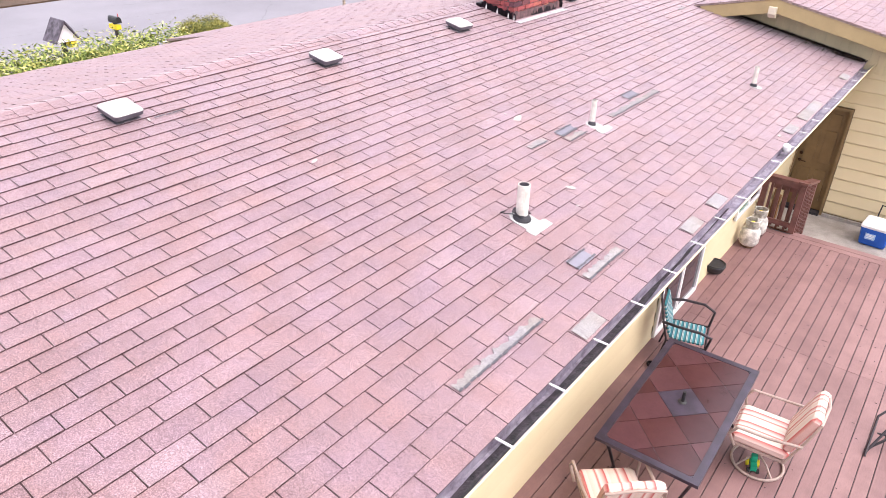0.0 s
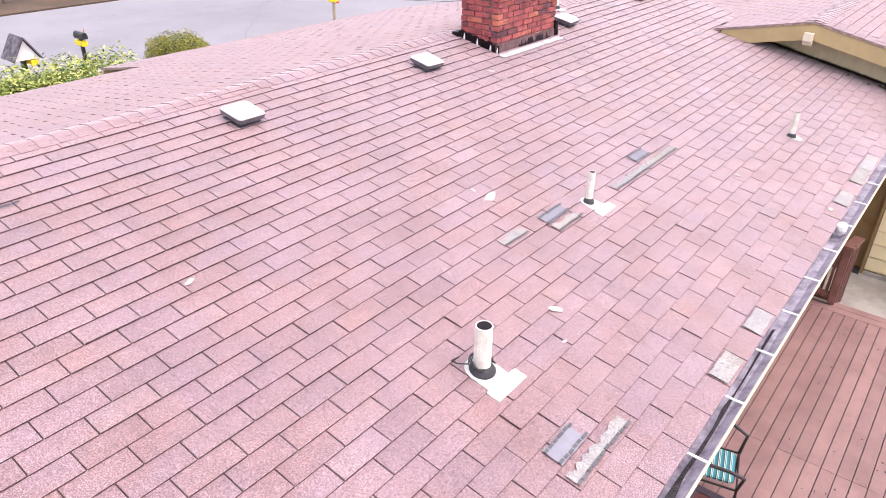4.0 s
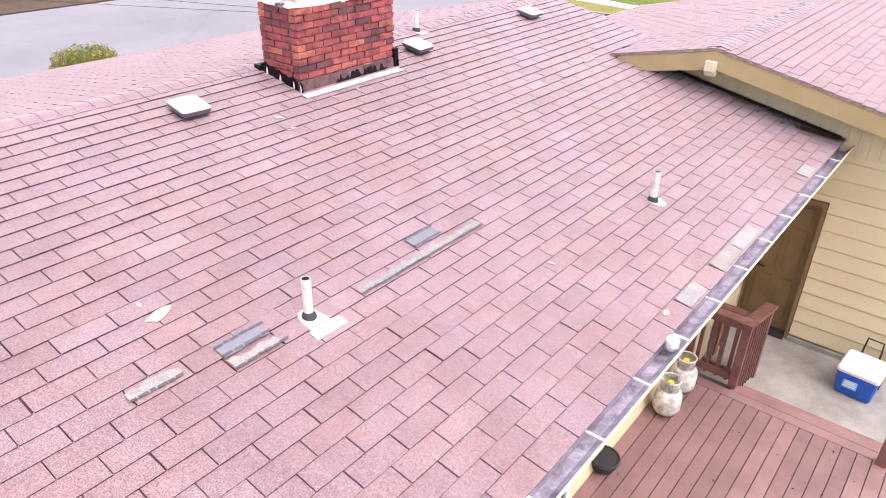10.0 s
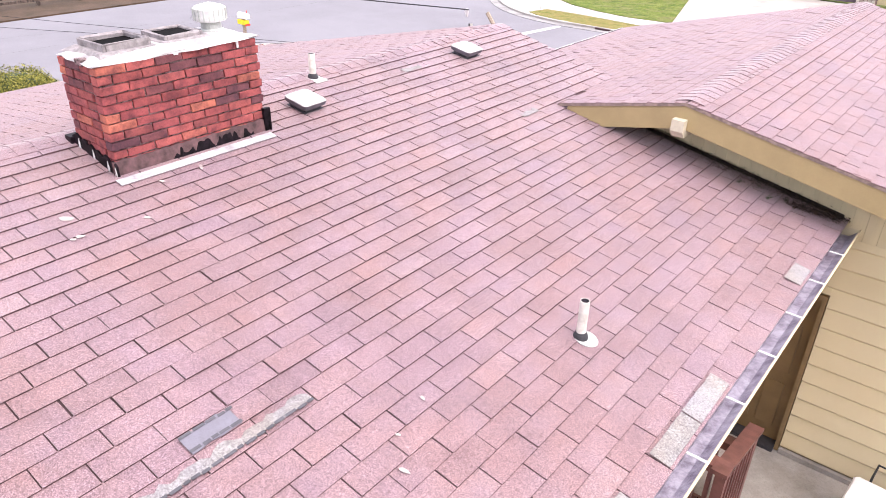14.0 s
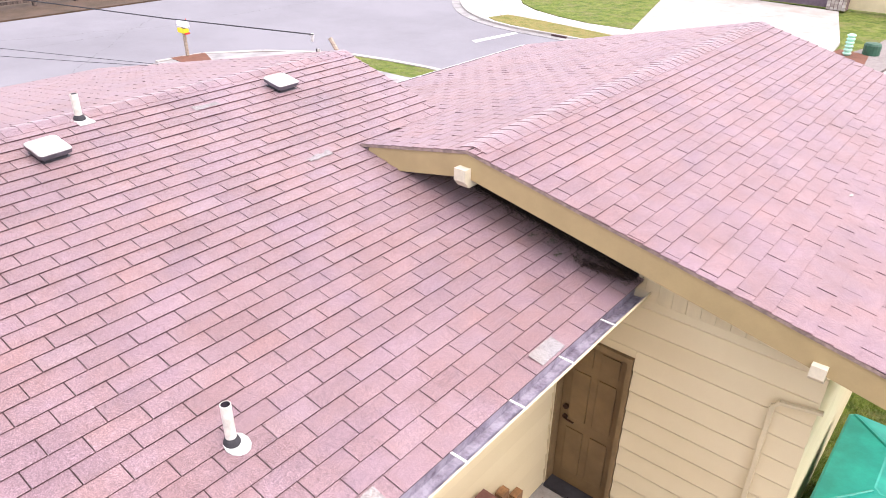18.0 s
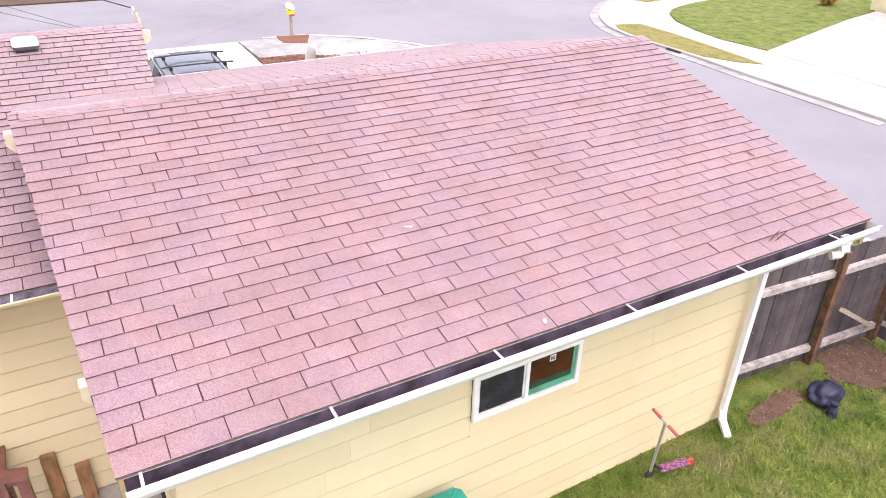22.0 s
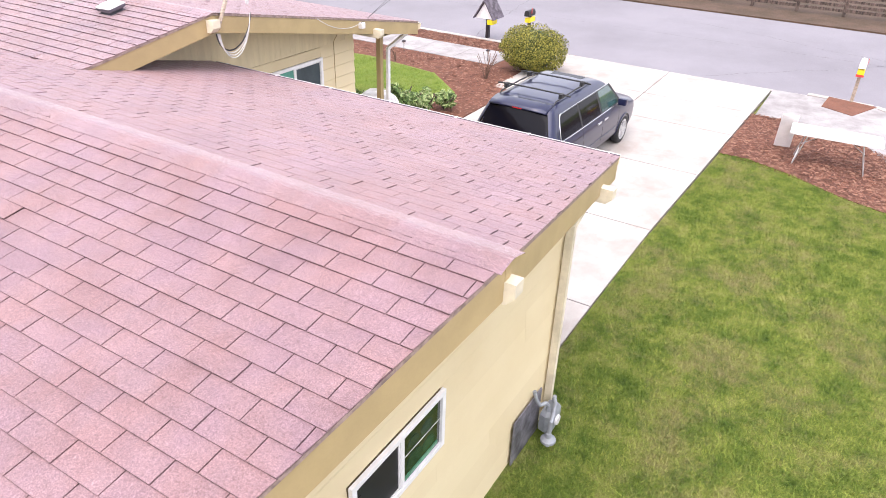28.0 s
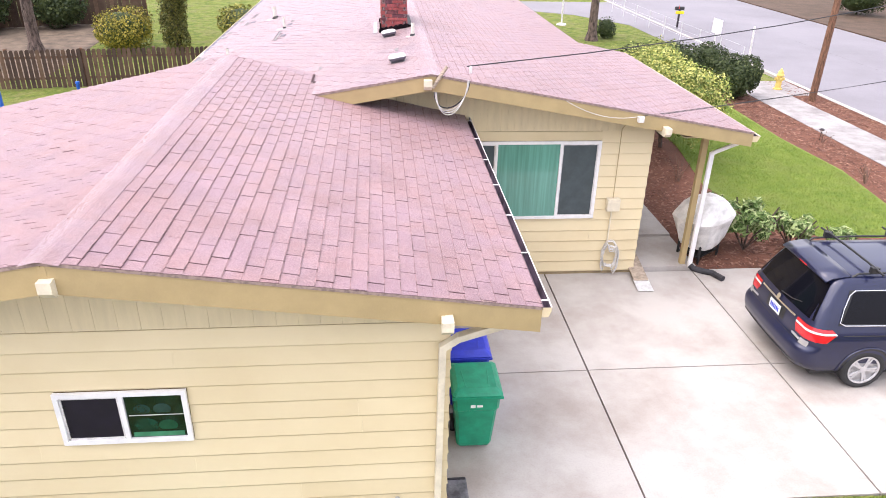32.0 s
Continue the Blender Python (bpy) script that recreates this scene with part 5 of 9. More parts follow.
hose = thing("hose_coil", "coiled pale hose hanging on yellow siding", "hose", (-9.93, 14.06, 0))
hr = random.Random(5)
for k in range(7):
    rx, rz = hr.uniform(0.12, 0.17), hr.uniform(0.22, 0.3)
    part("hose_loop", tube([(rx * math.cos(a * math.pi / 9) + hr.uniform(-0.01, 0.01), 0.012 * k, 0.46 + rz * math.sin(a * math.pi / 9) - (0.03 * k if math.sin(a) < 0 else 0)) for a in range(19)], 0.011, 6), cable_pale, hose)
panel = tagged(part("steel_panel", box(-5.95, -5.24, 20.16, 20.18, -0.02, 0.62, bevel=0.009), plate_mat), "weathered grey steel panel leaning on yellow wall", "panel")
meter = thing("gas_meter", "grey gas meter with curved pipes on the wall", "gas meter", (-5.93, 20.32, 0))
part("meter_body", loft([[(x, y, z) for x, y in ((-0.13 * s, -0.08 * s), (0.13 * s, -0.08 * s), (0.15 * s, 0.0), (0.13 * s, 0.08 * s), (-0.13 * s, 0.08 * s), (-0.15 * s, 0.0))] for z, s in ((0.10, 0.8), (0.14, 1), (0.36, 1), (0.42, 0.75))]), meter_mat, meter)
part("meter_dial", lathe([(0.001, 0.03), (0.06, 0.028), (0.065, 0)], 14), white_old, meter).matrix_parent_inverse = Matrix()
bpy.data.objects["meter_dial"].matrix_basis = pose(0, 0.085, 0.26, -90, 0, 0)
part("inlet_pipe", tube([(0.09, 0, 0.42), (0.09, 0, 0.50), (0.13, -0.02, 0.56), (0.2, -0.06, 0.56), (0.22, -0.1, 0.62), (0.22, -0.14, 0.74)], 0.024), meter_mat, meter)
part("outlet_pipe", tube([(-0.09, 0, 0.42), (-0.09, 0, 0.5), (-0.02, 0.02, 0.54), (0.02, 0.06, 0.5), (0.22, 0.1, 0.4), (0.24, 0.1, 0.05)], 0.024), meter_mat, meter)
part("regulator", lathe([(0.04, 0), (0.09, 0.03), (0.09, 0.06), (0.04, 0.09), (0.03, 0.14)], 14, (0.24, 0.1, 0.1)), meter_mat, meter)


# ---- roof furniture ----
def on_main(x, y, h=0.0):
    return (x, y, M_TOP - M_FALL * abs(x - M_RIDGE) + h)


M_TILT = math.degrees(math.atan(M_FALL))


def on_slope(ob, x, y, h=0.0, rz=0):
    """Lay a thing on the main east slope: its x runs down the slope."""
    ob.matrix_world = pose(*on_main(x, y, h), 0, M_TILT, 0) @ pose(0, 0, 0, 0, 0, rz)
    return ob


vent_skirt = plain("vent_skirt_grey", (0.14, 0.13, 0.16), 0.45, 0.2, vary=0.15, scale=9)


def roof_vent(x, y, rz):
    v = tagged(new("roof_vent"), "grey metal roof vent with domed cap on pink shingles", "roof vent", "roof vents")
    on_slope(v, x, y, 0.008, rz)
    part("flange", box(-0.12, 0.12, -0.12, 0.12, 0.0, 0.004), vent_dark, v)
    part("throat", box(-0.10, 0.10, -0.10, 0.10, 0.004, 0.06), vent_dark, v)
    rings = []
    for z, s, e in ((0.030, 0.118, 0.03), (0.046, 0.140, 0.035), (0.082, 0.146, 0.035), (0.092, 0.139, 0.04), (0.112, 0.105, 0.05), (0.122, 0.05, 0.03)):
        ring = []
        for cx, cy, a0 in ((1, 1, 0), (-1, 1, 90), (-1, -1, 180), (1, -1, 270)):
            for a in (0, 30, 60, 90):
                r = radians(a0 + a)
                ring.append((cx * (s - e) + e * math.cos(r), cy * (s - e) + e * math.sin(r), z))
        rings.append(ring)
    part("skirt", loft(rings[:3]), vent_skirt, v)
    part("cap", loft(rings[2:]), vent_cap, v, smooth=True)
    return v


for x, y, rz in ((-5.865, 2.975, 2), (-5.865, 5.45, 0), (-5.82, 7.90, -3), (-5.83, 10.99, 3), (-5.93, 13.57, 2)):
    roof_vent(x, y, rz)


def vent_pipe(x, y, r, h, flash, label, old=False):
    p = tagged(new("vent_pipe"), label, "vent pipe", "vent pipes")
    p.matrix_world = pose(*on_main(x, y, 0.0))
    n, inner = 20, r * 0.86
    part("pipe", lathe([(r, -0.05), (r, h - 0.003), (r * 0.97, h), (inner, h), (inner, h - 0.004)], n), pipe_mat, p)
    # near-black lining: the shade inside the pipe is put into its colour
    part("bore", lathe([(inner * 0.99, h - 0.002), (inner * 0.99, h - 0.12), (0.001, h - 0.12)], n), tar_shade_mat, p)
    part("collar", lathe([(r * 1.6, -0.03 - r * 0.3), (r * 1.62, 0.012), (r * 1.35, 0.035), (r * 1.05, 0.05), (r * 1.02, 0.05)], n), rubber_mat, p)
    bm = bmesh.new()
    pts = [(fx, fy) for fx, fy in flash]
    f = bm.faces.new([bm.verts.new((fx, fy, -M_FALL * fx + 0.013)) for fx, fy in pts])
    ext = bmesh.ops.extrude_face_region(bm, geom=[f])
    bmesh.ops.translate(bm, verts=[v for v in ext["geom"] if isinstance(v, bmesh.types.BMVert)], vec=(0, 0, -0.006))
    bmesh.ops.recalc_face_normals(bm, faces=bm.faces)
    part("flashing", bm, lead_mat, p, "bare pale metal flashing")
    return p


def skirt(r, x1, y0, y1, tongue):
    """Outline of a pipe flashing: round at the head, a stepped tongue below."""
    pts = [(r * math.cos(a), r * math.sin(a)) for a in [math.pi * (0.5 + k / 8) for k in range(9)]]
    return [(p, q) for p, q in pts] + [(x1 * 0.55, y0 * 0.8), (x1 * 0.6, y0), (x1, y0), (x1, y1), (x1 * 0.6, y1), (x1 * 0.55, y1 * tongue)]


stack = vent_pipe(-2.70, 4.66, 0.053, 0.33, skirt(0.105, 0.22, -0.13, 0.16, 0.6), "thick white vent pipe with black collar on the roof")
vent_pipe(-3.23, 6.95, 0.030, 0.29, skirt(0.07, 0.19, -0.10, 0.15, 0.6), "thin cream vent pipe with bare flashing on the roof")
vent_pipe(-2.44, 10.33, 0.032, 0.29, [(0.035 + 0.085 * math.cos(0.5236 * k), 0.012 + 0.075 * math.sin(0.5236 * k)) for k in range(12)], "thin cream vent pipe with bare flashing on the roof")
vent_pipe(-6.28, 11.49, 0.035, 0.25, skirt(0.075, 0.13, -0.06, 0.09, 0.8), "thin white vent pipe near the ridge")

for k in range(3):
    part("stack_wire", tube([(0.07 * math.cos(a) * (1 + 0.25 * math.sin(2 * a + k)), 0.075 * math.sin(a), 0.05 + 0.014 * k - M_FALL * 0.05 * math.cos(a) + 0.012 * math.sin(3 * a + k)) for a in [0.9 + 0.42 * i for i in range(12)]], 0.005, 5), cable_mat, stack)
part("stack_wire", tube([(-0.06, -0.05, 0.05), (-0.11, -0.10, 0.06), (-0.16, -0.09, 0.05), (-0.15, -0.03, 0.045)], 0.005, 5), cable_mat, stack)

# chimney
chimney = thing("chimney", "weathered red brick chimney with white mortar crown", "chimney")
CX0, CX1, CY0, CY1, CZ = -6.22, -5.67, 9.055, 10.42, 4.70
part("core", box(CX0 + 0.017, CX1 - 0.017, CY0 + 0.017, CY1 - 0.017, 3.7, CZ - 0.003), mortar_mat, chimney)
BL, BH, BT, J = 0.216, 0.058, 0.092, 0.010


wear = random.Random(31)


def brick_mesh(l, w):
    """A worn brick: bevelled, its corners chipped unevenly."""
    bm = box(-l / 2, l / 2, -w / 2, w / 2, 0, BH, bevel=0.006)
    for v in bm.verts:
        v.co += Vector([wear.uniform(-0.0035, 0.003) * math.copysign(1, c) for c in (v.co.x, v.co.y, v.co.z - BH / 2)])
    return mesh_of("brick", bm, brick_mat)


brick_cache = {}


def brick(l, w, m):
    key = (round(l, 3), round(w, 3), wear.randrange(6))
    if key not in brick_cache:
        brick_cache[key] = brick_mesh(*key[:2])
    b = new("brick", brick_cache[key])
    b.parent = chimney
    b.matrix_world = m


br = random.Random(11)
course, z = 0, CZ - BH
while z > 3.80:
    off = (course % 2) * (BL + J) / 2
    for face in ("e", "s", "n", "w"):
        a0, a1 = (CY0, CY1) if face in "ew" else (CX0 + BT, CX1 - BT)
        a = a0 - off
        while a < a1 - 0.02:
            lo, hi = max(a, a0), min(a + BL, a1)
            a += BL + J
            if hi - lo < 0.035:
                continue
            c, d = (lo + hi) / 2, br.uniform(-0.006, 0.005)
            x, y, rz = {"e": (CX1 - BT / 2 + d, c, 90), "w": (CX0 + BT / 2 - d, c, 90), "s": (c, CY0 + BT / 2 - d, 0), "n": (c, CY1 - BT / 2 + d, 0)}[face]
            if z + BH < on_main(x + (0.05 if face == "e" else 0), y)[2]:
                continue
            brick(hi - lo, BT, pose(x, y, z + br.uniform(-0.001, 0.001), 0, br.uniform(-0.9, 0.9), rz + br.uniform(-1.2, 1.2)))
    z -= BH + J
    course += 1
crown = bmesh.new()
cw, cl = (CX1 - CX0) / 2, (CY1 - CY0) / 2
mx, my = (CX0 + CX1) / 2, (CY0 + CY1) / 2
cr = random.Random(2)
rings = []
for zz, s in ((CZ, 1.0), (CZ + 0.012, 1.0), (CZ + 0.036, 0.86), (CZ + 0.052, 0.62)):
    ring = []
    for k in range(28):
        u = k / 28 * 4
        side, f = int(u), u - int(u)
        px, py = [(-1 + 2 * f, -1), (1, -1 + 2 * f), (1 - 2 * f, 1), (-1, 1 - 2 * f)][side]
        e = 0.022
        ring.append((mx + px * cw * s + cr.uniform(-e, e), my + py * cl * s + cr.uniform(-e, e), zz + cr.uniform(-0.004, 0.006)))
    rings.append(ring)
part("mortar_crown", loft(rings, crown), plain("white_mortar_crown", (0.56, 0.53, 0.54), 0.9, vary=0.2, scale=5, bump=0.4), chimney, "cracked white mortar crown")
flue_mat = plain("grey_flue_mortar", (0.33, 0.295, 0.305), 0.95, vary=0.16, scale=16, bump=0.5)
fx = mx - 0.05
for fy, half, top in ((9.39, 0.185, 0.112), (9.86, 0.165, 0.094)):
    for xa, xb, ya, yb in ((-half, half, -half, 0.022 - half), (-half, half, half - 0.022, half), (-half, 0.022 - half, 0.022 - half, half - 0.022), (half - 0.022, half, 0.022 - half, half - 0.022)):
        bm = box(fx + xa, fx + xb, fy + ya, fy + yb, CZ + 0.03, CZ + top, bevel=0.006)
        for v in bm.verts:
            v.co += Vector([cr.uniform(-0.006, 0.006) for q in range(3)])
        part("flue_liner", bm, flue_mat, chimney, "rough grey mortared flue rim")
    e = half - 0.02
    # shallow plate, coloured black in place of the shade down the flue
    part("flue_dark", box(fx - e, fx + e, fy - e, fy + e, CZ + 0.05, CZ + 0.076), flue_shade_mat, chimney)
    # mortar heaped against the rim
    part("mortar_haunch", loft([[(fx + (half + w) * px + cr.uniform(-0.02, 0.02), fy + (half + w) * py + cr.uniform(-0.02, 0.02), CZ + zz) for px, py in ((-1, -1), (0, -1), (1, -1), (1, 0), (1, 1), (0, 1), (-1, 1), (-1, 0))] for w, zz in ((0.08, 0.02), (0.035, 0.062))]), flue_mat, chimney)
cap_at = (mx - 0.02, 10.20, CZ + 0.04)
part("cap_neck", lathe([(0.10, 0.0), (0.10, 0.02), (0.082, 0.03), (0.082, 0.10)], 18, cap_at), lead_mat, chimney, "dull grey flue neck")
part("round_cap", lathe([(0.08, 0.085), (0.125, 0.09), (0.13, 0.105), (0.13, 0.185), (0.115, 0.20), (0.001, 0.23)], 20, cap_at), white_old, chimney, "white round flue cap")
for k in range(20):
    a = 0.31416 * k
    part("cap_flute", box(-0.006, 0.006, -0.006, 0.006, 0.10, 0.186), lead_mat, chimney).matrix_world = pose(cap_at[0] + 0.129 * math.cos(a), cap_at[1] + 0.129 * math.sin(a), cap_at[2], 0, 0, math.degrees(a))
# the crown has broken away over the south end
part("crown_break", loft([[(CX0 + 0.34 + dx * q, CY0 - 0.006 + dy * q, CZ + zz) for dx, dy in ((-0.06, 0.0), (-0.01, -0.004), (0.05, 0.0), (0.035, 0.05), (-0.02, 0.075), (-0.05, 0.04))] for zz, q in ((-0.012, 1.0), (0.026, 1.0), (0.032, 0.8))]), mortar_mat, chimney, "broken edge of the mortar crown")
for yy, w, h in ((CY1 - 0.2, 0.010, 0.05), (CY0 + 0.62, 0.02, 0.012)):
    part("mortar_drip", box(CX1 - 0.004, CX1 + 0.006, yy - w, yy + w, CZ - h, CZ + 0.006, bevel=0.004), white_old, chimney, "white mortar drip")
rust_flash = plain("maroon_painted_flashing", (0.13, 0.065, 0.07), 0.7, vary=0.3, scale=10)
# base flashing: tarred step flashing and a bright apron below
part("apron_flashing", box(-0.042, 0.042, -0.70, 0.70, 0.010, 0.016), plain("dull_apron_metal", (0.60, 0.58, 0.62), 0.45, 0.2, vary=0.2, scale=7), chimney, "bright metal apron flashing").matrix_world = pose(*on_main(CX1 + 0.12, 9.69, 0.004), 0, M_TILT, 0)
for k in range(6):
    x0 = CX1 + 0.03 - k * 0.1
    zr = on_main(x0, 0)[2]
    for ya, yb in ((CY0 - 0.02, CY0 - 0.006), (CY1 + 0.006, CY1 + 0.02)):
        lean = cr.uniform(-0.02, 0.03)
        bm = prism([(x0 - 0.115, zr - 0.02), (x0 + 0.015, zr - 0.04), (x0 + 0.012, zr + 0.07 + lean), (x0 - 0.04, zr + 0.11 + lean * 0.5), (x0 - 0.11, zr + 0.10 - lean)], "y", ya - 0.002 * (k % 2), yb)
        part("step_flashing", bm, tar_shade_mat, chimney, "tar-smeared step flashing")
    if k in (0, 1, 3, 5):
        part("sealant_streak", prism([(x0 - 0.02, zr - 0.015), (x0 - 0.002, zr - 0.02), (x0 + 0.008, zr + 0.03), (x0 - 0.004, zr + 0.085), (x0 - 0.018, zr + 0.04)], "y", CY0 - 0.026, CY0 - 0.0225), white_old, chimney, "white caulk streak")
part("saddle_flashing", box(CX0 - 0.10, CX0 - 0.002, CY0 - 0.05, CY1 + 0.03, on_main(CX0, 0)[2] - 0.02, on_main(CX0, 0)[2] + 0.065, bevel=0.01), tar_shade_mat, chimney, "tarred saddle flashing behind the chimney")
# the tarred upstand along the low side, its top edge ragged
z0 = on_main(CX1, 0)[2]
for xo, lo, hi, ya, yb, mat, nm, lab in ((0.012, 0.10, 0.115, CY0 - 0.03, CY1 + 0.03, rust_flash, "base_flashing", "maroon base flashing smeared with tar"), (0.017, 0.05, 0.085, CY0 + 0.42, CY1 - 0.12, tar_shade_mat, "tar_smear", "smeared black roofing tar"), (0.018, 0.0, 0.03, CY0 - 0.02, CY0 + 0.46, tar_shade_mat, "tar_smear", "smeared black roofing tar")):
    n = 40
    bm = bmesh.new()
    fade = lambda i: 1.0 if nm == "base_flashing" else min(1.0, 0.25 + i / 6, 0.25 + (n - i) / 6)
    ridge_line = [(ya + (yb - ya) * i / n, z0 + cr.uniform(lo, hi) * fade(i) + (0.012 * math.sin(i * 0.55) if lo < 0.1 else 0)) for i in range(n + 1)]
    for x, flip in ((CX1 + xo, False), (CX1 + xo - 0.012, True)):
        top = [bm.verts.new((x, y, z)) for y, z in ridge_line]
        low = [bm.verts.new((x + (0.02 if not flip else 0), y, z0 - 0.03)) for y, z in ridge_line]
        for i in range(n):
            q = (low[i], low[i + 1], top[i + 1], top[i])
            bm.faces.new(q[::-1] if flip else q)
    part(nm, bm, mat, chimney, lab)
for yy, w, h in ((CY1 - 0.005, 0.035, 0.15),):
    part("tar_lump", box(CX1 - 0.004, CX1 + 0.034, yy - w, yy + w, z0 - 0.02, z0 + 0.05 + h, bevel=0.012), tar_shade_mat, chimney)

# bare and mended places in the shingles
rp = random.Random(21)


def patch(x0, x1, y0, y1, mat, h=0.019, ragged=0.012, name="patch"):
    """A thin sheet lying on the main slope, with ragged edges."""
    n = max(4, int((y1 - y0) / 0.035))
    low = [(x1 + rp.uniform(-ragged, ragged) * 0.4, y0 + (y1 - y0) * i / n) for i in range(n + 1)]
    top = [(x0 + rp.uniform(-ragged, ragged), y0 + (y1 - y0) * i / n) for i in range(n + 1)]
    bm = bmesh.new()
    a = [[bm.verts.new(on_main(*p, h + dz)) for p in row] for row in (low, top) for dz in (0, -0.005)]
    for i in range(n):
        bm.faces.new((a[0][i], a[0][i + 1], a[2][i + 1], a[2][i]))
        bm.faces.new((a[1][i], a[1][i + 1], a[0][i + 1], a[0][i]))
        bm.faces.new((a[3][i + 1], a[3][i], a[2][i], a[2][i + 1]))
    bmesh.ops.recalc_face_normals(bm, faces=bm.faces)
    return part(name, bm, mat, me_slope, "bare pale strip where shingles tore off" if mat is patch_grey else "slate-grey mending strip")


def tar_line(x, y0, y1):
    """The broken black adhesive line along a torn tab."""
    y = y0
    while y < y1:
        d = rp.uniform(0.03, 0.07)
        m = pose(*on_main(x + rp.uniform(-0.004, 0.004), y, 0.0235), 0, M_TILT, 0)
        part("tar_dash", box(-0.009, 0.009, 0, d, 0, 0.002, m), vent_dark, me_slope)
        y += d + rp.uniform(0.006, 0.014)


for x0, x1, y0, y1 in ((-3.245, -3.165, 7.36, 8.69), (-1.965, -1.89, 2.69, 3.66), (-1.96, -1.885, 4.38, 4.97), (-3.40, -3.315, 5.81, 6.12), (-3.25, -3.165, 6.35, 6.68)):
    patch(x0 + 0.016, x1, y0, y1, patch_grey, 0.019, 0.022)
    tar_line(x1 + 0.004, y0, y1)
for x0, x1, y0, y1 in ((-3.37, -3.265, 6.35, 6.67), (-3.40, -3.28, 8.03, 8.32), (-2.12, -2.0, 4.42, 4.68)):
    patch(x0, x1, y0, y1, patch_slate, 0.021, 0.016)
    tar_line(x0 + 0.012, y0, y1)
    tar_line(x1 - 0.012, y0, y1)
for y0, y1 in ((3.74, 4.05), (5.76, 6.07), (6.43, 6.73), (9.12, 9.45), (9.80, 10.24), (10.25, 10.71), (12.27, 12.57)):
    patch(-1.69, -1.565, y0, y1, patch_grey, 0.019, 0.004)


def spot(x, y, r, n=9, mat=sealant_mat):
    """A flat chip or dab of old sealant, longer than wide."""
    bm = bmesh.new()
    a0, long = rp.uniform(0, 3.1), rp.uniform(1.2, 2.2)
    pts = []
    for k in range(n):
        q = r * rp.uniform(0.7, 1.1)
        u, v = q * long * math.cos(6.283 * k / n), q * 0.75 * math.sin(6.283 * k / n)
        pts.append((x + u * math.cos(a0) - v * math.sin(a0), y + u * math.sin(a0) + v * math.cos(a0)))
    f = bm.faces.new([bm.verts.new(on_main(px, py, 0.017)) for px, py in pts])
    ext = bmesh.ops.extrude_face_region(bm, geom=[f])
    bmesh.ops.translate(bm, verts=[v for v in ext["geom"] if isinstance(v, bmesh.types.BMVert)], vec=(0, 0, -0.004))
    bmesh.ops.recalc_face_normals(bm, faces=bm.faces)
    part("sealant_dab", bm, mat, me_slope, "dab of pale sealant")


for x, y, r in ((-3.79, 6.28, 0.055), (-2.69, 5.49, 0.035), (-3.93, 6.24, 0.018), (-1.66, 8.92, 0.018), (-5.35, 8.51, 0.035), (-5.13, 8.48, 0.02), (-5.125, 8.43, 0.016), (-5.08, 8.92, 0.014), (-4.36, 3.85, 0.022), (-2.48, 5.27, 0.014), (-1.67, 8.91, 0.025), (-5.415, 9.25, 0.014), (-5.43, 9.59, 0.022), (-2.777, 9.147, 0.014), (-2.53, 8.72, 0.016), (-2.7, 8.86, 0.012), (-4.21, 5.37, 0.012)):
    spot(x, y, r)
for x0, x1, y0, y1 in ((-5.97, -5.90, 12.47, 12.75), (-4.60, -4.53, 12.77, 13.05)):
    patch(x0, x1, y0, y1, patch_grey, 0.018, 0.02)

# chips, a scratch and a rust streak on the garage roof
def garage_mark(name, pts, mat, label, h=0.0175):
    bm = bmesh.new()
    f = bm.faces.new([bm.verts.new((x, y, G_TOP - G_FALL * abs(x - G_RIDGE) + h)) for x, y in pts])
    ext = bmesh.ops.extrude_face_region(bm, geom=[f])
    bmesh.ops.translate(bm, verts=[v for v in ext["geom"] if isinstance(v, bmesh.types.BMVert)], vec=(0, 0, -0.005))
    bmesh.ops.recalc_face_normals(bm, faces=bm.faces)
    part(name, bm, mat, ge_slope, label)


def streak(xa, ya, xb, yb, w):
    d = Vector((xb - xa, yb - ya))
    n = Vector((-d.y, d.x)).normalized()
    along = [(xa + d.x * k / 5, ya + d.y * k / 5, w * (0.3 + 0.7 * math.sin(0.3 + k * 0.5)) * rp.uniform(0.6, 1.1)) for k in range(6)]
    return [(x + n.x * q, y + n.y * q) for x, y, q in along] + [(x - n.x * q, y - n.y * q) for x, y, q in reversed(along)]


garage_mark("chip", streak(-0.52, 15.965, -0.50, 16.03, 0.014), sealant_mat, "white chip on the shingles")
garage_mark("chip", streak(0.80, 16.44, 0.76, 16.47, 0.014), sealant_mat, "white chip on the shingles")
scratch_mat = plain("scraped_shingle", (0.16, 0.075, 0.07), 0.9, vary=0.4, scale=40)
for dx, a, b, w in ((0.0, 18.96, 19.16, 0.007), (0.02, 19.02, 19.26, 0.006), (-0.015, 19.08, 19.2, 0.004)):
    garage_mark("scratch", streak(0.735 + dx, a, 0.67 + dx, b, w), scratch_mat, "dark scrape across a shingle")
garage_mark("rust_streak", streak(-0.446, 19.990, -0.336, 19.997, 0.007), rust_mat, "rust streak on a shingle")

tar_line(-5.68, 3.18, 3.48)
spot(-5.69, 3.13, 0.018)

# ---- back deck and what stands on it ----
DZ = 0.65
deck = thing("deck", "brown-stained wooden deck with parallel boards", "deck", kind="structure")
dr = random.Random(8)
x = M_WALL_E + 0.03
deck_meshes = {}
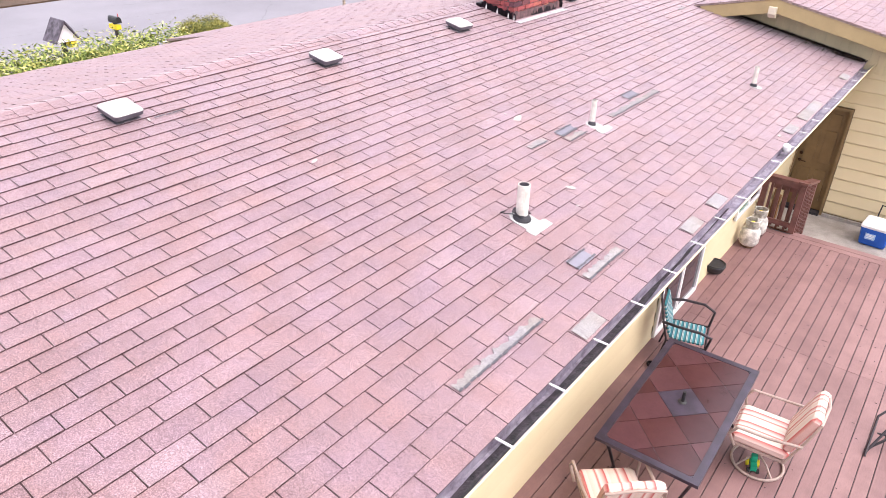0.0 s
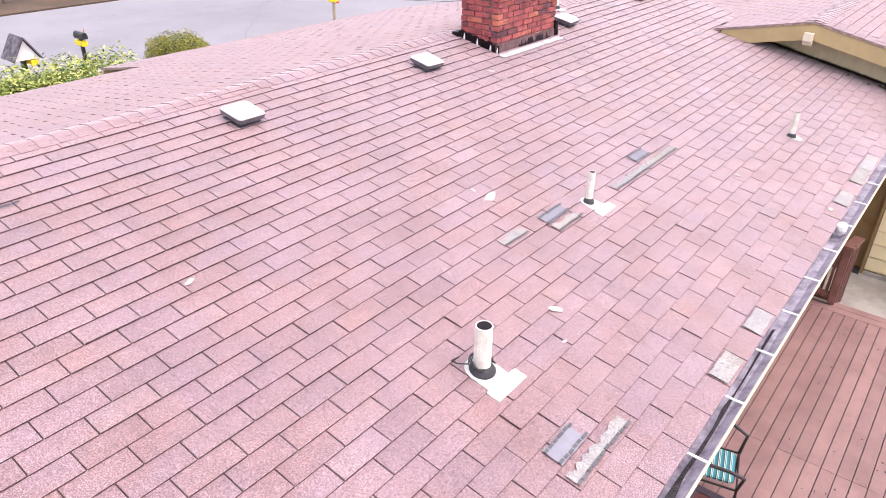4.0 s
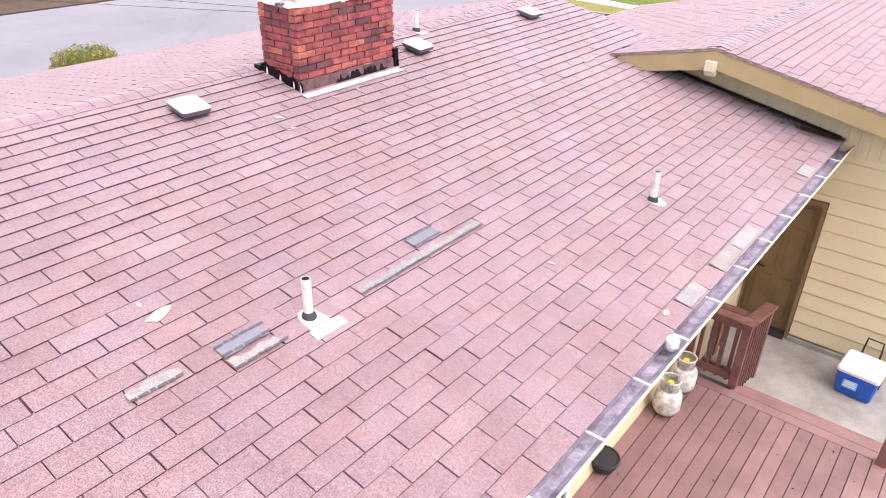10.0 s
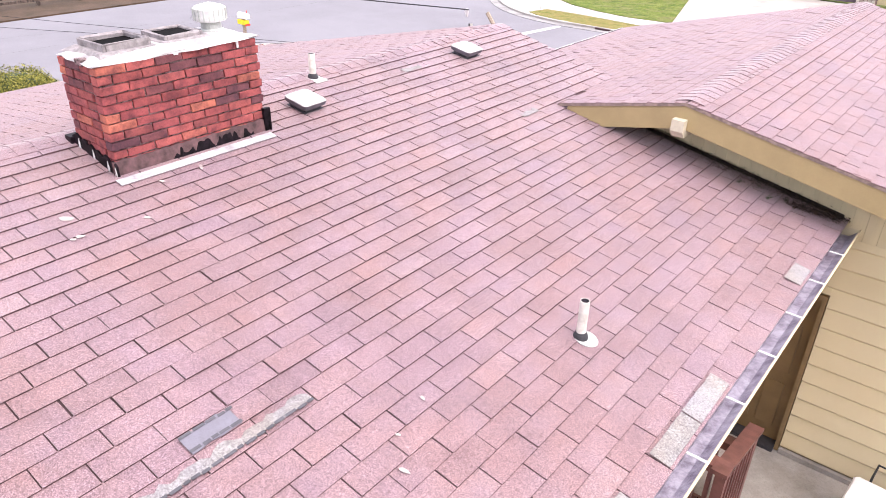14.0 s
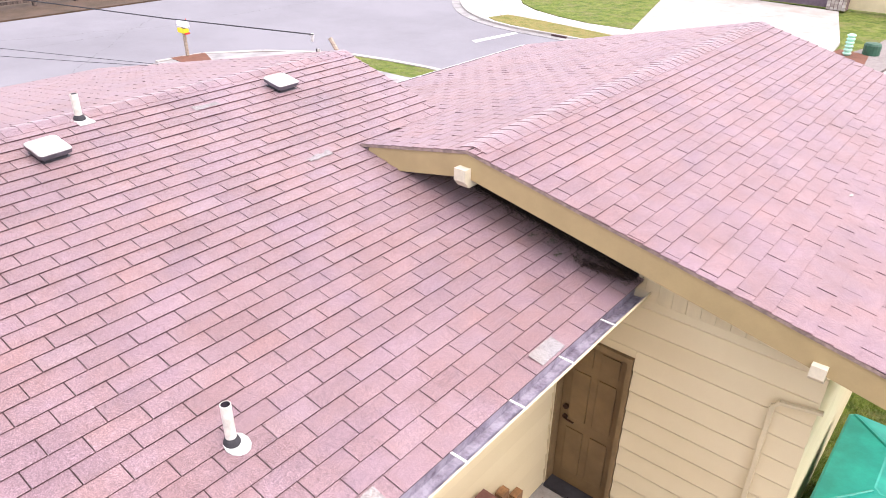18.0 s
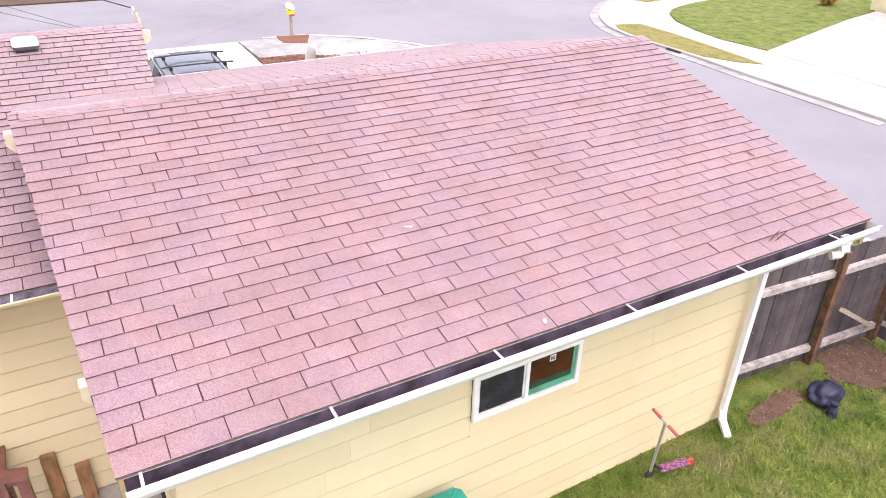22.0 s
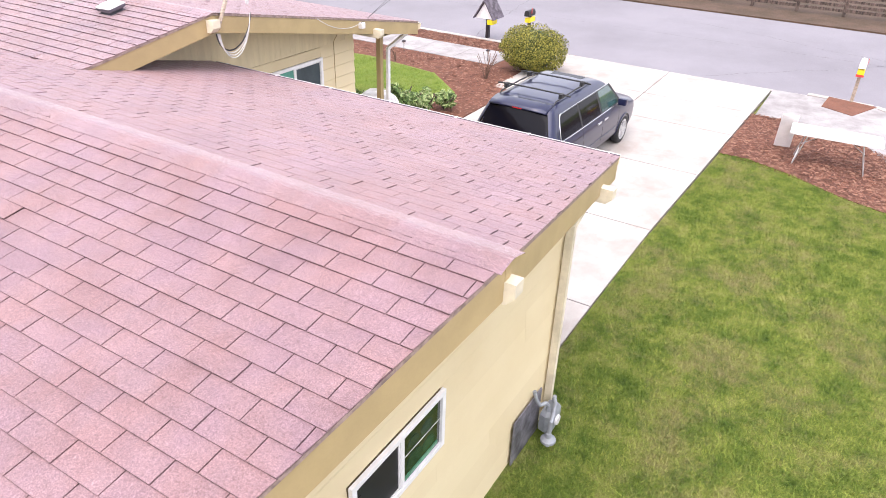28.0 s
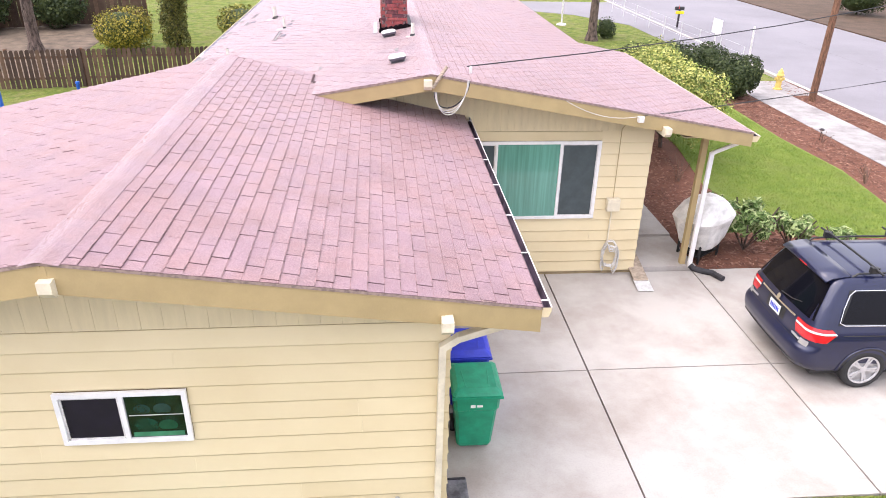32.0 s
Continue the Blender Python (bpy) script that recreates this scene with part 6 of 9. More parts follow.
while x < 3.6:
    for y0, y1 in ((2.0, 3.3), (3.304, 8.35), (8.354, 11.5)):
        w = 0.1345
        key = (y0, y1)
        if key not in deck_meshes:
            deck_meshes[key] = mesh_of("deck_board", box(0, w, y0, y1, DZ - 0.03, DZ, bevel=0.004), deck_mat)
        b = new("deck_board", deck_meshes[key])
        b.parent = deck
        b.location = (x, dr.uniform(-0.002, 0.002), dr.uniform(-0.0015, 0.0015))
    x += 0.1425
for k, (y0, y1, z) in enumerate(((11.505, 11.64, DZ), (11.645, 11.78, DZ), (11.79, 12.06, DZ - 0.17))):
    part("edge_board", box(-1.62 if k < 2 else -1.58, 3.6, y0, y1, z - 0.035, z, bevel=0.004), deck_mat, deck)
part("edge_board", box(M_WALL_E + 0.03, -1.62, 11.505, 11.64, DZ - 0.035, DZ, bevel=0.004), deck_mat, deck)
part("riser", box(-1.6, 3.6, 11.76, 11.785, 0.1, DZ - 0.036), rail_mat, deck)
part("riser", box(-1.57, 3.6, 12.03, 12.055, 0.1, DZ - 0.206), rail_mat, deck)
part("substructure", box(M_WALL_E + 0.02, 3.6, 2.0, 11.75, 0.0, DZ - 0.034), vent_dark, deck)
landing = tagged(ground_poly("landing", [(M_WALL_E, 11.6), (3.2, 11.6), (3.2, 13.3), (0.05, 13.3), (0.05, 13.85), (M_WALL_E, 13.85)], 0.19, slab_old, thick=0.25), "old stained grey concrete landing by the door", "landing", kind="structure")
part("wall_footing", box(-1.5, 0.02, 13.80, 13.855, 0.19, 0.25), slab_old, garage_walls["s"])

# dry crumbs and leaf bits on the boards
sv, sf = [], []
for k in range(420):
    cx, cy = dr.uniform(-2.1, 3.2), dr.uniform(2.0, 11.4)
    a, l, w = dr.uniform(0, 6.3), dr.uniform(0.006, 0.022), dr.uniform(0.004, 0.01)
    c, q, n0 = math.cos(a), math.sin(a), len(sv)
    sv += [(cx - c * l, cy - q * l, DZ + 0.004), (cx + q * w, cy - c * w, DZ + 0.009), (cx + c * l, cy + q * l, DZ + 0.005), (cx - q * w, cy + c * w, DZ + 0.006)]
    sf.append((n0, n0 + 1, n0 + 2, n0 + 3))
tagged(raw_part("deck_specks", sv, sf, tar_shade_mat), "dark dry leaf crumbs on the deck", "leaf litter", kind="stuff")

railing = thing("deck_railing", "dark brown painted wooden stair railing on the deck", "railing")
def rail_run(p0, p1, z0, z1, n, caps):
    p0, p1 = Vector(p0), Vector(p1)
    d = (p1 - p0).normalized()
    m = Matrix.Translation(p0) @ Vector((d.x, d.y, 0)).to_track_quat("X", "Z").to_matrix().to_4x4()
    L = (p1 - p0).length
    part("top_rail", box(-0.07, L + 0.07, -0.07, 0.07, z1, z1 + 0.04, m, bevel=0.005), rail_mat, railing)
    part("rail", box(0.03, L - 0.03, -0.02, 0.02, z1 - 0.09, z1 - 0.002, m), rail_mat, railing)
    part("rail", box(0.03, L - 0.03, -0.02, 0.02, z0 + 0.08, z0 + 0.16, m), rail_mat, railing)
    for k in range(n):
        u = 0.1 + (L - 0.2) * k / max(1, n - 1)
        part("baluster", box(u - 0.019, u + 0.019, -0.019 + 0.04, 0.019 + 0.04, z0 + 0.03, z1 - 0.004, m), rail_mat, railing)
    for u in caps:
        part("post", box(u - 0.045, u + 0.045, -0.045, 0.045, z0 - 0.0, z1 - 0.001, m), rail_mat, railing)
rail_run((-2.2, 11.72, 0), (-1.63, 11.72, 0), DZ, 1.52, 4, (0.0, 0.57))
# stair panel: its top rail falls with the steps
part("top_rail", prism([(11.56, 1.565), (12.76, 1.225), (12.76, 1.265), (11.56, 1.605)], "x", -1.70, -1.56), rail_mat, railing)
part("rail", prism([(11.66, 1.45), (12.70, 1.15), (12.70, 1.225), (11.66, 1.53)], "x", -1.65, -1.61), rail_mat, railing)
part("rail", prism([(11.80, 0.62), (12.70, 0.32), (12.70, 0.40), (11.80, 0.70)], "x", -1.65, -1.61), rail_mat, railing)
for k in range(7):
    yb = 11.78 + 0.13 * k
    part("baluster", box(-1.61, -1.572, yb - 0.019, yb + 0.019, 0.55 - 0.27 * (yb - 11.78), 1.49 - 0.285 * (yb - 11.78)), rail_mat, railing)
part("post", box(-1.675, -1.585, 12.66, 12.75, 0.19, 1.24), rail_mat, railing)
# cross panel back to the house wall
part("top_rail", box(-2.21, -1.70, 12.44, 12.57, 1.13, 1.17, bevel=0.005), rail_mat, railing)
part("rail", box(-2.21, -1.66, 12.485, 12.525, 1.04, 1.128), rail_mat, railing)
for k in range(4):
    part("baluster", box(-2.15 + 0.13 * k, -2.112 + 0.13 * k, 12.486, 12.524, 0.3, 1.038), rail_mat, railing)
part("rail", box(-2.21, -1.66, 12.487, 12.523, 0.25, 0.30), rail_mat, railing)
part("newel", box(-0.09, 0.01, 11.44, 11.54, DZ, 1.5, bevel=0.005), rail_mat, railing)
for yy, zt in ((12.80, 0.90), (13.06, 0.66)):
    part("raw_post", box(-2.23, -2.15, yy, yy + 0.13, 0.19, zt, bevel=0.005), lumber_mat, railing, "unpainted orange lumber post")


def propane(x, y, rz):
    t = thing("propane_tank", "rusty white propane tank on the deck", "propane tank", (x, y, DZ), rz, "propane tanks")
    part("foot_ring", lathe([(0.10, 0.0), (0.105, 0.0), (0.105, 0.035), (0.10, 0.035)], 20), rust_mat, t)
    part("vessel", lathe([(0.06, 0.02), (0.12, 0.04), (0.150, 0.09), (0.152, 0.22), (0.145, 0.28), (0.11, 0.335), (0.06, 0.355), (0.02, 0.36)], 24), tank_mat, t, smooth=True)
    part("collar", loft([[(0.105 * math.cos(a) * s, 0.105 * math.sin(a) * s, z) for a in [0.5 + 5.3 * k / 18 for k in range(19)] + [0.5 + 5.3 * k / 18 for k in range(18, -1, -1)]] for z, s in ((0.33, 1.0), (0.46, 1.0))], cap=False), tank_mat, t)
    part("collar_rim", tube([(0.105 * math.cos(0.5 + 5.3 * k / 18), 0.105 * math.sin(0.5 + 5.3 * k / 18), 0.46) for k in range(19)], 0.009, 6), tank_mat, t)
    part("valve", lathe([(0.02, 0.35), (0.022, 0.40), (0.035, 0.405), (0.035, 0.425), (0.001, 0.43)], 12), yellow_mat, t)
    return t


propane(-2.06, 10.80, 40)
propane(-2.08, 11.28, 200)

pot = thing("plant_pot", "glossy black empty bowl on the deck", "pot", (-2.20, 9.62, DZ))
part("bowl", lathe([(0.07, 0.0), (0.12, 0.03), (0.15, 0.10), (0.155, 0.16), (0.145, 0.165), (0.135, 0.10), (0.10, 0.04), (0.001, 0.035)], 22), car_trim, pot, smooth=True)
part("band", lathe([(0.150, 0.12), (0.158, 0.125), (0.158, 0.14), (0.15, 0.145)], 22), rubber_mat, pot)

cooler = thing("cooler", "blue wheeled cooler with white lid on concrete", "cooler", (-0.52, 13.28, 0.19), -4)
part("tub", loft([[(sx * (0.20 + 0.03 * k), sy * (0.215 + 0.03 * k), zz) for sx, sy in ((-1, -0.9), (-0.9, -1), (0.9, -1), (1, -0.9), (1, 0.9), (0.9, 1), (-0.9, 1), (-1, 0.9))] for zz, k in ((0.02, 0), (0.06, 0.3), (0.30, 1.0), (0.33, 1.05))]), cooler_blue, cooler)
part("lid", loft([[(sx * s, sy * s * 1.03, zz) for sx, sy in ((-0.24, -0.21), (-0.21, -0.24), (0.21, -0.24), (0.24, -0.21), (0.24, 0.21), (0.21, 0.24), (-0.21, 0.24), (-0.24, 0.21))] for zz, s in ((0.331, 1.0), (0.37, 1.02), (0.395, 0.95), (0.405, 0.75))]), white_mat, cooler)
part("label_plate", box(-0.13, 0.03, -0.253, -0.248, 0.14, 0.25), plain("pale_blue_label", (0.35, 0.55, 0.8), 0.4), cooler, "pale blue label with plain bars")
for zz in (0.165, 0.195, 0.22):
    part("label_bar", box(-0.115, 0.01, -0.256, -0.2525, zz, zz + 0.012), white_mat, cooler)
part("handle", tube([(-0.1, 0.24, 0.2), (-0.1, 0.27, 0.44), (-0.09, 0.28, 0.60), (0.09, 0.28, 0.60), (0.1, 0.27, 0.44), (0.1, 0.24, 0.2)], 0.012), car_trim, cooler)
for sx in (-0.2, 0.2):
    part("wheel", lathe([(0.001, -0.02), (0.06, -0.02), (0.065, 0), (0.06, 0.02), (0.001, 0.02)], 16), tyre_mat, cooler).matrix_basis = pose(sx, 0.2, 0.065, 0, 90, 0)

# patio table with slate tiles
table = thing("patio_table", "rectangular patio table with reddish slate tiles", "table", (-1.28, 5.66, DZ), 0)
table.matrix_world = pose(-1.28, 5.66, DZ, 0, 0, 1.5)
TX, TY, TH = 0.485, 0.965, 0.72
bm = bmesh.new()
for a in ((-TX, -TX + 0.07, -TY, TY), (TX - 0.07, TX, -TY, TY), (-TX + 0.07, TX - 0.07, -TY, -TY + 0.07), (-TX + 0.07, TX - 0.07, TY - 0.07, TY)):
    box(*a, TH - 0.035, TH, bm=bm)
part("table_rim", bm, table_rim, table)
part("table_bed", box(-TX + 0.07, TX - 0.07, -TY + 0.07, TY - 0.07, TH - 0.02, TH - 0.008), vent_dark, table)
# tiles lie on the diagonal and are cut at the rim
def clip_poly(poly, x0, x1, y0, y1):
    for ax, lim, keep in ((0, x0, 1), (0, x1, -1), (1, y0, 1), (1, y1, -1)):
        out = []
        for p, q in zip(poly, poly[1:] + poly[:1]):
            ip, iq = (p[ax] - lim) * keep >= 0, (q[ax] - lim) * keep >= 0
            if ip:
                out.append(p)
            if ip != iq:
                t = (lim - p[ax]) / (q[ax] - p[ax])
                out.append((p[0] + t * (q[0] - p[0]), p[1] + t * (q[1] - p[1])))
        poly = out
        if len(poly) < 3:
            return []
    return poly
T = 0.36
for i in range(-5, 6):
    for j in range(-5, 6):
        c = math.sqrt(0.5)
        sq = [((u - v) * c, (u + v) * c) for u, v in ((i * T + 0.003, j * T + 0.003), ((i + 1) * T - 0.003, j * T + 0.003), ((i + 1) * T - 0.003, (j + 1) * T - 0.003), (i * T + 0.003, (j + 1) * T - 0.003))]
        pc = clip_poly([(a, b - 0.2546) for a, b in sq], -TX + 0.075, TX - 0.075, -TY + 0.075, TY - 0.075)
        if pc:
            part("slate_tile", prism(pc, "z", TH - 0.008, TH - 0.002 + dr.uniform(-0.001, 0.001)), table_rim if (i, j) == (0, 0) or abs(sum(a for a, b in pc) / len(pc)) > TX - 0.22 and abs(sum(b for a, b in pc) / len(pc)) > TY - 0.2 else table_tile, table)
part("umbrella_stub", tube([(0, 0, 0.45), (0, 0, TH + 0.13)], 0.018, 10), car_trim, table)
part("umbrella_ring", lathe([(0.04, TH), (0.045, TH + 0.006), (0.02, TH + 0.014)], 16), car_trim, table)
for sx in (-1, 1):
    for sy in (-1, 1):
        part("leg", tube([(sx * (TX - 0.05), sy * (TY - 0.08), TH - 0.03), (sx * (TX - 0.10), sy * (TY - 0.18), 0.48), (sx * (TX - 0.16), sy * (TY - 0.22), 0.25), (sx * (TX - 0.08), sy * (TY - 0.14), 0.0)], 0.016), dark_iron, table)
part("apron", box(-TX + 0.06, TX - 0.06, -TY + 0.08, -TY + 0.1, TH - 0.09, TH - 0.036), dark_iron, table)


def cushion(x0, x1, y0, y1, z, t, bulge=0.035):
    rings = []
    for zz, s in ((z, 0.93), (z + t * 0.25, 1.0), (z + t * 0.75, 1.0), (z + t, 0.9), (z + t + bulge * 0.4, 0.6)):
        cx, cy, hx, hy = (x0 + x1) / 2, (y0 + y1) / 2, (x1 - x0) / 2 * s, (y1 - y0) / 2 * s
        rings.append([(cx + hx * a, cy + hy * b, zz) for a, b in ((-0.85, -1), (0.85, -1), (1, -0.85), (1, 0.85), (0.85, 1), (-0.85, 1), (-1, 0.85), (-1, -0.85))])
    return loft(rings)


def swivel_chair(x, y, rz):
    """Swivel rocker with striped cushions; it faces its own -y."""
    c = thing("patio_chair", "beige metal swivel patio chair with red striped cushions", "chair", (x, y, DZ), rz, "striped patio chairs")
    part("base_ring", tube([(0.25 * math.cos(2 * math.pi * k / 24), 0.25 * math.sin(2 * math.pi * k / 24), 0.02) for k in range(25)], 0.014, 8), beige_metal, c)
    part("pedestal", tube([(0, 0, 0.10), (0, 0, 0.36)], 0.03, 10), beige_metal, c)
    for a in (45, 135, 225, 315):
        part("base_spoke", tube([(0.25 * math.cos(radians(a)), 0.25 * math.sin(radians(a)), 0.02), (0.12 * math.cos(radians(a)), 0.12 * math.sin(radians(a)), 0.10), (0, 0, 0.12)], 0.011, 6), beige_metal, c)
    part("seat_frame", box(-0.27, 0.27, -0.27, 0.24, 0.35, 0.38, bevel=0.008), beige_metal, c)
    part("seat_cushion", cushion(-0.27, 0.27, -0.29, 0.24, 0.382, 0.10), cushion_mat, c, smooth=False)
    back = cushion(-0.26, 0.26, -0.27, 0.27, -0.05, 0.09)
    part("back_cushion", back, cushion_mat, c).matrix_basis = pose(0, 0.28, 0.73, 70, 0, 0)
    part("back_frame", tube([(-0.28, 0.22, 0.38), (-0.29, 0.33, 0.70), (-0.25, 0.41, 0.93), (0, 0.43, 0.98), (0.25, 0.41, 0.93), (0.29, 0.33, 0.70), (0.28, 0.22, 0.38)], 0.014), beige_metal, c)
    for s in (-1, 1):
        part("arm", tube([(s * 0.29, -0.24, 0.36), (s * 0.33, -0.30, 0.52), (s * 0.33, -0.24, 0.62), (s * 0.33, 0.05, 0.63), (s * 0.31, 0.33, 0.66)], 0.015), beige_metal, c)
    for k in range(-3, 4):
        part("cushion_tie", tube([(0.04 * k, 0.27 + 0.01 * abs(k), 0.52), (0.04 * k + 0.012, 0.30, 0.47)], 0.006, 5), cushion_mat, c) if abs(k) == 3 else None
    return c


ch1 = swivel_chair(-0.53, 6.12, -86)
copy_thing(ch1, pose(-1.38, 4.42, DZ, 0, 0, 222))


def sling_chair(x, y, rz):
    """Low-backed metal chair with a striped cushion; it faces its own -y."""
    c = thing("patio_chair", "black metal patio chair with turquoise striped seat", "chair", (x, y, DZ), rz)
    part("seat_cushion", cushion(-0.20, 0.20, -0.22, 0.18, 0.40, 0.04, 0.01), turq_mat, c)
    part("back_cushion", cushion(-0.20, 0.20, -0.22, 0.22, 0, 0.03, 0.005), turq_mat, c).matrix_basis = pose(0, 0.25, 0.64, 75, 0, 0)
    part("back_frame", tube([(-0.24, 0.2, 0.4), (-0.25, 0.28, 0.7), (-0.2, 0.34, 0.93), (0, 0.36, 0.97), (0.2, 0.34, 0.93), (0.25, 0.28, 0.7), (0.24, 0.2, 0.4)], 0.013), dark_iron, c)
    part("seat_frame", tube([(-0.24, 0.2, 0.4), (-0.25, -0.25, 0.4), (0.25, -0.25, 0.4), (0.24, 0.2, 0.4)], 0.013), dark_iron, c)
    for s in (-1, 1):
        part("arm", tube([(s * 0.26, 0.28, 0.66), (s * 0.31, 0.1, 0.67), (s * 0.32, -0.15, 0.66), (s * 0.29, -0.28, 0.60), (s * 0.25, -0.25, 0.41)], 0.017), dark_iron, c)
        part("leg", tube([(s * 0.25, -0.25, 0.4), (s * 0.27, -0.27, 0.0)], 0.013), dark_iron, c)
        part("leg", tube([(s * 0.24, 0.2, 0.4), (s * 0.27, 0.28, 0.0)], 0.013), dark_iron, c)
    return c


sling_chair(-1.80, 7.26, 105)

toy = thing("toy_tractor", "small green toy tractor with yellow wheels", "toy", (-0.55, 6.02, DZ), 20)
part("hood", box(-0.03, 0.03, -0.08, 0.07, 0.03, 0.09, bevel=0.01), bin_green, toy)
part("cab", box(-0.03, 0.03, 0.0, 0.06, 0.09, 0.15, bevel=0.01), bin_green, toy)
for sx, sy, r in ((-0.05, 0.04, 0.04), (0.05, 0.04, 0.04), (-0.045, -0.06, 0.025), (0.045, -0.06, 0.025)):
    w = part("wheel", lathe([(0.001, -0.012), (r, -0.012), (r, 0.012), (0.001, 0.012)], 12), yellow_mat if r > 0.03 else tyre_mat, toy)
    w.matrix_basis = pose(sx, sy, r, 0, 90, 0)

lounger = thing("folding_chair", "folded dark metal folding chair on the deck", "folding chair", (0.48, 7.2, DZ), 10)
for dx in (0, 0.16, 0.32):
    part("frame_loop", tube([(-0.2, -0.25 + dx * 0.3, 0.012), (-0.15 + dx, 0.1, 0.3), (0.12 + dx, 0.35, 0.52), (0.3 + dx, 0.2, 0.5), (0.3 + dx, -0.2, 0.25), (0.02, -0.3, 0.012)], 0.013), dark_iron, lounger)
for k in range(5):
    part("slat", tube([(-0.12 + 0.09 * k, 0.0 + 0.05 * k, 0.16 + 0.06 * k), (0.18 + 0.09 * k, -0.05 + 0.04 * k, 0.2 + 0.06 * k)], 0.01, 6), dark_iron, lounger)
leafy = thing("leaf_litter", "small black curled leaf on the deck", "leaf", (-2.02, 6.9, DZ))
part("curl", lathe([(0.02, 0.0), (0.05, 0.02), (0.06, 0.05), (0.045, 0.055), (0.03, 0.03)], 10), tar_shade_mat, leafy)

# ---- back yard ----
tub = thing("storage_box", "teal plastic storage box with moulded lid", "storage box", (0.69, 15.36, 0), 0)
LX, LY, LZ = 0.575, 0.83, 1.05
part("body", loft([[(sx * (LX - 0.09 + d), sy * (LY - 0.09 + d), z) for sx, sy in ((-1, -1), (1, -1), (1, 1), (-1, 1))] for z, d in ((0.0, -0.02), (0.85, 0.03), (0.93, 0.03))]), teal_mat, tub)
lid = bmesh.new()
oct_ring = lambda hx, hy, c, z: [(-hx + c, -hy, z), (hx - c, -hy, z), (hx, -hy + c, z), (hx, hy - c, z), (hx - c, hy, z), (-hx + c, hy, z), (-hx, hy - c, z), (-hx, -hy + c, z)]
part("lid", loft([oct_ring(LX, LY, 0.06, 0.91), oct_ring(LX, LY, 0.06, 0.985), oct_ring(LX - 0.02, LY - 0.02, 0.06, 1.0), oct_ring(0.14, 0.36, 0.06, 1.075), oct_ring(0.12, 0.34, 0.05, 1.072)], lid), teal_mat, tub)
for sx in (-1, 1):
    for sy in (-1, 1):
        part("lid_rib", tube([(sx * (LX - 0.05), sy * (LY - 0.05), 1.0), (sx * 0.14, sy * 0.36, 1.078)], 0.014, 6), teal_mat, tub)
part("lid_ridge", tube([(0, -0.36, 1.078), (0, 0.36, 1.078)], 0.014, 6), teal_mat, tub)
coil = thing("cable_coil", "dark coiled cable lying on the teal box", "cable", (0.82, 15.66, 1.05))
for k in range(9):
    r, ph = dr.uniform(0.07, 0.1), dr.uniform(0, 6)
    part("cable_loop", tube([(r * math.cos(ph + 2 * math.pi * a / 16) + dr.uniform(-0.008, 0.008), r * 0.85 * math.sin(ph + 2 * math.pi * a / 16), 0.012 + 0.012 * k + dr.uniform(0, 0.008)) for a in range(17)], 0.010, 6), navy_mat, coil)
part("plug", tube([(0.06, -0.09, 0.03), (0.1, -0.16, 0.03), (0.12, -0.19, 0.02)], 0.012, 8), white_old, coil)
part("clip", tube([(-0.1, 0.02, 0.1), (-0.02, -0.05, 0.12)], 0.012, 8), white_old, coil)

scooter = thing("kick_scooter", "kick scooter with pink grips and purple deck", "scooter", (0.32, 18.68, 0), -9)
part("footboard", box(-0.055, 0.055, 0.06, 0.46, 0.075, 0.095, bevel=0.008), purple_mat, scooter)
part("neck", tube([(0, 0.1, 0.085), (0, 0.02, 0.15), (0, -0.02, 0.2)], 0.02), car_trim, scooter)
part("stem", tube([(0, -0.05, 0.1), (0, -0.02, 0.5), (0, 0.0, 0.82)], 0.017), alloy_mat, scooter)
part("handlebar", tube([(-0.2, 0.0, 0.82), (0.2, 0.0, 0.82)], 0.013), alloy_mat, scooter)
for s in (-1, 1):
    part("grip", tube([(s * 0.06, 0, 0.82), (s * 0.22, 0, 0.82)], 0.019), pink_mat, scooter)
for yy in (-0.06, 0.5):
    w = part("wheel", lathe([(0.001, -0.014), (0.045, -0.014), (0.055, 0), (0.045, 0.014), (0.001, 0.014)], 16), tyre_mat if yy < 0 else red_mat, scooter)
    w.matrix_basis = pose(0, yy, 0.055, 0, 90, 0)

bag = thing("covered_bundle", "navy cloth bundle lying on the grass", "bag", (0.43, 21.62, 0))
bl = bmesh.new()
bmesh.ops.create_icosphere(bl, subdivisions=4, radius=1)
for v in bl.verts:
    n = noise.noise(v.co * 1.6) * 0.22 + noise.noise(v.co * 5) * 0.07
    v.co = Vector((v.co.x * 0.20, v.co.y * 0.25, max(v.co.z, -0.55) * 0.16 + 0.08)) * (1 + n)
part("cloth", bl, navy_mat, bag, smooth=True)
part("knot", loft([[(0.23 + 0.06 * math.cos(a) * s, -0.20 + 0.05 * math.sin(a) * s, z) for a in [k * 0.785 for k in range(8)]] for z, s in ((0.0, 1.3), (0.08, 1.2), (0.14, 0.6), (0.2, 0.9))]), navy_mat, bag)


def dirt_blob(cx, cy, rx, ry, turn, seed):
    """A worn patch with a frayed outline."""
    q = random.Random(seed)
    pts = []
    for k in range(40):
        a = 6.2832 * k / 40
        r = 1 + 0.22 * noise.noise(Vector((2.2 * math.cos(a), 2.2 * math.sin(a), seed))) + q.uniform(-0.1, 0.1)
        u, v = rx * r * math.cos(a), ry * r * math.sin(a)
        pts.append((cx + u * math.cos(turn) - v * math.sin(turn), cy + u * math.sin(turn) + v * math.cos(turn)))
    return tagged(ground_poly("dirt_patch", pts, 0.006, dirt_mat), "bare brown dirt worn into the lawn", "dirt", kind="structure"), pts


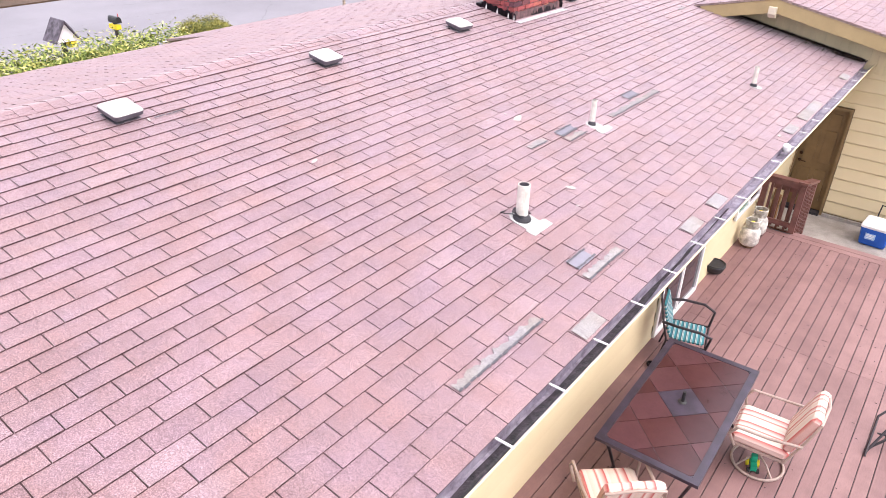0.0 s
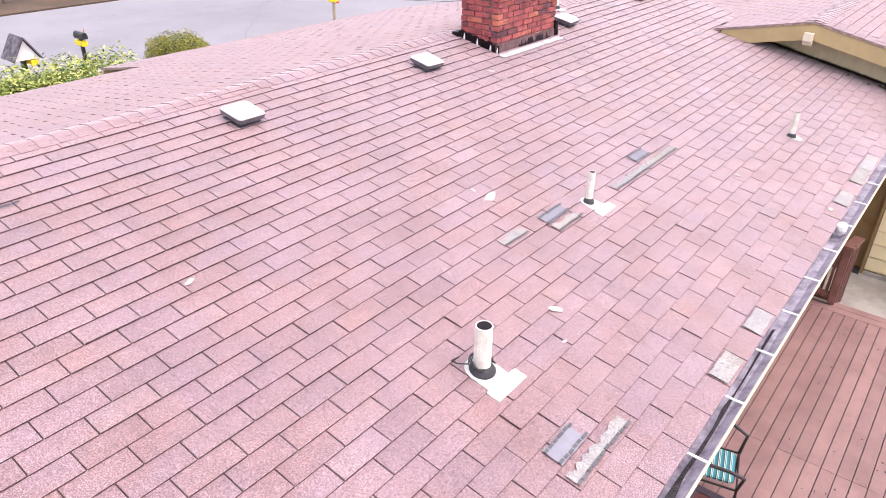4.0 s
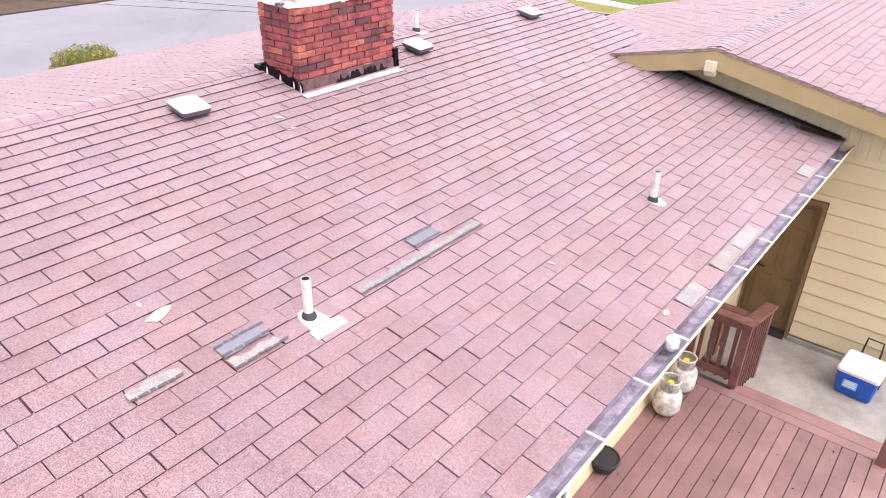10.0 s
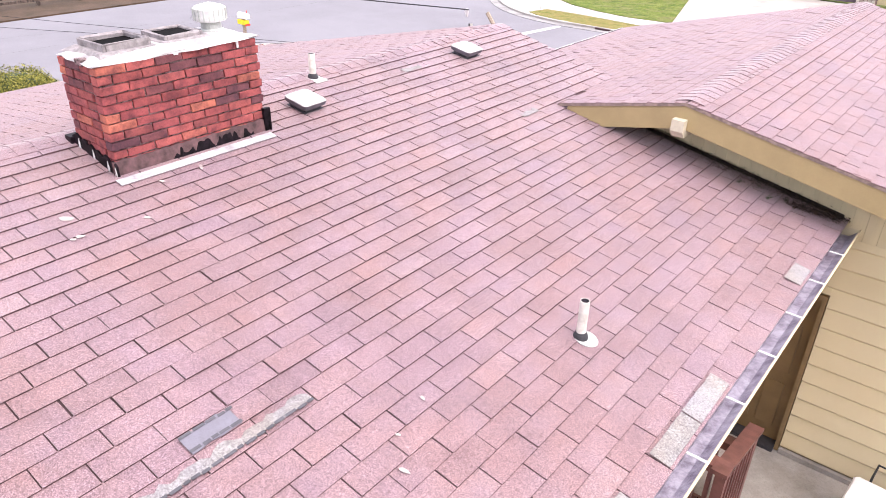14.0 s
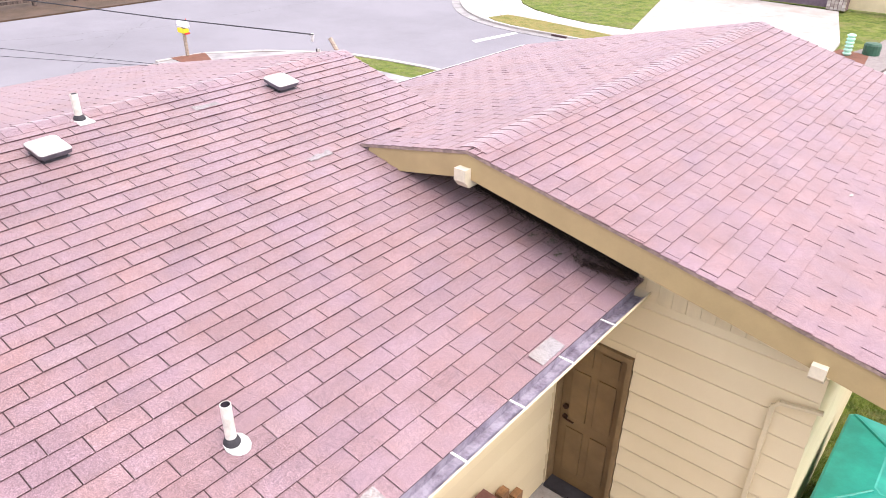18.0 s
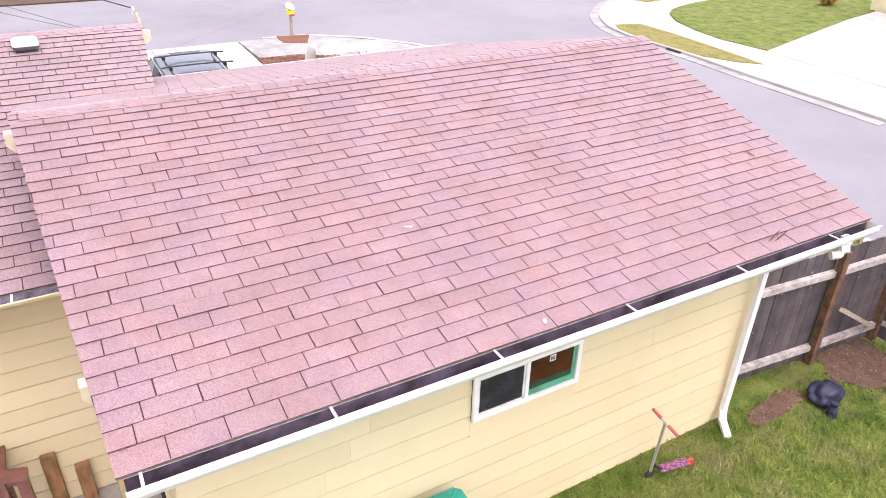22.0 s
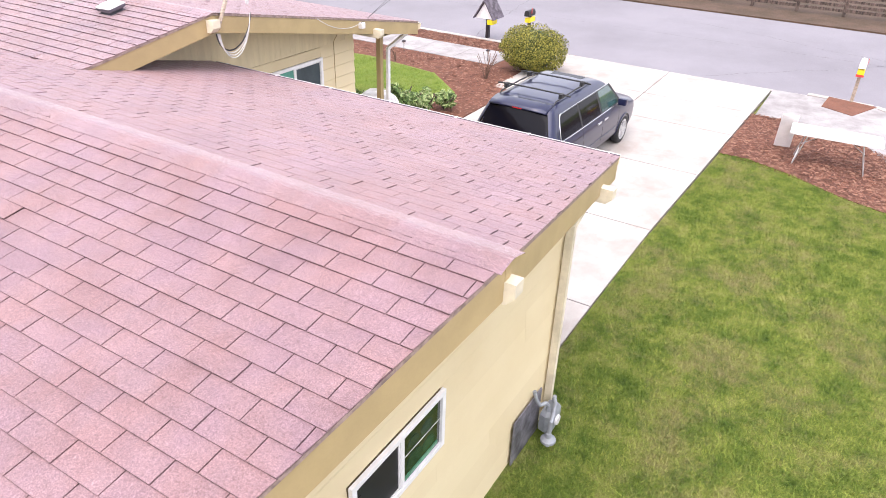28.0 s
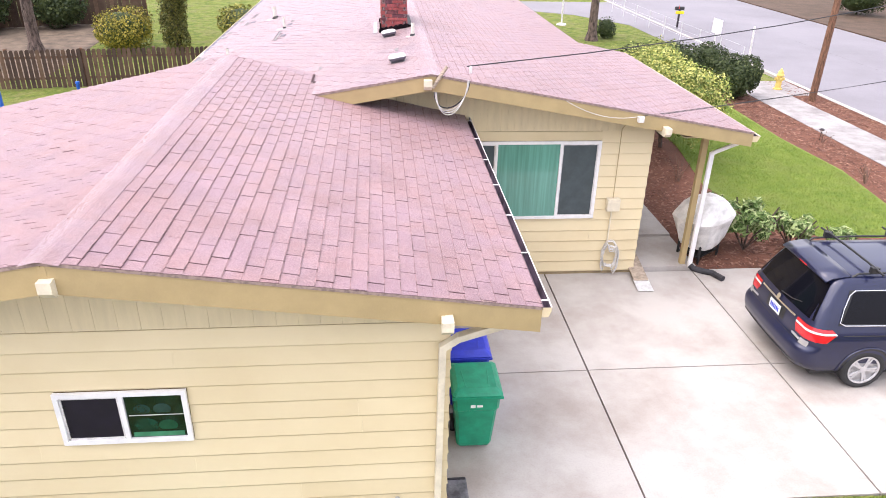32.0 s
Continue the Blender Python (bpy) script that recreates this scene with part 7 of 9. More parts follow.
DIRT = [dirt_blob(0.22, 20.9, 0.15, 0.55, 0.1, 1)[1], dirt_blob(0.15, 22.75, 0.55, 0.62, -0.2, 2)[1], dirt_blob(1.9, 22.4, 0.3, 0.25, 0, 3)[1]]


# crumbs of soil over the worn patches
cv, cf = [], []
for poly in DIRT:
    mx0, my0 = sum(p[0] for p in poly) / len(poly), sum(p[1] for p in poly) / len(poly)
    for k in range(260):
        a = poly[dr.randrange(len(poly))]
        u = math.sqrt(dr.random()) * 1.12
        cx, cy, r0 = mx0 + (a[0] - mx0) * u, my0 + (a[1] - my0) * u, dr.uniform(0.006, 0.022)
        n0 = len(cv)
        cv += [(cx - r0, cy, 0.004), (cx, cy - r0, 0.004), (cx + r0, cy, 0.004), (cx, cy + r0, 0.004), (cx, cy, 0.006 + r0)]
        cf += [(n0, n0 + 1, n0 + 4), (n0 + 1, n0 + 2, n0 + 4), (n0 + 2, n0 + 3, n0 + 4), (n0 + 3, n0, n0 + 4)]
tagged(raw_part("soil_crumbs", cv, cf, chip_mat), "loose brown crumbs of soil", "dirt", kind="stuff")


# ---- fences ----
def board_fence(name, label, p0, p1, h, mat, rails, rail_mat2, post_mat, width=0.14, gap=0.004, board_side=1, posts=True, top_cut=0.0):
    f = thing(name, label, "fence")
    p0, p1 = Vector((*p0, 0)), Vector((*p1, 0))
    d = (p1 - p0).normalized()
    m = Matrix.Translation(p0) @ d.to_track_quat("X", "Z").to_matrix().to_4x4()
    L = (p1 - p0).length
    width = L / max(1, round(L / width))
    me = mesh_of("board", box(0, width - gap, 0.022 * board_side - 0.009, 0.022 * board_side + 0.009, 0.02, h) if not top_cut else prism([(0, 0.02), (width - gap, 0.02), (width - gap, h - top_cut), (width * 0.7, h), (width * 0.3, h), (0, h - top_cut)], "y", 0.022 * board_side - 0.009, 0.022 * board_side + 0.009), mat)
    for k in range(round(L / width)):
        b = new("board", me)
        b.parent = f
        b.matrix_world = m @ pose(k * width, dr.uniform(-0.004, 0.004), dr.uniform(-0.02, 0.01), 0, dr.uniform(-0.3, 0.3), 0)
    if mat is wood_fence:
        # knots, each with a pale ring
        for k in range(int(L * 9)):
            u, z, r = dr.uniform(0.05, L - 0.05), dr.uniform(0.3, h - 0.1), dr.uniform(0.008, 0.016)
            pts = [(u + r * math.cos(q * 0.785), z + 1.5 * r * math.sin(q * 0.785)) for q in range(8)]
            y = 0.022 * board_side
            for yy in (y - 0.0135, y + 0.0135):
                part("knot", prism(pts, "y", yy - 0.001, yy + 0.001), knot_mat, f).matrix_world = m
    for z in rails:
        part("fence_rail", box(0, L, -0.045 * board_side - 0.02, -0.045 * board_side + 0.02 + 0.018 * board_side * 2, z, z + 0.085, m), rail_mat2, f)
    if posts:
        n = max(1, round(L / 2.4))
        for k in range(n + 1):
            u = L * k / n
            part("post", box(u - 0.05, u + 0.05, -0.075 * board_side - 0.045, -0.075 * board_side + 0.055, 0, h + 0.02, m), post_mat, f)
    return f


post_brown = plain("brown_fence_post", (0.17, 0.085, 0.05), 0.85, vary=0.25, scale=9)
board_fence("fence", "weathered grey board fence panel beside the garage", (-0.42, 20.16), (-0.235, 22.13), 1.78, wood_fence, (0.21, 1.41), rail_grey, post_brown, board_side=1)
gate = board_fence("fence_gate", "weathered grey board gate with diagonal brace", (-0.225, 22.24), (-0.14, 23.42), 1.78, wood_fence, (0.21, 1.41), rail_grey, post_brown, posts=False)
part("brace", tube([(-0.06, 22.3, 0.9), (-0.06, 23.25, 0.32)], 0.045, 4), wood_pale, gate)
part("gate_post", box(-0.19, -0.09, 23.43, 23.52, 0, 1.9), post_brown, gate)
board_fence("fence", "weathered grey board fence along the side yard", (14.0, 23.55), (-0.1, 23.55), 1.85, wood_fence, (0.25, 1.5), rail_grey, post_brown, board_side=-1)
board_fence("fence", "brown picket fence behind the back yard", (12.5, -0.1), (0.2, -1.8), 1.38, wood_brown, (0.3, 1.05), post_brown, post_brown, width=0.17, gap=0.04, board_side=-1, top_cut=0.05)
board_fence("fence", "far brown board fence of the neighbouring yard", (30, -8.0), (7.2, -16.3), 1.75, wood_brown, (0.3, 1.3), post_brown, post_brown, width=0.2, board_side=-1)

kid_chair = thing("plastic_chair", "cyan moulded plastic child's chair by the wall", "chair", (-3.33, 20.76, 0), 10)
cyan_mat = plain("cyan_plastic", (0.05, 0.62, 0.60), 0.4, vary=0.06)
part("backrest", loft([[(w * a, d + b, z) for a, b in ((-0.85, -0.03), (0.85, -0.03), (1, 0), (0.85, 0.03), (-0.85, 0.03), (-1, 0))] for z, w, d in ((0.0, 0.2, 0.0), (0.4, 0.2, -0.02), (0.75, 0.17, -0.06), (0.88, 0.12, -0.08))]), cyan_mat, kid_chair)
part("seat", box(-0.2, 0.2, 0.02, 0.34, 0.30, 0.35, bevel=0.02), cyan_mat, kid_chair)
for sx in (-0.17, 0.17):
    part("leg", box(sx - 0.03, sx + 0.03, 0.26, 0.33, 0.0, 0.31, bevel=0.01), cyan_mat, kid_chair)

# ---- minivan ----
van = thing("minivan", "dark blue-grey minivan with roof bars parked on concrete", "car", (-11.64, 16.77, 0), 178.7)
# van axes: x from the rear bumper (0) to the nose (5.1), y to its left; the shell is built of level rings
VAN_W = ((0.24, 0.86), (0.30, 0.925), (0.38, 0.955), (0.52, 0.972), (0.70, 0.980), (0.84, 0.974), (0.95, 0.955), (1.02, 0.930), (1.10, 0.905), (1.30, 0.838), (1.50, 0.762), (1.60, 0.718), (1.66, 0.678), (1.705, 0.61), (1.735, 0.50), (1.752, 0.34), (1.758, 0.18))
VAN_REAR = ((0.24, 0.20), (0.32, 0.06), (0.40, 0.01), (0.50, -0.02), (0.62, -0.02), (0.665, 0.0), (0.69, 0.05), (0.72, 0.075), (0.90, 0.085), (1.00, 0.10), (1.10, 0.135), (1.30, 0.225), (1.50, 0.325), (1.62, 0.39), (1.665, 0.43), (1.705, 0.52), (1.735, 0.68), (1.752, 0.95), (1.758, 1.2))
VAN_NOSE = ((0.24, 4.90), (0.34, 5.05), (0.48, 5.10), (0.60, 5.10), (0.72, 5.08), (0.82, 5.01), (0.90, 4.87), (0.96, 4.62), (1.01, 4.30), (1.04, 4.14), (1.10, 3.99), (1.30, 3.66), (1.50, 3.35), (1.60, 3.18), (1.66, 3.05), (1.705, 2.90), (1.735, 2.65), (1.752, 2.3), (1.758, 2.0))


def van_at(table, z):
    return float(np.interp(z, [a for a, b in table], [b for a, b in table]))


def van_corner(z, rear):
    c = float(np.interp(z, (0.3, 0.7, 1.0, 1.3, 1.7), (0.30, 0.26, 0.22, 0.18, 0.14) if rear else (0.55, 0.52, 0.42, 0.16, 0.12)))
    return min(c, 0.9 * van_at(VAN_W, z))


def van_ring(z, grow=0.0, n=8):
    """The outline at height z, from the middle of the tail round the left side to the nose and back."""
    w, xr, xf = van_at(VAN_W, z) + grow, van_at(VAN_REAR, z) - grow, van_at(VAN_NOSE, z) + grow
    cr_, cf = van_corner(z, True), van_corner(z, False)
    bow = 0.05
    half = [(xr + bow * (y / w) ** 2, y) for y in np.linspace(0, w - cr_, 5)[:-1]]
    tail = bow * ((w - cr_) / w) ** 2
    half += [(xr + tail + cr_ * (1 - math.cos(a)), w - cr_ + cr_ * math.sin(a)) for a in np.linspace(0, math.pi / 2, n)]
    half += [(x, w + 0.012 * math.sin(math.pi * (x - xr) / (xf - xr))) for x in np.linspace(xr + tail + cr_, xf - cf, 9)[1:-1]]
    half += [(xf - cf + cf * math.sin(a), w - cf + cf * math.cos(a)) for a in np.linspace(0, math.pi / 2, n)]
    half += [(xf + 0.06 * (1 - (y / max(w - cf, 0.01)) ** 2), y) for y in np.linspace(w - cf, 0, 4)[1:]]
    return [(x, y, z) for x, y in half] + [(x, -y, z) for x, y in half[-2:0:-1]]


def van_side(x, z, s, off=0.0):
    """A point on the flank."""
    xr, xf = van_at(VAN_REAR, z), van_at(VAN_NOSE, z)
    return (x, s * (van_at(VAN_W, z) + 0.012 * math.sin(math.pi * min(1, max(0, (x - xr) / (xf - xr)))) + off), z)


def van_tail(y, z, off=0.0):
    """A point on the rounded tail."""
    w, c, xr = van_at(VAN_W, z), van_corner(z, True), van_at(VAN_REAR, z)
    u = abs(y)
    if u <= w - c:
        return (xr + 0.05 * (u / w) ** 2 - off, y, z)
    a = math.asin(min(1.0, (u - w + c) / c))
    return (xr + 0.05 * ((w - c) / w) ** 2 + c * (1 - math.cos(a)) - off * math.cos(a), math.copysign(u + off * math.sin(a), y), z)


def sheet(name, rows, mat, label="", flip=False):
    """A curved panel through a grid of points."""
    bm = bmesh.new()
    g = [[bm.verts.new(p) for p in r] for r in rows]
    for a, b in zip(g, g[1:]):
        for i in range(len(a) - 1):
            q = (a[i], a[i + 1], b[i + 1], b[i])
            bm.faces.new(q[::-1] if flip else q)
    return part(name, bm, mat, van, label, smooth=True)


VAN_Z = sorted({*np.linspace(0.24, 1.0, 22).round(3), *np.linspace(1.0, 1.66, 18).round(3), 1.685, 1.705, 1.72, 1.735, 1.745, 1.752, 1.758})
body = part("body", loft([van_ring(float(z)) for z in VAN_Z]), car_mat, van, smooth=True)
body.data.set_sharp_from_angle(angle=math.radians(50))
tint_glass = plain("green_tinted_car_glass", (0.035, 0.085, 0.08), 0.06, vary=0.1, bump=0.0, coat=0.6)


def flank_glass(name, s, lo, hi, z0, z1, mat, off):
    """Side glass between a rear edge and a front edge that may lean: lo and hi give x at the sill and at the top."""
    rows = []
    for i in range(7):
        f = i / 6
        z = z0 + (z1 - z0) * f
        a, b = lo[0] + (lo[1] - lo[0]) * f, hi[0] + (hi[1] - hi[0]) * f
        rows.append([van_side(a + (b - a) * k / 8, z, s, off) for k in range(9)])
    return sheet(name, rows, mat, flip=s < 0)


for s in (-1, 1):
    flank_glass("window_surround", s, (0.50, 0.64), (3.78, 3.30), 1.075, 1.565, car_trim, 0.003)
    flank_glass("quarter_window", s, (0.55, 0.70), (1.52, 1.50), 1.10, 1.54, car_glass, 0.007)
    flank_glass("sliding_door_window", s, (1.60, 1.58), (2.55, 2.50), 1.10, 1.54, car_glass, 0.007)
    flank_glass("front_door_window", s, (2.64, 2.60), (3.68, 3.20), 1.10, 1.54, tint_glass, 0.007)
    edge = [van_side(x, z, s, 0.010) for x, z in ((3.76, 1.075), (2.9, 1.075), (2.0, 1.075), (1.2, 1.075), (0.60, 1.08), (0.52, 1.12), (0.56, 1.3), (0.64, 1.5), (0.72, 1.56), (1.5, 1.568), (2.4, 1.568), (3.25, 1.565))]
    part("window_trim", tube(edge, 0.009, 6), chrome_mat, van, "bright window moulding")
    part("door_seam", tube([van_side(1.56, z, s, 0.0005) for z in (0.34, 0.5, 0.7, 0.9, 1.06)], 0.005, 5), car_trim, van)
    part("door_seam", tube([van_side(2.60, z, s, 0.0005) for z in (0.30, 0.5, 0.7, 0.9, 1.06)], 0.005, 5), car_trim, van)
    part("door_seam", tube([van_side(3.62 - 0.1 * (1.0 - z), z, s, 0.0005) for z in (0.32, 0.5, 0.7, 0.9, 1.04)], 0.005, 5), car_trim, van)
    part("slide_track", tube([van_side(x, 0.925, s, 0.001) for x in (0.60, 0.9, 1.2, 1.5)], 0.008, 6), car_trim, van)
    part("side_moulding", tube([van_side(x, 0.56, s, 0.002) for x in (1.62, 2.2, 2.9, 3.5)], 0.011, 6), car_mat, van)
    for xx in (2.42, 2.78):
        p = van_side(xx, 0.93, s, 0.012)
        part("door_handle", box(xx - 0.10, xx + 0.10, p[1] - 0.014, p[1] + 0.014, 0.915, 0.95, bevel=0.010), alloy_mat, van, "bright door handle")
    part("mirror", box(3.50, 3.64, s * 1.03 - 0.11, s * 1.03 + 0.09, 1.05, 1.20, bevel=0.035), car_mat, van)
    # tail light: clear above, red below, wrapped round the corner
    for nm, z0, z1, mat, lab in (("tail_light", 0.815, 0.935, tail_red, "red tail light"), ("turn_light", 0.938, 0.968, lamp_clear, "clear turn light"), ("tail_light_top", 0.971, 1.02, tail_red, "red tail light")):
        rows = []
        for i in range(4):
            z = z0 + (z1 - z0) * i / 3
            w, c = van_at(VAN_W, z), van_corner(z, True)
            run = [van_tail(s * y, z, 0.012) for y in np.linspace(0.55 + 0.5 * max(0, 0.93 - z), w - 0.02 * c, 12)]
            run += [van_side(x, z, s, 0.012) for x in np.linspace(run[-1][0] + 0.04, 0.50 - 1.1 * abs(z - 0.945), 3)]
            rows.append(run)
        sheet(nm, rows, mat, lab, flip=s > 0)
    sheet("reflector", [[van_tail(s * y, z, 0.006) for y in np.linspace(0.74, 0.88, 5)] for z in (0.70, 0.74, 0.785)], alloy_mat, "pale corner of the bumper", flip=s > 0)
    for ax in (1.06, 4.02):
        wheel = new("wheel")
        wheel.parent = van
        wheel.matrix_basis = pose(ax, s * 0.885, 0.335, -90 * s, 0, 0)
        part("tyre", lathe([(0.22, -0.11), (0.30, -0.11), (0.330, -0.085), (0.335, 0.06), (0.318, 0.098), (0.245, 0.108), (0.235, 0.07)], 32), tyre_mat, wheel, smooth=True)
        part("hub", lathe([(0.232, 0.03), (0.232, 0.095), (0.218, 0.09), (0.21, 0.05), (0.05, 0.04), (0.05, 0.075), (0.001, 0.08)], 24), dark_iron, wheel)
        part("rim_edge", lathe([(0.238, 0.085), (0.240, 0.106), (0.214, 0.104), (0.212, 0.085)], 32), alloy_mat, wheel)
        part("hub_cap", lathe([(0.062, 0.06), (0.06, 0.098), (0.001, 0.103)], 16), alloy_mat, wheel)
        for k in range(5):
            for d in (-7, 7):
                part("spoke", box(0.05, 0.222, -0.017, 0.017, 0.078, 0.100, pose(0, 0, 0, 0, 0, k * 72 + d), bevel=0.006), alloy_mat, wheel)
        arch = [van_side(ax + 0.40 * math.cos(a), 0.335 + 0.39 * math.sin(a), s, 0.004) for a in np.linspace(-0.10, math.pi + 0.10, 22)]
        part("wheel_arch", tube(arch, 0.014, 6), car_mat, van)
        # black disc laid on the closed flank paints the shade of the wheel well
        bm = bmesh.new()
        rim = [bm.verts.new(p) for p in [van_side(ax + 0.385 * math.cos(a), max(0.25, 0.335 + 0.375 * math.sin(a)), s, 0.002) for a in np.linspace(0, 2 * math.pi, 33)[:-1]]]
        hub = bm.verts.new(van_side(ax, 0.335, s, 0.002))
        for i in range(32):
            q = (hub, rim[i], rim[(i + 1) % 32])
            bm.faces.new(q if s < 0 else q[::-1])
        bmesh.ops.recalc_face_normals(bm, faces=bm.faces)
        part("arch_shade", bm, car_trim, van)
    part("roof_rail", tube([(0.72, s * 0.60, 1.70), (0.80, s * 0.60, 1.755), (1.6, s * 0.605, 1.775), (2.35, s * 0.60, 1.765), (2.45, s * 0.595, 1.715)], 0.016, 8), car_trim, van)
    part("headlight", box(4.72, 4.95, s * 0.68 - 0.10, s * 0.68 + 0.10, 0.62, 0.76, bevel=0.035), lamp_clear, van)
sheet("rear_window", [[van_tail(y, z, 0.006) for y in np.linspace(-1, 1, 15) * (van_at(VAN_W, z) - 0.10)] for z in np.linspace(1.095, 1.60, 9)], car_glass, flip=True)
sheet("windscreen", [[(van_at(VAN_NOSE, z) + 0.06 * (1 - (y / 0.5) ** 2 * 0.4) + 0.004, y, z) for y in np.linspace(-0.52, 0.52, 7)] for z in np.linspace(1.06, 1.60, 6)], car_glass)
part("spoiler", loft([[(x, y, z + d) for y, d in ((-0.62, 0), (-0.3, 0.012), (0, 0.016), (0.3, 0.012), (0.62, 0), (0.62, -0.022), (0, -0.012), (-0.62, -0.022))] for x, z in ((0.335, 1.64), (0.42, 1.69), (0.60, 1.722), (0.70, 1.728))]), car_mat, van, smooth=True)
part("brake_light", box(0.328, 0.345, -0.10, 0.10, 1.630, 1.646), tail_red, van, "red brake light")
part("rear_wiper", tube([van_tail(0.02, 1.13, 0.02), van_tail(-0.25, 1.16, 0.025), van_tail(-0.45, 1.21, 0.02)], 0.009, 6), car_trim, van)
sheet("tailgate_bar", [[van_tail(y, z, 0.014) for y in np.linspace(-0.50, 0.50, 9)] for z in (0.985, 1.0, 1.015)], chrome_mat, "bright bar over the plate", flip=True)
part("badge", lathe([(0.030, 0), (0.045, 0.0), (0.045, 0.012), (0.030, 0.012)], 16), chrome_mat, van).matrix_basis = pose(0.10, 0, 1.055, 0, -76, 0)
sheet("plate_recess", [[van_tail(y, z, 0.004) for y in np.linspace(-0.26, 0.26, 5)] for z in (0.775, 0.87, 0.965)], car_trim, flip=True)
part("number_plate", box(0.062, 0.074, -0.155, 0.155, 0.79, 0.945, bevel=0.004), plain("pale_plate", (0.72, 0.76, 0.8), 0.4), van, "pale plate with plain bars")
for k in range(6):
    part("plate_bar", box(0.058, 0.0617, -0.12 + 0.042 * k, -0.094 + 0.042 * k, 0.83, 0.90), bin_blue, van)
part("tailgate_seam", tube([van_tail(y, 0.703, 0.001) for y in np.linspace(-0.72, 0.72, 9)], 0.006, 5), car_trim, van)
part("bumper_crease", tube([van_tail(y, 0.40, 0.002) for y in np.linspace(-0.9, 0.9, 13)], 0.010, 5), car_trim, van)
part("model_name", box(0.075, 0.098, 0.54, 0.74, 0.74, 0.765), alloy_mat, van)
part("model_name", box(0.075, 0.098, -0.74, -0.54, 0.74, 0.765), alloy_mat, van)
for xx in (1.02, 2.05):
    part("roof_bar", tube([(xx, -0.80, 1.835), (xx, -0.6, 1.85), (xx, 0, 1.855), (xx, 0.6, 1.85), (xx, 0.80, 1.835)], 0.017, 8), car_trim, van)
    for s in (-1, 1):
        part("bar_foot", box(xx - 0.06, xx + 0.06, s * 0.605 - 0.035, s * 0.605 + 0.035, 1.765, 1.86, bevel=0.014), car_trim, van)
part("roof_hatch", box(2.55, 2.80, -0.36, 0.36, 1.728, 1.739, bevel=0.004), car_glass, van)
part("underside", box(0.35, 4.7, -0.82, 0.82, 0.17, 0.27), car_trim, van)


# ---- driveway things ----
def bin_of(x, y, rz, mat, label):
    b = thing("wheelie_bin", label, "bin", (x, y, 0), rz, "wheeled bins")
    # front is -y
    part("tub", loft([[(sx * w, sy * d + o, z) for sx, sy in ((-0.86, -1), (0.86, -1), (1, -0.86), (1, 0.86), (0.86, 1), (-0.86, 1), (-1, 0.86), (-1, -0.86))] for z, w, d, o in ((0.06, 0.21, 0.21, 0.03), (0.10, 0.225, 0.225, 0.03), (0.72, 0.265, 0.285, 0.0), (0.74, 0.285, 0.305, 0.0), (0.95, 0.295, 0.325, 0.0), (0.97, 0.295, 0.325, 0.0))]), mat, b)
    part("lid", loft([[(sx * w, sy * d - 0.005, z + (0.03 if sy < 0 else 0.0) * 0) for sx, sy in ((-0.9, -1), (0.9, -1), (1, -0.9), (1, 0.9), (0.9, 1), (-0.9, 1), (-1, 0.9), (-1, -0.9))] for z, w, d in ((0.965, 0.315, 0.355), (1.0, 0.315, 0.355), (1.03, 0.29, 0.32), (1.06, 0.24, 0.26))]), mat, b)
    part("lid_rim", box(-0.32, 0.32, -0.372, -0.34, 0.955, 0.985, bevel=0.006), mat, b)
    part("handle", tube([(-0.24, 0.34, 0.93), (-0.2, 0.40, 0.95), (0.2, 0.40, 0.95), (0.24, 0.34, 0.93)], 0.016), mat, b)
    for s in (-1, 1):
        part("wheel", lathe([(0.001, -0.03), (0.11, -0.03), (0.125, 0), (0.11, 0.03), (0.001, 0.03)], 18), tyre_mat, b).matrix_basis = pose(s * 0.24, 0.22, 0.125, 0, 90, 0)
    for s in (-1, 1):
        part("lid_rib", tube([(s * 0.14, -0.25, 1.052), (s * 0.17, 0.1, 1.055)], 0.012, 6), mat, b)
    return b


gb1 = bin_of(-6.74, 18.52, 180, bin_green, "green wheeled bin with lid against yellow wall")
def bar_mark(owner, x0, x1, y, z0, z1):
    part("logo_mark", box(x0, x1, y - 0.003, y, z0, z1), white_mat, owner)
bar_mark(gb1, -0.08, -0.02, -0.312, 0.79, 0.835)
bar_mark(gb1, 0.0, 0.07, -0.312, 0.795, 0.83)
bin_of(-6.72, 17.70, 180, bin_blue, "blue wheeled bin with lid against yellow wall")
tray = thing("floor_scraper", "grey rubber tray leaning at the wall foot", "tray", (-6.42, 19.45, 0))
part("plate", box(-0.16, 0.14, -0.22, 0.22, 0.0, 0.02, bevel=0.006), plate_mat, tray)
part("rim", tube([(-0.15, -0.21, 0.03), (0.13, -0.21, 0.03), (0.13, 0.21, 0.03), (-0.15, 0.21, 0.03)], 0.016, 8), rubber_mat, tray)

grill = thing("barbecue_grill", "barbecue under a creased pale grey cover", "barbecue", (-12.05, 13.35, 0), 35)
grill.scale = (1.18, 1.18, 1.08)
gbm = bmesh.new()
rings = []
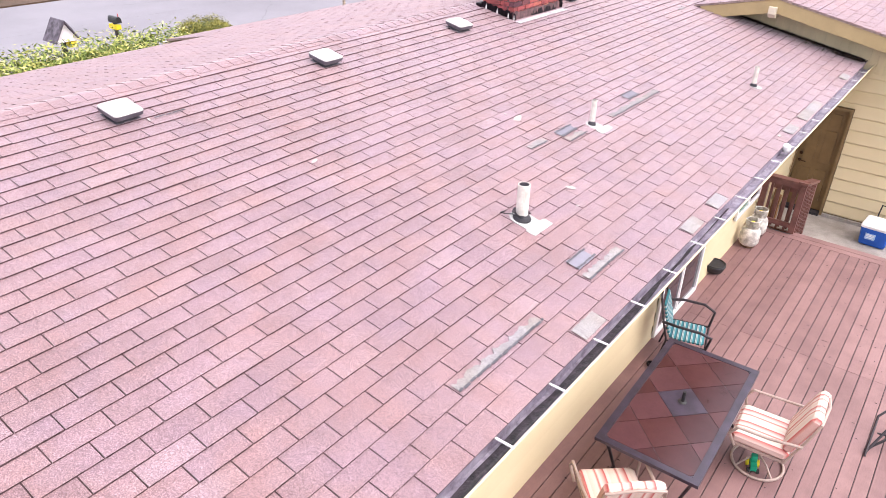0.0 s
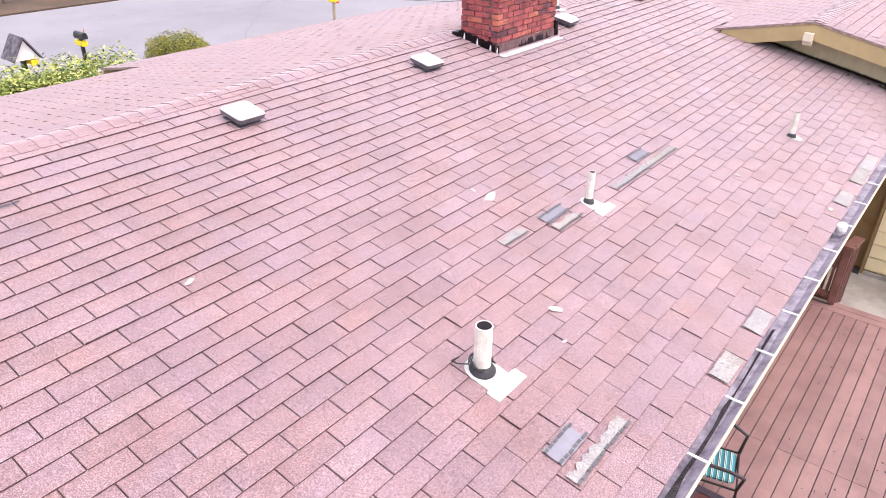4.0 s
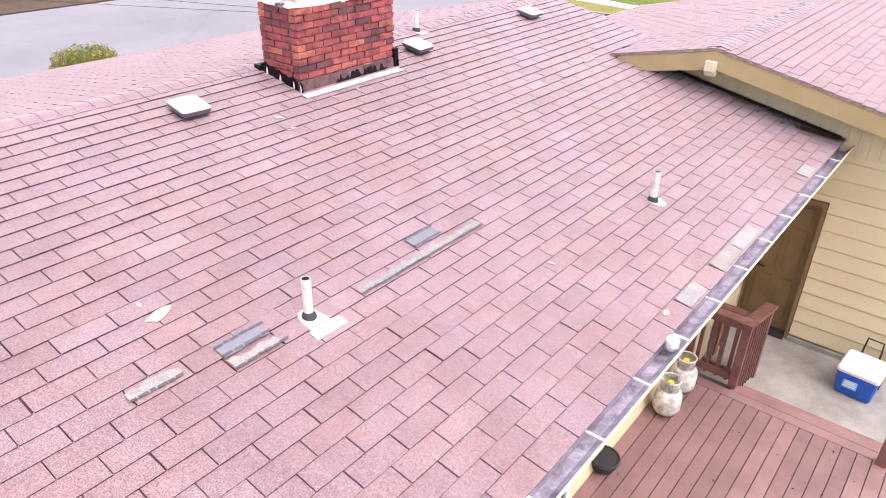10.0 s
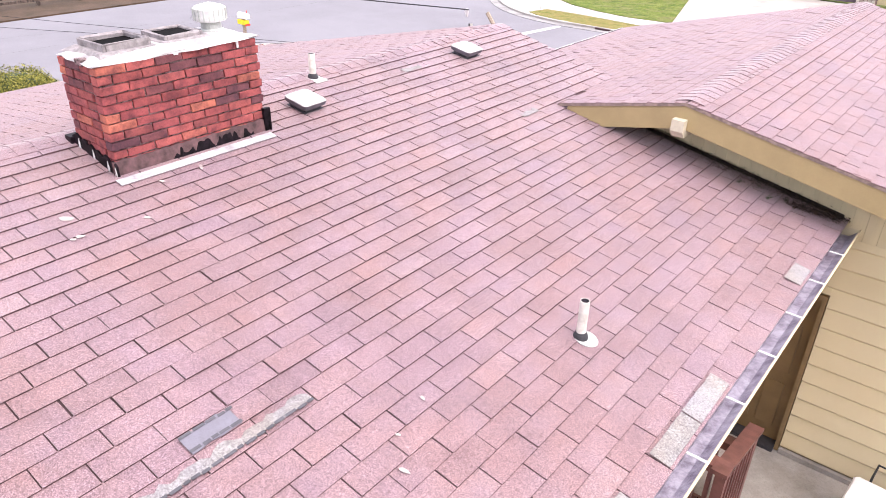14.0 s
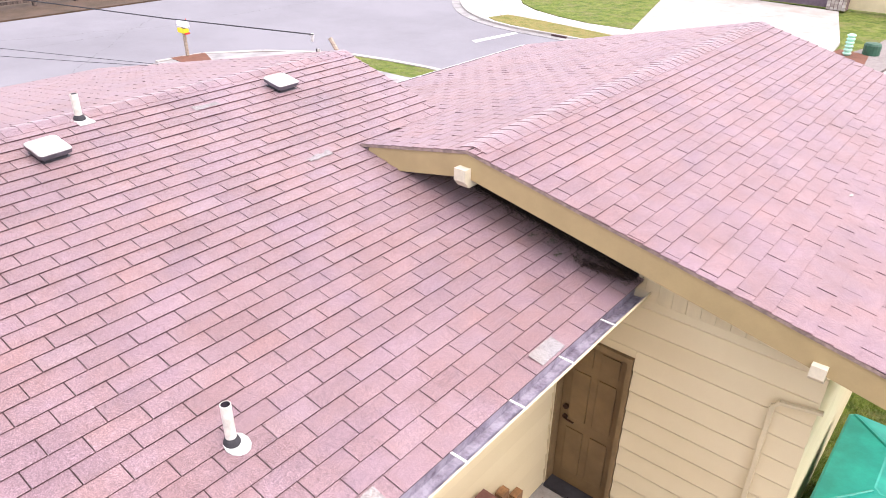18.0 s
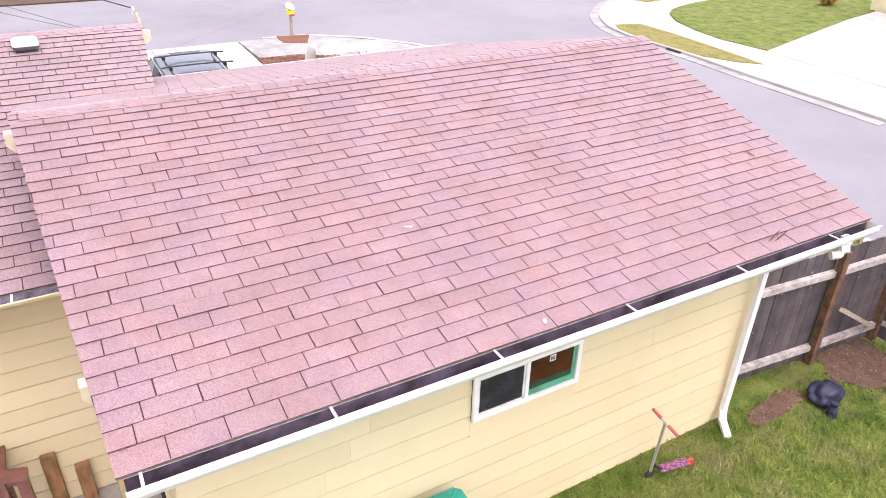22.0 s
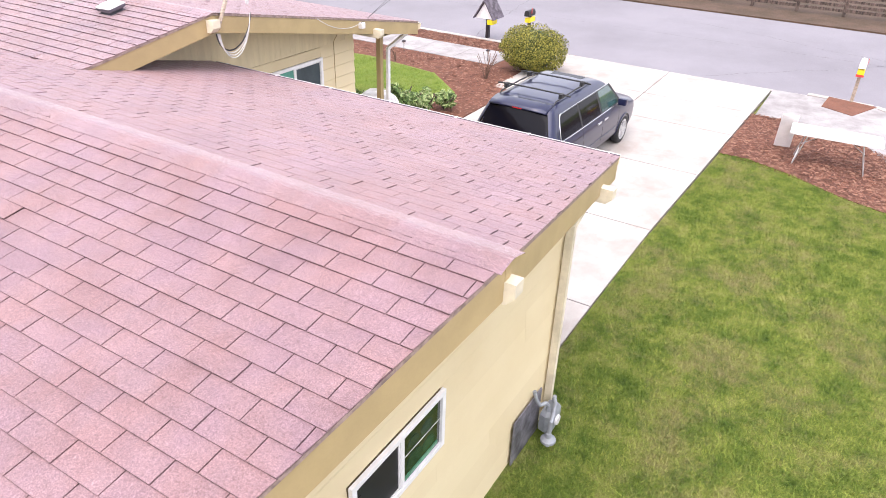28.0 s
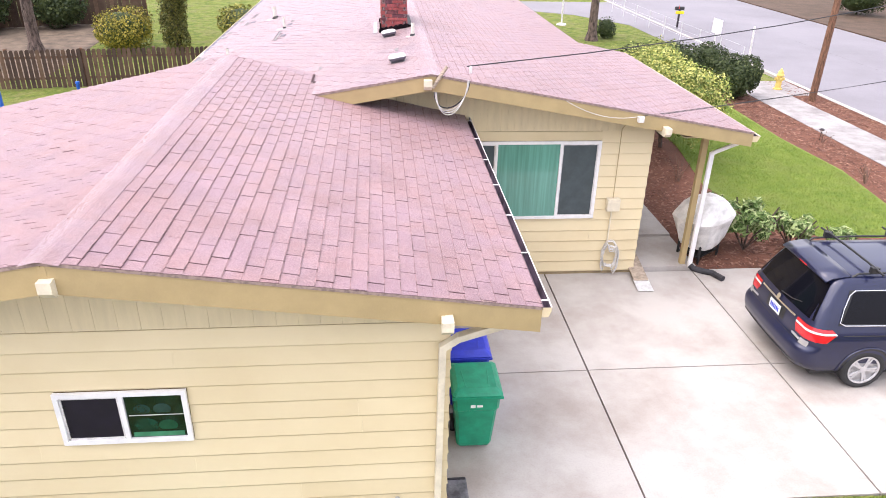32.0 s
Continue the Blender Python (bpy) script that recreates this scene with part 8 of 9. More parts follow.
for z, w, d in ((0.30, 0.36, 0.30), (0.45, 0.41, 0.34), (0.72, 0.50, 0.38), (0.86, 0.56, 0.42), (0.92, 0.53, 0.41), (1.06, 0.42, 0.34), (1.16, 0.30, 0.24), (1.18, 0.15, 0.12)):
    rings.append([(w * math.copysign(abs(math.cos(a)) ** 0.75, math.cos(a)) * (1 + 0.05 * math.sin(5 * a + 7 * z)), d * math.copysign(abs(math.sin(a)) ** 0.75, math.sin(a)) * (1 + 0.05 * math.cos(4 * a + 5 * z)), z + 0.015 * math.sin(3 * a + z * 9)) for a in [2 * math.pi * k / 14 for k in range(14)]])
part("cover", loft(rings, gbm), cover_mat, grill, smooth=False)
for sx in (-0.3, 0.3):
    for sy in (-0.2, 0.2):
        part("leg", tube([(sx, sy, 0.0), (sx, sy, 0.5)], 0.022, 8), car_trim, grill)
part("lower_shelf", box(-0.3, 0.3, -0.2, 0.2, 0.12, 0.14), car_trim, grill)
ramp = thing("ramp", "bare plank ramp leading down from the path", "ramp", (-10.55, 13.3, 0))
rm = part("plank", box(-0.14, 0.14, 0, 1.15, 0, 0.035, bevel=0.005), wood_pale, ramp)
rm.matrix_basis = pose(0.0, 0.0, 0.17, -6.5, 0, -3)
part("metal_lip", box(-0.15, 0.15, 1.1, 1.48, 0.03, 0.036), galv_mat, ramp).matrix_basis = pose(0.0, 0.0, 0.15, -6.5, 0, -3)

ftable = thing("folding_table", "white folding table standing on bark mulch", "table", (-17.0, 22.2, 0), 4)
part("tabletop", box(-0.37, 0.37, -0.92, 0.92, 0.70, 0.745, bevel=0.012), white_mat, ftable)
for s in (-1, 1):
    part("leg_frame", tube([(-0.3, s * 0.55, 0.69), (-0.3, s * 0.72, 0.0), (-0.28, s * 0.72, 0.0), (-0.05, s * 0.66, 0.28), (0.05, s * 0.66, 0.28), (0.28, s * 0.72, 0.0), (0.3, s * 0.72, 0.0), (0.3, s * 0.55, 0.69)], 0.014), alloy_mat, ftable)
    part("brace", tube([(0, s * 0.64, 0.4), (0, s * 0.2, 0.69)], 0.01), alloy_mat, ftable)
board = tagged(part("foam_board", box(-0.02, 0.02, -0.18, 0.18, 0, 0.92, bevel=0.004), white_mat), "white board leaning on the folding table", "board")
board.matrix_world = pose(-17.66, 21.14, 0.012, 0, 20, 8)

shake_mat = plain("shake_wood", (0.15, 0.13, 0.16), 0.9, vary=0.3)
bird = thing("birdhouse", "white gabled little house on a dark post", "birdhouse", (-22.95, 10.3, -0.02), 90)
part("post", box(-0.06, 0.06, -0.06, 0.06, 0, 0.75), dark_iron, bird)
part("gable_box", prism([(-0.36, 0.72), (0.36, 0.72), (0.0, 1.28)], "y", -0.32, 0.32), white_mat, bird)
for s in (-1, 1):
    a = math.degrees(math.atan2(0.56, 0.36))
    slope = part("roof_panel", box(-0.04, 0.72, -0.42, 0.42, 0, 0.03), plain("dark_wood_shingle", (0.13, 0.11, 0.14), 0.9, vary=0.25), bird)
    slope.matrix_basis = pose(0, 0, 1.315, 0, 0, 0) @ pose(0, 0, 0, 0, 0, 0 if s > 0 else 180) @ pose(0, 0, 0, 0, a, 0)
    for i in range(5):
        for j in range(6):
            sh = part("shake", box(0.02 + 0.135 * i, 0.175 + 0.135 * i, -0.42 + 0.14 * j + 0.004, -0.28 + 0.14 * j - 0.004, 0.03, 0.042), shake_mat, bird)
            sh.matrix_basis = slope.matrix_basis @ pose(0, 0, 0, 0, 1.5, 0)
part("news_tube", box(0.1, 0.3, -0.3, 0.1, 0.52, 0.69, bevel=0.03), yellow_mat, bird)


def mailbox(x, y, rz, mat, label, white=False):
    m = thing("mailbox", label, "mailbox", (x, y, 0), rz, "mailboxes")
    part("post", box(-0.045, 0.045, -0.045, 0.045, 0, 1.0), wood_pale if white else dark_iron, m)
    prof = [(-0.09, 1.02), (0.09, 1.02), (0.09, 1.12), (0.07, 1.18), (0.03, 1.21), (-0.03, 1.21), (-0.07, 1.18), (-0.09, 1.12)]
    part("box", prism(prof, "y", -0.26, 0.24), mat, m)
    part("door", prism(prof, "y", -0.272, -0.262), mat, m)
    part("news_tube", box(-0.09, 0.09, -0.2, 0.26, 0.80, 0.96, bevel=0.03), yellow_mat, m)
    part("flag", box(0.095, 0.105, -0.1, -0.06, 1.1, 1.28), red_mat, m)
    return m


mailbox(-22.75, 12.0, 90, car_trim, "black mailbox with a yellow newspaper tube")
mb = mailbox(-22.55, 22.25, 90, white_mat, "white mailbox with yellow newspaper tube on a post", True)
part("red_tag", box(-0.1, 0.1, -0.23, -0.21, 0.78, 0.84), red_mat, mb)
tagged(ground_poly("mulch_bed", [(-21.6, 21.58), (-21.2, 22.38), (-22.45, 22.9), (-22.7, 21.66)], 0.02, mulch_mat, thick=0.2), "small bark mulch square at the kerb", "mulch", kind="structure")

hyd = thing("fire_hydrant", "pale yellow fire hydrant on a concrete pad", "hydrant", (-21.35, -0.72, 0.0))
part("barrel", lathe([(0.17, 0), (0.17, 0.05), (0.11, 0.06), (0.11, 0.52), (0.15, 0.54), (0.15, 0.58), (0.12, 0.60), (0.10, 0.70), (0.05, 0.76), (0.035, 0.82), (0.001, 0.82)], 18), hydrant_mat, hyd)
for a in (0, 90, 180):
    part("outlet", tube([(0.09 * math.cos(radians(a)), 0.09 * math.sin(radians(a)), 0.42), (0.19 * math.cos(radians(a)), 0.19 * math.sin(radians(a)), 0.42)], 0.055, 10), hydrant_mat, hyd)
slab([(-20.6, -2.1), (-20.6, 0.3), (-22.4, 0.3), (-22.4, -2.1)], 0.005, sidewalk, walk_mat)

pole = thing("utility_pole", "brown wooden utility pole beside the street", "utility pole", (-21.75, 1.05, 0))
part("pole", loft([[((0.135 - 0.005 * z) * math.cos(a), (0.135 - 0.005 * z) * math.sin(a) + 0.006 * z, z) for a in [2 * math.pi * k / 16 for k in range(16)]] for z in (-0.2, 0.0, 3.0, 6.0, 9.5)]), pole_mat, pole)
part("cross_arm", box(-0.06, 0.06, -1.2, 1.2, 8.7, 8.82), pole_mat, pole)

# service drop: twisted cable, mast loop and drip loop on the gable
wires = thing("service_cable", "black overhead cable to the house gable", "cable")
part("overhead_cable", tube(sag((-6.95, 14.95, 4.18), (-36.6, 2.96, 8.5), 1.0), 0.009, 6), cable_mat, wires)
part("overhead_cable", tube(sag((-9.9, 14.65, 3.3), (-34.0, 4.7, 3.9), 0.2), 0.0045, 6), cable_mat, wires)
part("overhead_cable", tube(sag((-9.95, 14.62, 3.28), (-34.0, 3.2, 3.6), 0.25), 0.0045, 6), cable_mat, wires)
part("cable_bracket", tube([(-6.42, 15.0, 3.86), (-6.64, 14.96, 4.18)], 0.028, 6), wood_pale, wires)
part("weatherhead", lathe([(0.018, -0.06), (0.026, 0.0), (0.028, 0.025), (0.014, 0.045)], 12, (-7.0, 14.97, 4.14)), white_old, wires)
for k in range(4):
    arc = [math.pi * a / 14 for a in range(15)]
    part("drip_loop", tube([(-6.72 - (0.27 - 0.012 * k) * math.cos(a), 15.02 - 0.10 * (a / math.pi) + 0.008 * k, 3.88 + 0.10 * math.cos(a) - (0.33 + 0.035 * k) * math.sin(a)) for a in reversed(arc)], 0.007 if k else 0.010, 6), cable_mat if k == 0 else cable_pale, wires)
part("drop_line", tube(sag((-9.9, 14.65, 3.3), (-8.6, 14.8, 3.6), 0.12), 0.006, 5), cable_pale, wires)
part("insulator", box(-9.98, -9.88, 14.60, 14.68, 3.2, 3.3, bevel=0.01), white_old, wires)

# across the north street: garage front, stone pillar, planter
house_n = thing("neighbour_garage", "dark garage front with stone pillar across the street", "garage")
part("garage_door", box(-14.2, -8.1, 49.2, 49.4, 0.0, 2.4), plain("mauve_garage_door", (0.16, 0.11, 0.15), 0.6), house_n)
part("front_wall", box(-16.5, 6.0, 49.42, 49.7, 0.0, 4.0), wall_mat, house_n)
pil = part("pillar", box(-8.05, -7.2, 48.5, 49.2, 0, 0.75), mortar_mat, house_n)
for k in range(5):
    for i in range(5):
        part("stone", box(-8.06 + 0.175 * i + 0.01 + dr.uniform(0, 0.02), -8.06 + 0.175 * (i + 1) - dr.uniform(0, 0.02), 48.46, 48.6, 0.02 + 0.14 * k, 0.15 + 0.14 * k, bevel=0.02), stone_mat, pil)
tower = thing("plant_tower", "mint green tiered plastic planter tower", "planter", (-4.85, 38.7, 0.03))
mint = plain("mint_plastic", (0.45, 0.78, 0.62), 0.5, vary=0.06)
for k in range(6):
    part("tier", lathe([(0.10, 0.13 * k), (0.155, 0.13 * k + 0.065), (0.155, 0.13 * k + 0.095), (0.10, 0.13 * k + 0.126)], 12), mint, tower)
gbx = thing("utility_box", "low dark green utility box in gravel", "utility box", (-4.2, 39.5, 0.02))
part("case", lathe([(0.3, 0), (0.3, 0.35), (0.26, 0.42), (0.001, 0.44)], 16), plain("dark_green_paint", (0.03, 0.10, 0.06), 0.5), gbx)
drain = thing("storm_drain", "rusty iron storm drain grate in the kerb", "drain", (-3.4, 33.45, 0))
for gx in (-0.6, 0.4):
    part("grate_frame", box(gx, gx + 0.8, -0.42, 0.0, -0.08, -0.06), rust_mat, drain)
    for k in range(7):
        part("grate_bar", box(gx + 0.05 + 0.1 * k, gx + 0.10 + 0.1 * k, -0.38, -0.05, -0.06, -0.045), dark_iron, drain)
sign = thing("sign_post", "thin grey sign post on the far corner", "post", (-18.75, 36.0, 0))
part("pole", tube([(0, 0, 0), (-0.12, 0.14, 2.6)], 0.03, 8), galv_mat, sign)
part("plate", box(-0.16, -0.135, -0.12, 0.38, 2.1, 2.45, bevel=0.005), white_old, sign, "small white sign plate")
# far things along the west street
lamp = thing("flag_pole", "thin white pole on the neighbouring lawn", "pole", (-16.4, -16.4, 0))
part("pole", tube([(0, 0, 0), (0, 0, 5)], 0.05, 8), white_old, lamp)
part("foot", lathe([(0.3, 0), (0.25, 0.08), (0.06, 0.12)], 14), white_old, lamp)
sgn = thing("yard_sign", "blank white sign board beside the street", "sign", (-22.6, -9.4, 0))
part("panel", box(-0.02, 0.02, -0.5, 0.5, 0.7, 1.4), white_mat, sgn)
part("post", box(-0.03, 0.03, -0.03, 0.03, 0, 0.75), white_old, sgn)
wpost = thing("stub_post", "leaning white post at the kerb", "post", (-22.4, -5.3, 0))
part("pole", tube([(0, 0, 0), (0.1, 0.1, 1.7)], 0.045, 8), white_old, wpost)
mailbox(-23.1, -15.5, 90, car_trim, "distant black mailbox with a yellow newspaper tube")
wire_fence = thing("chain_fence", "low wire fence on thin posts beside the street", "fence")
for k in range(9):
    part("post", tube([(-21.2 - 0.05 * k, -22 + 2.2 * k, 0), (-21.2 - 0.05 * k, -22 + 2.2 * k, 1.0)], 0.018, 6), galv_mat, wire_fence)
for z in (0.35, 0.65, 0.98):
    part("wire", tube([(-21.2, -22, z), (-21.6, -4.4, z)], 0.004, 5), galv_mat, wire_fence)
rail_fence = thing("rail_fence", "dark weathered split-rail fence across the street", "fence")
for k in range(16):
    y = -2.0 + 1.9 * k
    part("post", box(-36.1, -35.95, y, y + 0.14, 0, 1.1), bark_mat, rail_fence)
    for z in (0.18, 0.38, 0.58, 0.78, 0.98):
        part("rail", box(-36.02 + dr.uniform(-0.03, 0.03), -35.96, y + 0.14, y + 1.9, z, z + 0.12 + dr.uniform(-0.02, 0.02)), bark_mat, rail_fence)

def path_light(x, y):
    """A small solar lamp on a stake."""
    q = thing("path_light", "small dark solar path light on a stake", "garden lamp", (x, y, 0), 0, "path lights")
    part("stake", tube([(0, 0, 0), (0, 0, 0.30)], 0.008, 6), dark_iron, q)
    part("lens", lathe([(0.03, 0.28), (0.04, 0.34)], 12), lamp_clear, q)
    part("cap", lathe([(0.075, 0.335), (0.08, 0.35), (0.03, 0.385), (0.001, 0.39)], 14), dark_iron, q)


for lx, ly in [(-19.21, 5.82), (-19.4, 9.05), (-20.03, 11.88)]:
    path_light(lx, ly)
# poles that carry the wires beyond the street
far_pole = thing("utility_pole", "distant brown wooden utility pole", "utility pole", (-36.6, 2.96, 0))
part("pole", tube([(0, 0, -0.2), (0, 0, 9.2)], 0.14, 12), pole_mat, far_pole)

# ---- plants ----
vg = np.random.default_rng(4)


def leaves(name, mat, centres, radii, count, size, parent, aspect=2.0, shell=0.55, rough=0.22, upward=0.2):
    """A crown of many small leaves filling uneven lobes."""
    verts, faces = [], []
    per = count // len(centres)
    for c, r in zip(centres, radii):
        d = vg.normal(size=(per, 3))
        d /= np.linalg.norm(d, axis=1)[:, None]
        bump = np.array([1 + rough * noise.noise(Vector(v) * 2.3 + Vector(c)) + 0.5 * rough * noise.noise(Vector(v) * 6.1 + Vector(c)) for v in d])
        depth = shell + (1.02 - shell) * vg.random(per) ** 0.45
        p = np.array(c) + d * np.array(r) * (bump * depth)[:, None]
        n = d + vg.normal(scale=0.55, size=(per, 3)) + np.array([0, 0, upward])
        n /= np.linalg.norm(n, axis=1)[:, None]
        t = np.cross(n, vg.normal(size=(per, 3)))
        t /= np.linalg.norm(t, axis=1)[:, None]
        b = np.cross(n, t)
        s = size * vg.uniform(0.6, 1.3, per)
        keep = p[:, 2] > 0.01
        for q, tt, bb, nn, ss in zip(p[keep], t[keep], b[keep], n[keep], s[keep]):
            k = len(verts)
            verts += [q - tt * ss * aspect * 0.5, q + bb * ss * 0.5 + nn * ss * 0.1, q + tt * ss * aspect * 0.5, q - bb * ss * 0.5 + nn * ss * 0.1]
            faces.append((k, k + 1, k + 2, k + 3))
    return raw_part(name, verts, faces, mat, parent)


def bush(name, label, x, y, r, h, mat, count, size, lobes=6, aspect=1.5, squash=0.75):
    b = thing(name, label, "bush", (x, y, 0))
    cs, rs = [(0, 0, h * 0.5)], [(r * 0.9, r * 0.9, h * 0.5)]
    for k in range(lobes):
        a = 6.283 * k / lobes + vg.uniform(-0.3, 0.3)
        cs.append((r * 0.45 * math.cos(a), r * 0.45 * math.sin(a), h * vg.uniform(0.4, 0.62)))
        rs.append((r * 0.58, r * 0.58, h * 0.38))
    # added dark core: stands in for the shade deep inside the foliage
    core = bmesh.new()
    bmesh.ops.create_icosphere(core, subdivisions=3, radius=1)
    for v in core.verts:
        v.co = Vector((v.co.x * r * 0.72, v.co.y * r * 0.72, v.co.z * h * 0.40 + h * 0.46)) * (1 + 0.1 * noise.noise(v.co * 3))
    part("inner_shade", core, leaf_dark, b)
    part("stem", tube([(0, 0, -0.02), (0.02, 0, h * 0.5)], 0.04, 7), bark_mat, b)
    leaves("foliage", mat, cs, rs, count, size, b, aspect, 0.8)
    return b


bush("round_bush", "clipped round olive-green bush beside the driveway", -19.9, 13.5, 1.0, 1.4, leaf_box, 30000, 0.032)
bush("round_bush", "clipped dark round bush by the sidewalk", -18.9, 0.5, 0.85, 1.6, leaf_dark, 8000, 0.06)
bush("round_bush", "clipped dark round bush by the sidewalk", -18.6, -1.3, 0.75, 1.7, leaf_dark, 6000, 0.06)
bush("round_bush", "clipped dark round bush by the sidewalk", -17.3, -1.0, 0.8, 1.75, leaf_dark, 6000, 0.06)
bush("round_bush", "clipped dark round bush by the sidewalk", -15.9, -1.8, 0.9, 1.6, leaf_dark, 3000, 0.06)
bush("round_bush", "small clipped dark shrub on the lawn", -17.7, -12.0, 0.55, 1.1, leaf_dark, 2000, 0.06)
hedge = thing("hedge", "loose yellow-green shrub in front of the house", "shrub", (-13.9, 6.35, 0))
leaves("foliage", leaf_yellow, [(0.45 * math.cos(k * 1.9), -1.75 + 3.5 * k / 13, 1.80 + 0.26 * math.sin(k * 2.1)) for k in range(14)], [(0.75, 0.75, 0.85)] * 14, 52000, 0.036, hedge, 2.8, 0.35, 0.4, 0.5)
part("stem", tube([(0, 0, 0), (0.1, 0, 0.8), (0, 0.1, 1.3)], 0.06, 7), bark_mat, hedge)
for k in range(5):
    part("branch", tube([(0, 0, 0.3), (0.5 * math.cos(k * 1.26), 0.5 * math.sin(k * 1.26), 0.8), (1.0 * math.cos(k * 1.26), 1.0 * math.sin(k * 1.26), 1.4)], 0.03, 6), bark_mat, hedge)


def rhodo(x, y, r, h, n):
    b = thing("rhododendron", "leafy dark-green rhododendron with pale undersides on mulch", "shrub", (x, y, 0))
    for k in range(8):
        a = 0.785 * k + vg.uniform(-0.3, 0.3)
        part("branch", tube([(0, 0, 0), (r * 0.4 * math.cos(a), r * 0.4 * math.sin(a), h * 0.4), (r * 0.75 * math.cos(a), r * 0.75 * math.sin(a), h * vg.uniform(0.6, 0.9))], 0.014, 6), bark_mat, b)
    cs = [(r * 0.6 * math.cos(0.9 * k) * vg.uniform(0.4, 1), r * 0.6 * math.sin(0.9 * k) * vg.uniform(0.4, 1), h * vg.uniform(0.35, 0.85)) for k in range(26)]
    leaves("foliage", leaf_glossy, cs, [(r * 0.2, r * 0.2, h * 0.13)] * 26, int(n * 1.15), 0.046, b, 3.4, 0.15, 0.4, 0.9)
    return b


rhodo(-13.15, 13.15, 0.75, 1.15, 2600)
rhodo(-14.2, 13.05, 0.6, 0.8, 1800)
rhodo(-12.6, 12.6, 0.5, 1.05, 1300)
rhodo(-15.2, 13.2, 0.4, 0.5, 800)
rhodo(-11.6, 10.3, 0.5, 2.2, 1500)


def twigs(x, y, h, n):
    b = thing("bare_shrub", "leafless twiggy shrub in the mulch bed", "shrub", (x, y, 0))
    for k in range(n):
        a, l = vg.uniform(0, 6.28), vg.uniform(0.6, 1.0) * h
        part("twig", tube([(0.04 * math.cos(a), 0.04 * math.sin(a), 0), (0.12 * math.cos(a), 0.12 * math.sin(a), l * 0.5), (0.3 * math.cos(a + 0.2), 0.3 * math.sin(a + 0.2), l)], 0.007, 5), twig_mat, b)


twigs(-18.3, 12.75, 0.8, 18)
twigs(-18.3, 9.5, 0.5, 9)
twigs(-19.2, 6.0, 0.35, 7)
twigs(-13.3, 9.2, 0.7, 9)


def tree(x, y, r, h, lean, label, crown=None, mat=leaf_dark):
    t = thing("tree", label, "tree", (x, y, 0))
    part("trunk", loft([[((r * (1.5 - min(z, 0.6)) if z < 0.5 else r * (1 - 0.5 * z / h)) * math.cos(a) + lean * z, (r * (1.5 - min(z, 0.6)) if z < 0.5 else r * (1 - 0.5 * z / h)) * math.sin(a), z) for a in [6.283 * k / 14 for k in range(14)]] for z in (-0.1, 0.0, 0.2, 0.5, 1.5, 3.0, h)]), bark_mat, t)
    for k in range(6):
        a, z = k * 1.05, h * (0.5 + 0.08 * k)
        part("limb", tube([(lean * z, 0, z), (lean * z + 0.9 * math.cos(a), 0.9 * math.sin(a), z + 0.5), (lean * z + 1.8 * math.cos(a), 1.8 * math.sin(a), z + 0.7)], r * 0.3, 7), bark_mat, t)
    if crown:
        leaves("crown", mat, [(1.5 * math.cos(k), 1.5 * math.sin(k), h + 0.6 * math.sin(3 * k)) for k in range(8)], [(1.5, 1.5, 1.2)] * 8, crown, 0.14, t, 2.0, 0.2, 0.4)
    return t


tree(9.6, -7.6, 0.26, 7.5, -0.01, "tall bare conifer trunk behind the fence", 3000)
tree(-16.8, -11.4, 0.24, 7.0, 0.0, "tree trunk on the neighbouring lawn", 2500)
tree(16, -16, 0.25, 7.5, 0.0, "conifer behind the far fence", 3000)
cyp = thing("cypress", "dense dark columnar cypress behind the fence", "tree", (3.55, -8.2, 0))
leaves("foliage", leaf_cypress, [(0.1 * math.sin(k), 0.1 * math.cos(k), 0.5 + 0.5 * k) for k in range(8)], [(0.62, 0.62, 0.6)] * 8, 14000, 0.055, cyp, 1.8, 0.5)
part("trunk", tube([(0, 0, 0), (0, 0, 3.6)], 0.12, 8), bark_mat, cyp)
bush("shrub", "yellow-green shrub behind the fence", 5.9, -8.2, 1.3, 1.9, leaf_mustard, 9000, 0.065)
bush("shrub", "dry brown shrub beyond the fence", 1.2, -11.5, 1.2, 1.6, leaf_box, 3000, 0.09)
leaf_orange = leaf("orange_dry_leaf", [(0, (0.16, 0.07, 0.02)), (0.5, (0.35, 0.18, 0.04)), (1, (0.5, 0.3, 0.08))])
bush("shrub", "small orange-brown shrub across the street", -18.08, 48.34, 0.45, 0.7, leaf_orange, 1500, 0.06)
bush("shrub", "dark shrub across the street", -37.5, -6, 1.5, 1.8, leaf_dark, 3000, 0.1)
bush("shrub", "dark shrub across the street", -40, -16, 2.0, 3.0, leaf_dark, 3000, 0.12)
bush("shrub", "dark shrub across the street", -38.5, -22, 1.8, 2.5, leaf_dark, 3000, 0.12)
yard("dirt_yard", [(7.2, -2.6), (14, -1.6), (30, -7.5), (30, -9), (16, -13.5), (8.2, -16.0), (7.7, -9)], 0.004, "bare pale dirt in the yard behind the fence", "dirt", plain("pale_dirt", (0.17, 0.125, 0.09), 0.95, vary=0.25, scale=1.5))
bush("shrub", "dark overgrown shrub by the far fence", 14.5, -12.6, 1.9, 3.4, leaf_dark, 4500, 0.12)
bush("shrub", "dark overgrown shrub by the far fence", 18.5, -11.0, 2.0, 3.8, leaf_dark, 4000, 0.12)
bush("shrub", "dark overgrown shrub by the far fence", 11.0, -14.2, 1.4, 2.6, leaf_dark, 3500, 0.12)

